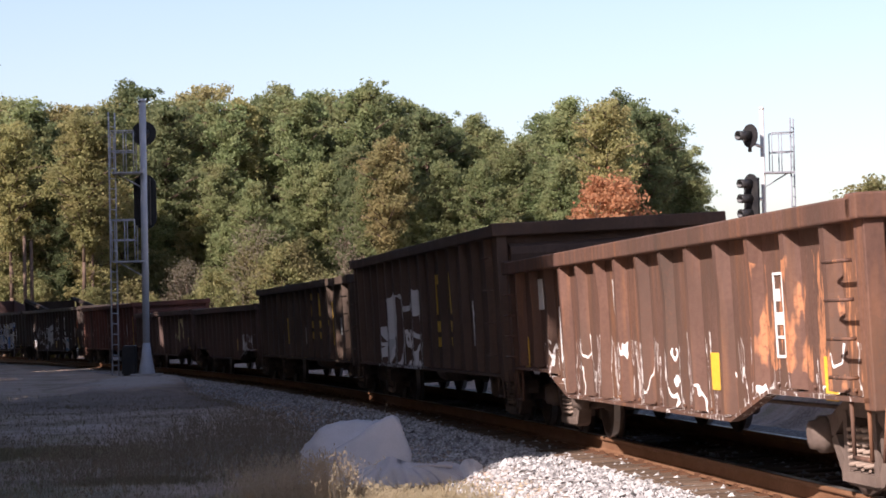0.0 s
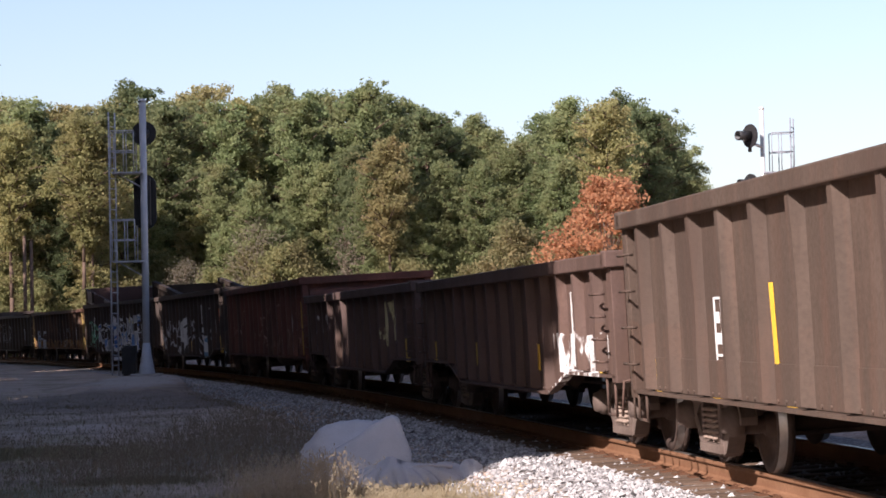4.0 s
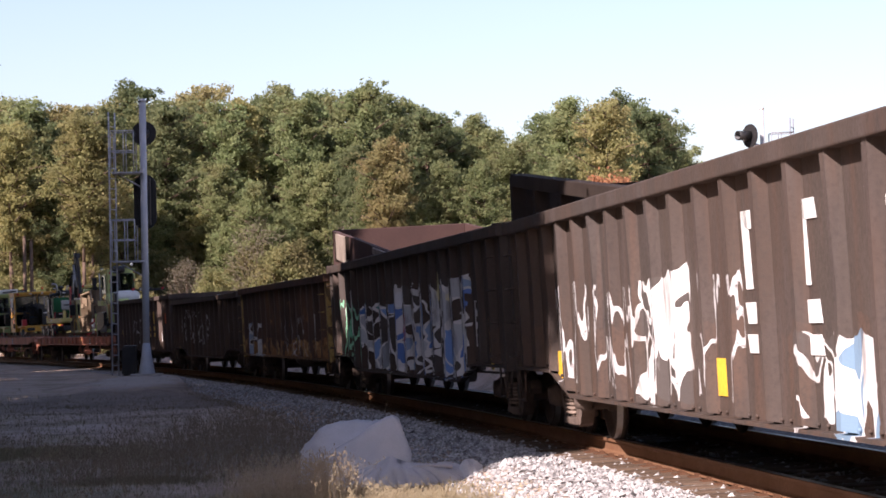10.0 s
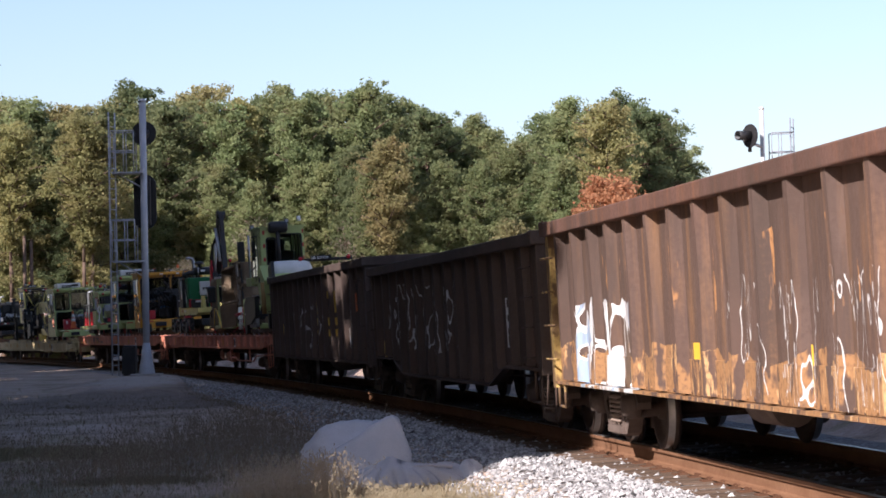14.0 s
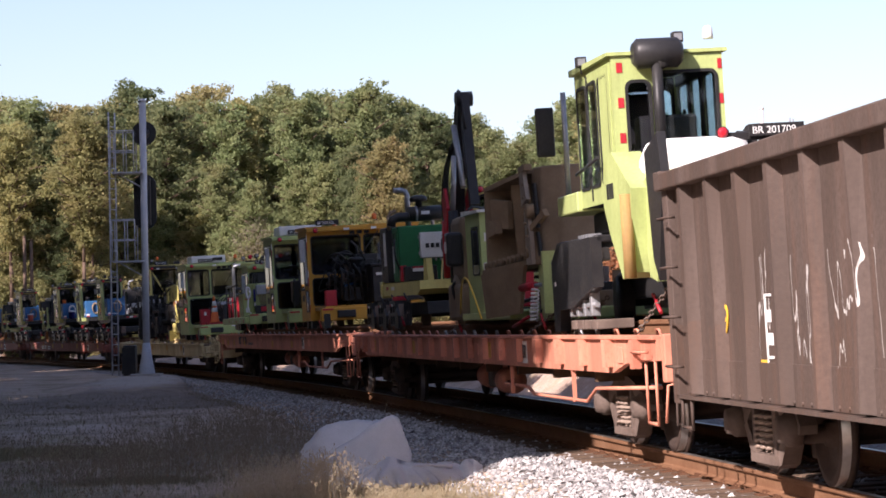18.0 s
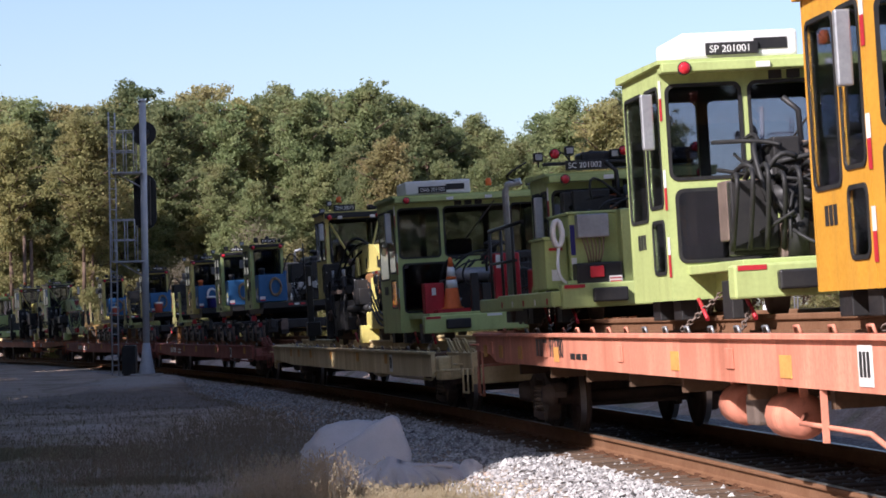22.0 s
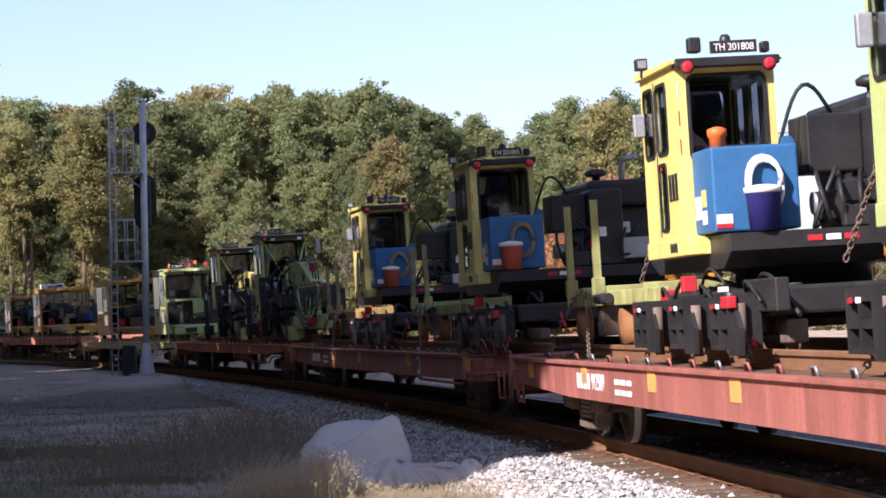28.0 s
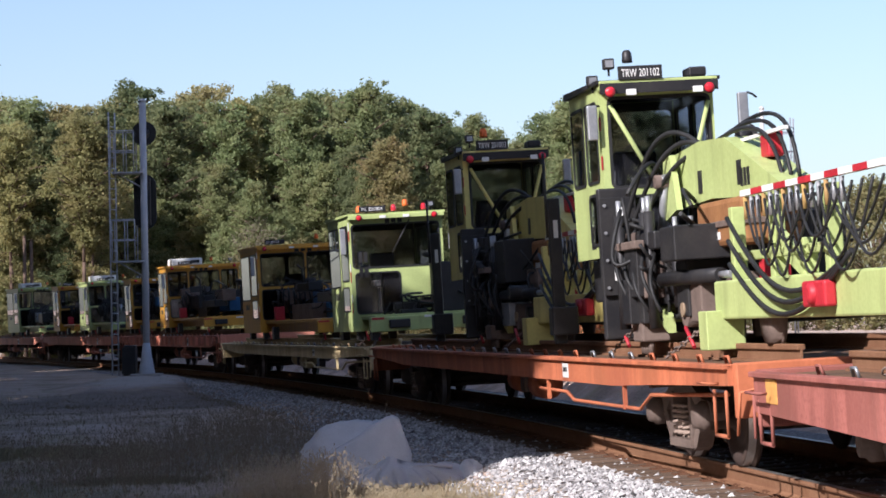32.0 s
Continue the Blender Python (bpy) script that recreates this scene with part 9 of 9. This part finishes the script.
# ---- grass and weeds ----
def blades(count, area, hmin, hmax, seed, width=0.006, bend=0.5):
    r = np.random.RandomState(seed)
    x, y = area(r, count)
    z = ground_height(x, y) - 0.01
    h = hmin + (hmax - hmin) * r.rand(count) ** 1.8
    a, b = r.rand(count) * 6.283, r.rand(count) * bend
    dx, dy = np.cos(a), np.sin(a)
    w = width * (0.6 + r.rand(count))
    p = np.stack([x, y, z], -1)
    side = np.stack([-dy, dx, 0 * dx], -1) * w[:, None]
    mid = p + np.stack([dx * b * h * 0.3, dy * b * h * 0.3, h * 0.6], -1)
    tip = p + np.stack([dx * b * h, dy * b * h, h * (1 - 0.25 * b)], -1)
    q = np.stack([p - side, p + side, mid + side * 0.7, tip, mid - side * 0.7], 1)
    data = bpy.data.meshes.new("grass")
    data.from_pydata(q.reshape(-1, 3).tolist(), [], np.arange(count * 5).reshape(-1, 5).tolist())
    return data


M["straw"] = leaf_material("dry straw grass", (0.29, 0.24, 0.155), (0.40, 0.34, 0.235), (0.20, 0.19, 0.10))
M["grass_green"] = leaf_material("dull green grass", (0.20, 0.19, 0.105), (0.31, 0.275, 0.18), (0.36, 0.295, 0.21))


def field(x0, x1, y0, y1):
    """Points over a patch, thinned towards its border and clear of the ballast."""
    def pick(r, n):
        y = (y0 + y1) / 2 + (y1 - y0) * 0.27 * r.randn(n)
        x = (x0 + x1) / 2 + (x1 - x0) * 0.27 * r.randn(n)
        cx = np.interp(y, _cy[::-1], _cx[::-1])
        return np.minimum(x, cx - 2.45 - 0.6 * r.rand(n)), y
    return pick


def tufts(x0, x1, y0, y1, k, spread):
    def pick(r, n):
        cx, cy = x0 + (x1 - x0) * r.rand(k), y0 + (y1 - y0) * r.rand(k)
        i = r.randint(0, k, n)
        return cx[i] + spread * r.randn(n), cy[i] + spread * r.randn(n)
    return pick


M["weed"] = leaf_material("dark dry weeds", (0.21, 0.165, 0.105), (0.30, 0.24, 0.16), (0.20, 0.18, 0.095))


def stalks(count, area, hmin, hmax, seed, width=0.0022):
    """Thin dry stems, each with a few side twigs and small seed heads."""
    r = np.random.RandomState(seed)
    x, y = area(r, count)
    z = ground_height(x, y) - 0.01
    verts, faces = [], []

    def strip(a, b, w):
        k = len(verts)
        d = b - a
        sx = np.array([d[2], 0, -d[0]]) + 1e-6
        sx = sx / np.linalg.norm(sx) * w
        verts.extend([tuple(a - sx), tuple(a + sx), tuple(b + sx * 0.5), tuple(b - sx * 0.5)])
        faces.append((k, k + 1, k + 2, k + 3))
    for i in range(count):
        h = hmin + (hmax - hmin) * r.rand() ** 1.4
        a = np.array([x[i], y[i], z[i]])
        m = a + np.array([r.randn() * 0.06 * h, r.randn() * 0.1 * h, 0.55 * h])
        t = m + np.array([r.randn() * 0.16 * h, r.randn() * 0.1 * h, 0.45 * h])
        strip(a, m, width)
        strip(m, t, width * 0.8)
        for _ in range(r.randint(2, 6)):
            f = r.rand()
            q = m * (1 - f) + t * f
            e = q + np.array([r.randn() * 0.13 * h, r.randn() * 0.1 * h, (0.06 + 0.14 * r.rand()) * h])
            strip(q, e, width * 0.6)
            strip(e, e + np.array([r.randn() * 0.01, 0.002, 0.016 + 0.014 * r.rand()]), width * 2.4)
    data = bpy.data.meshes.new("weeds")
    data.from_pydata(verts, [], faces)
    return data


for nm, n, area, lo, hi, seed, mt, lb, wd in (
        ("grass", 26000, field(-3.0, 1.3, 22.6, 26.8), 0.015, 0.085, 3, "straw", "dry pale straw grass beside the ballast", 0.0016),
        ("grass", 26000, field(-9.5, 0.0, 22.0, 40.0), 0.015, 0.10, 4, "grass_green", "short dull green grass in the shade", 0.0022),
        ("grass", 9000, tufts(-7.2, -4.6, 35.4, 37.6, 70, 0.22), 0.02, 0.15, 5, "straw", "tufts of dry straw in the shaded grass", 0.003),
        ("grass", 3500, tufts(-4.4, -3.0, 28.2, 29.6, 30, 0.2), 0.02, 0.10, 9, "straw", "tufts of dry straw in the shaded grass", 0.002),
        ("grass", 14000, field(-18.0, -1.0, 38.0, 68.0), 0.02, 0.09, 7, "weed", "short dull grass on the shaded verge", 0.006)):
    d = blades(n, area, lo, hi, seed, wd)
    d.materials.append(M[mt])
    tagged(new(nm, d), lb, "grass", kind="stuff")
for n, area, lo, hi, seed, mt, lb, wd in (
        (520, tufts(-2.3, -0.95, 24.8, 26.9, 70, 0.10), 0.10, 0.46, 6, "straw", "fine dry weed stalks with seed heads before the bag", 0.0022),
        (260, tufts(-0.9, 0.5, 24.0, 25.4, 50, 0.12), 0.05, 0.22, 16, "straw", "short dry weed stalks beside the ballast", 0.002),
        (1300, tufts(-4.8, -1.9, 27.5, 44.0, 150, 0.5), 0.10, 0.50, 8, "weed", "dark dry weeds in the shade beside the bag", 0.003),
        (700, tufts(-8.0, -3.0, 25.0, 40.0, 120, 0.35), 0.06, 0.30, 18, "weed", "dark dry weeds in the shaded grass", 0.003)):
    d = stalks(n, area, lo, hi, seed, wd)
    d.materials.append(M[mt])
    tagged(new("weeds", d), lb, "weeds", kind="stuff")


# ---- what moves ----
for o in TRUCK_HOLD.children:
    bpy.data.objects.remove(o)
bpy.data.objects.remove(TRUCK_HOLD)
TIMES = [i * 0.5 for i in range(65)]


def motions():
    for car, u, half in CARS:
        walk(car, [(t, carriage(u + rolled(t) - half, u + rolled(t) + half)) for t in TIMES])
    for load, u, half in LOADS:
        walk(load, [(t, carriage(u + rolled(t) - half, u + rolled(t) + half)) for t in TIMES])
    for sg in (1, -1):
        lead = WHEELSETS[sg][0]
        walk(lead, [(k / 30, pose(sg * 0.89, 0, 0.419, 0, math.degrees(rolled(k / 30) / 0.419), 0)) for k in range(961)])
        action, slot = lead.animation_data.action, lead.animation_data.action_slot
        for w in WHEELSETS[sg][1:]:
            w.rotation_mode = "QUATERNION"
            w.animation_data_create().action = action
            w.animation_data.action_slot = slot


motions()
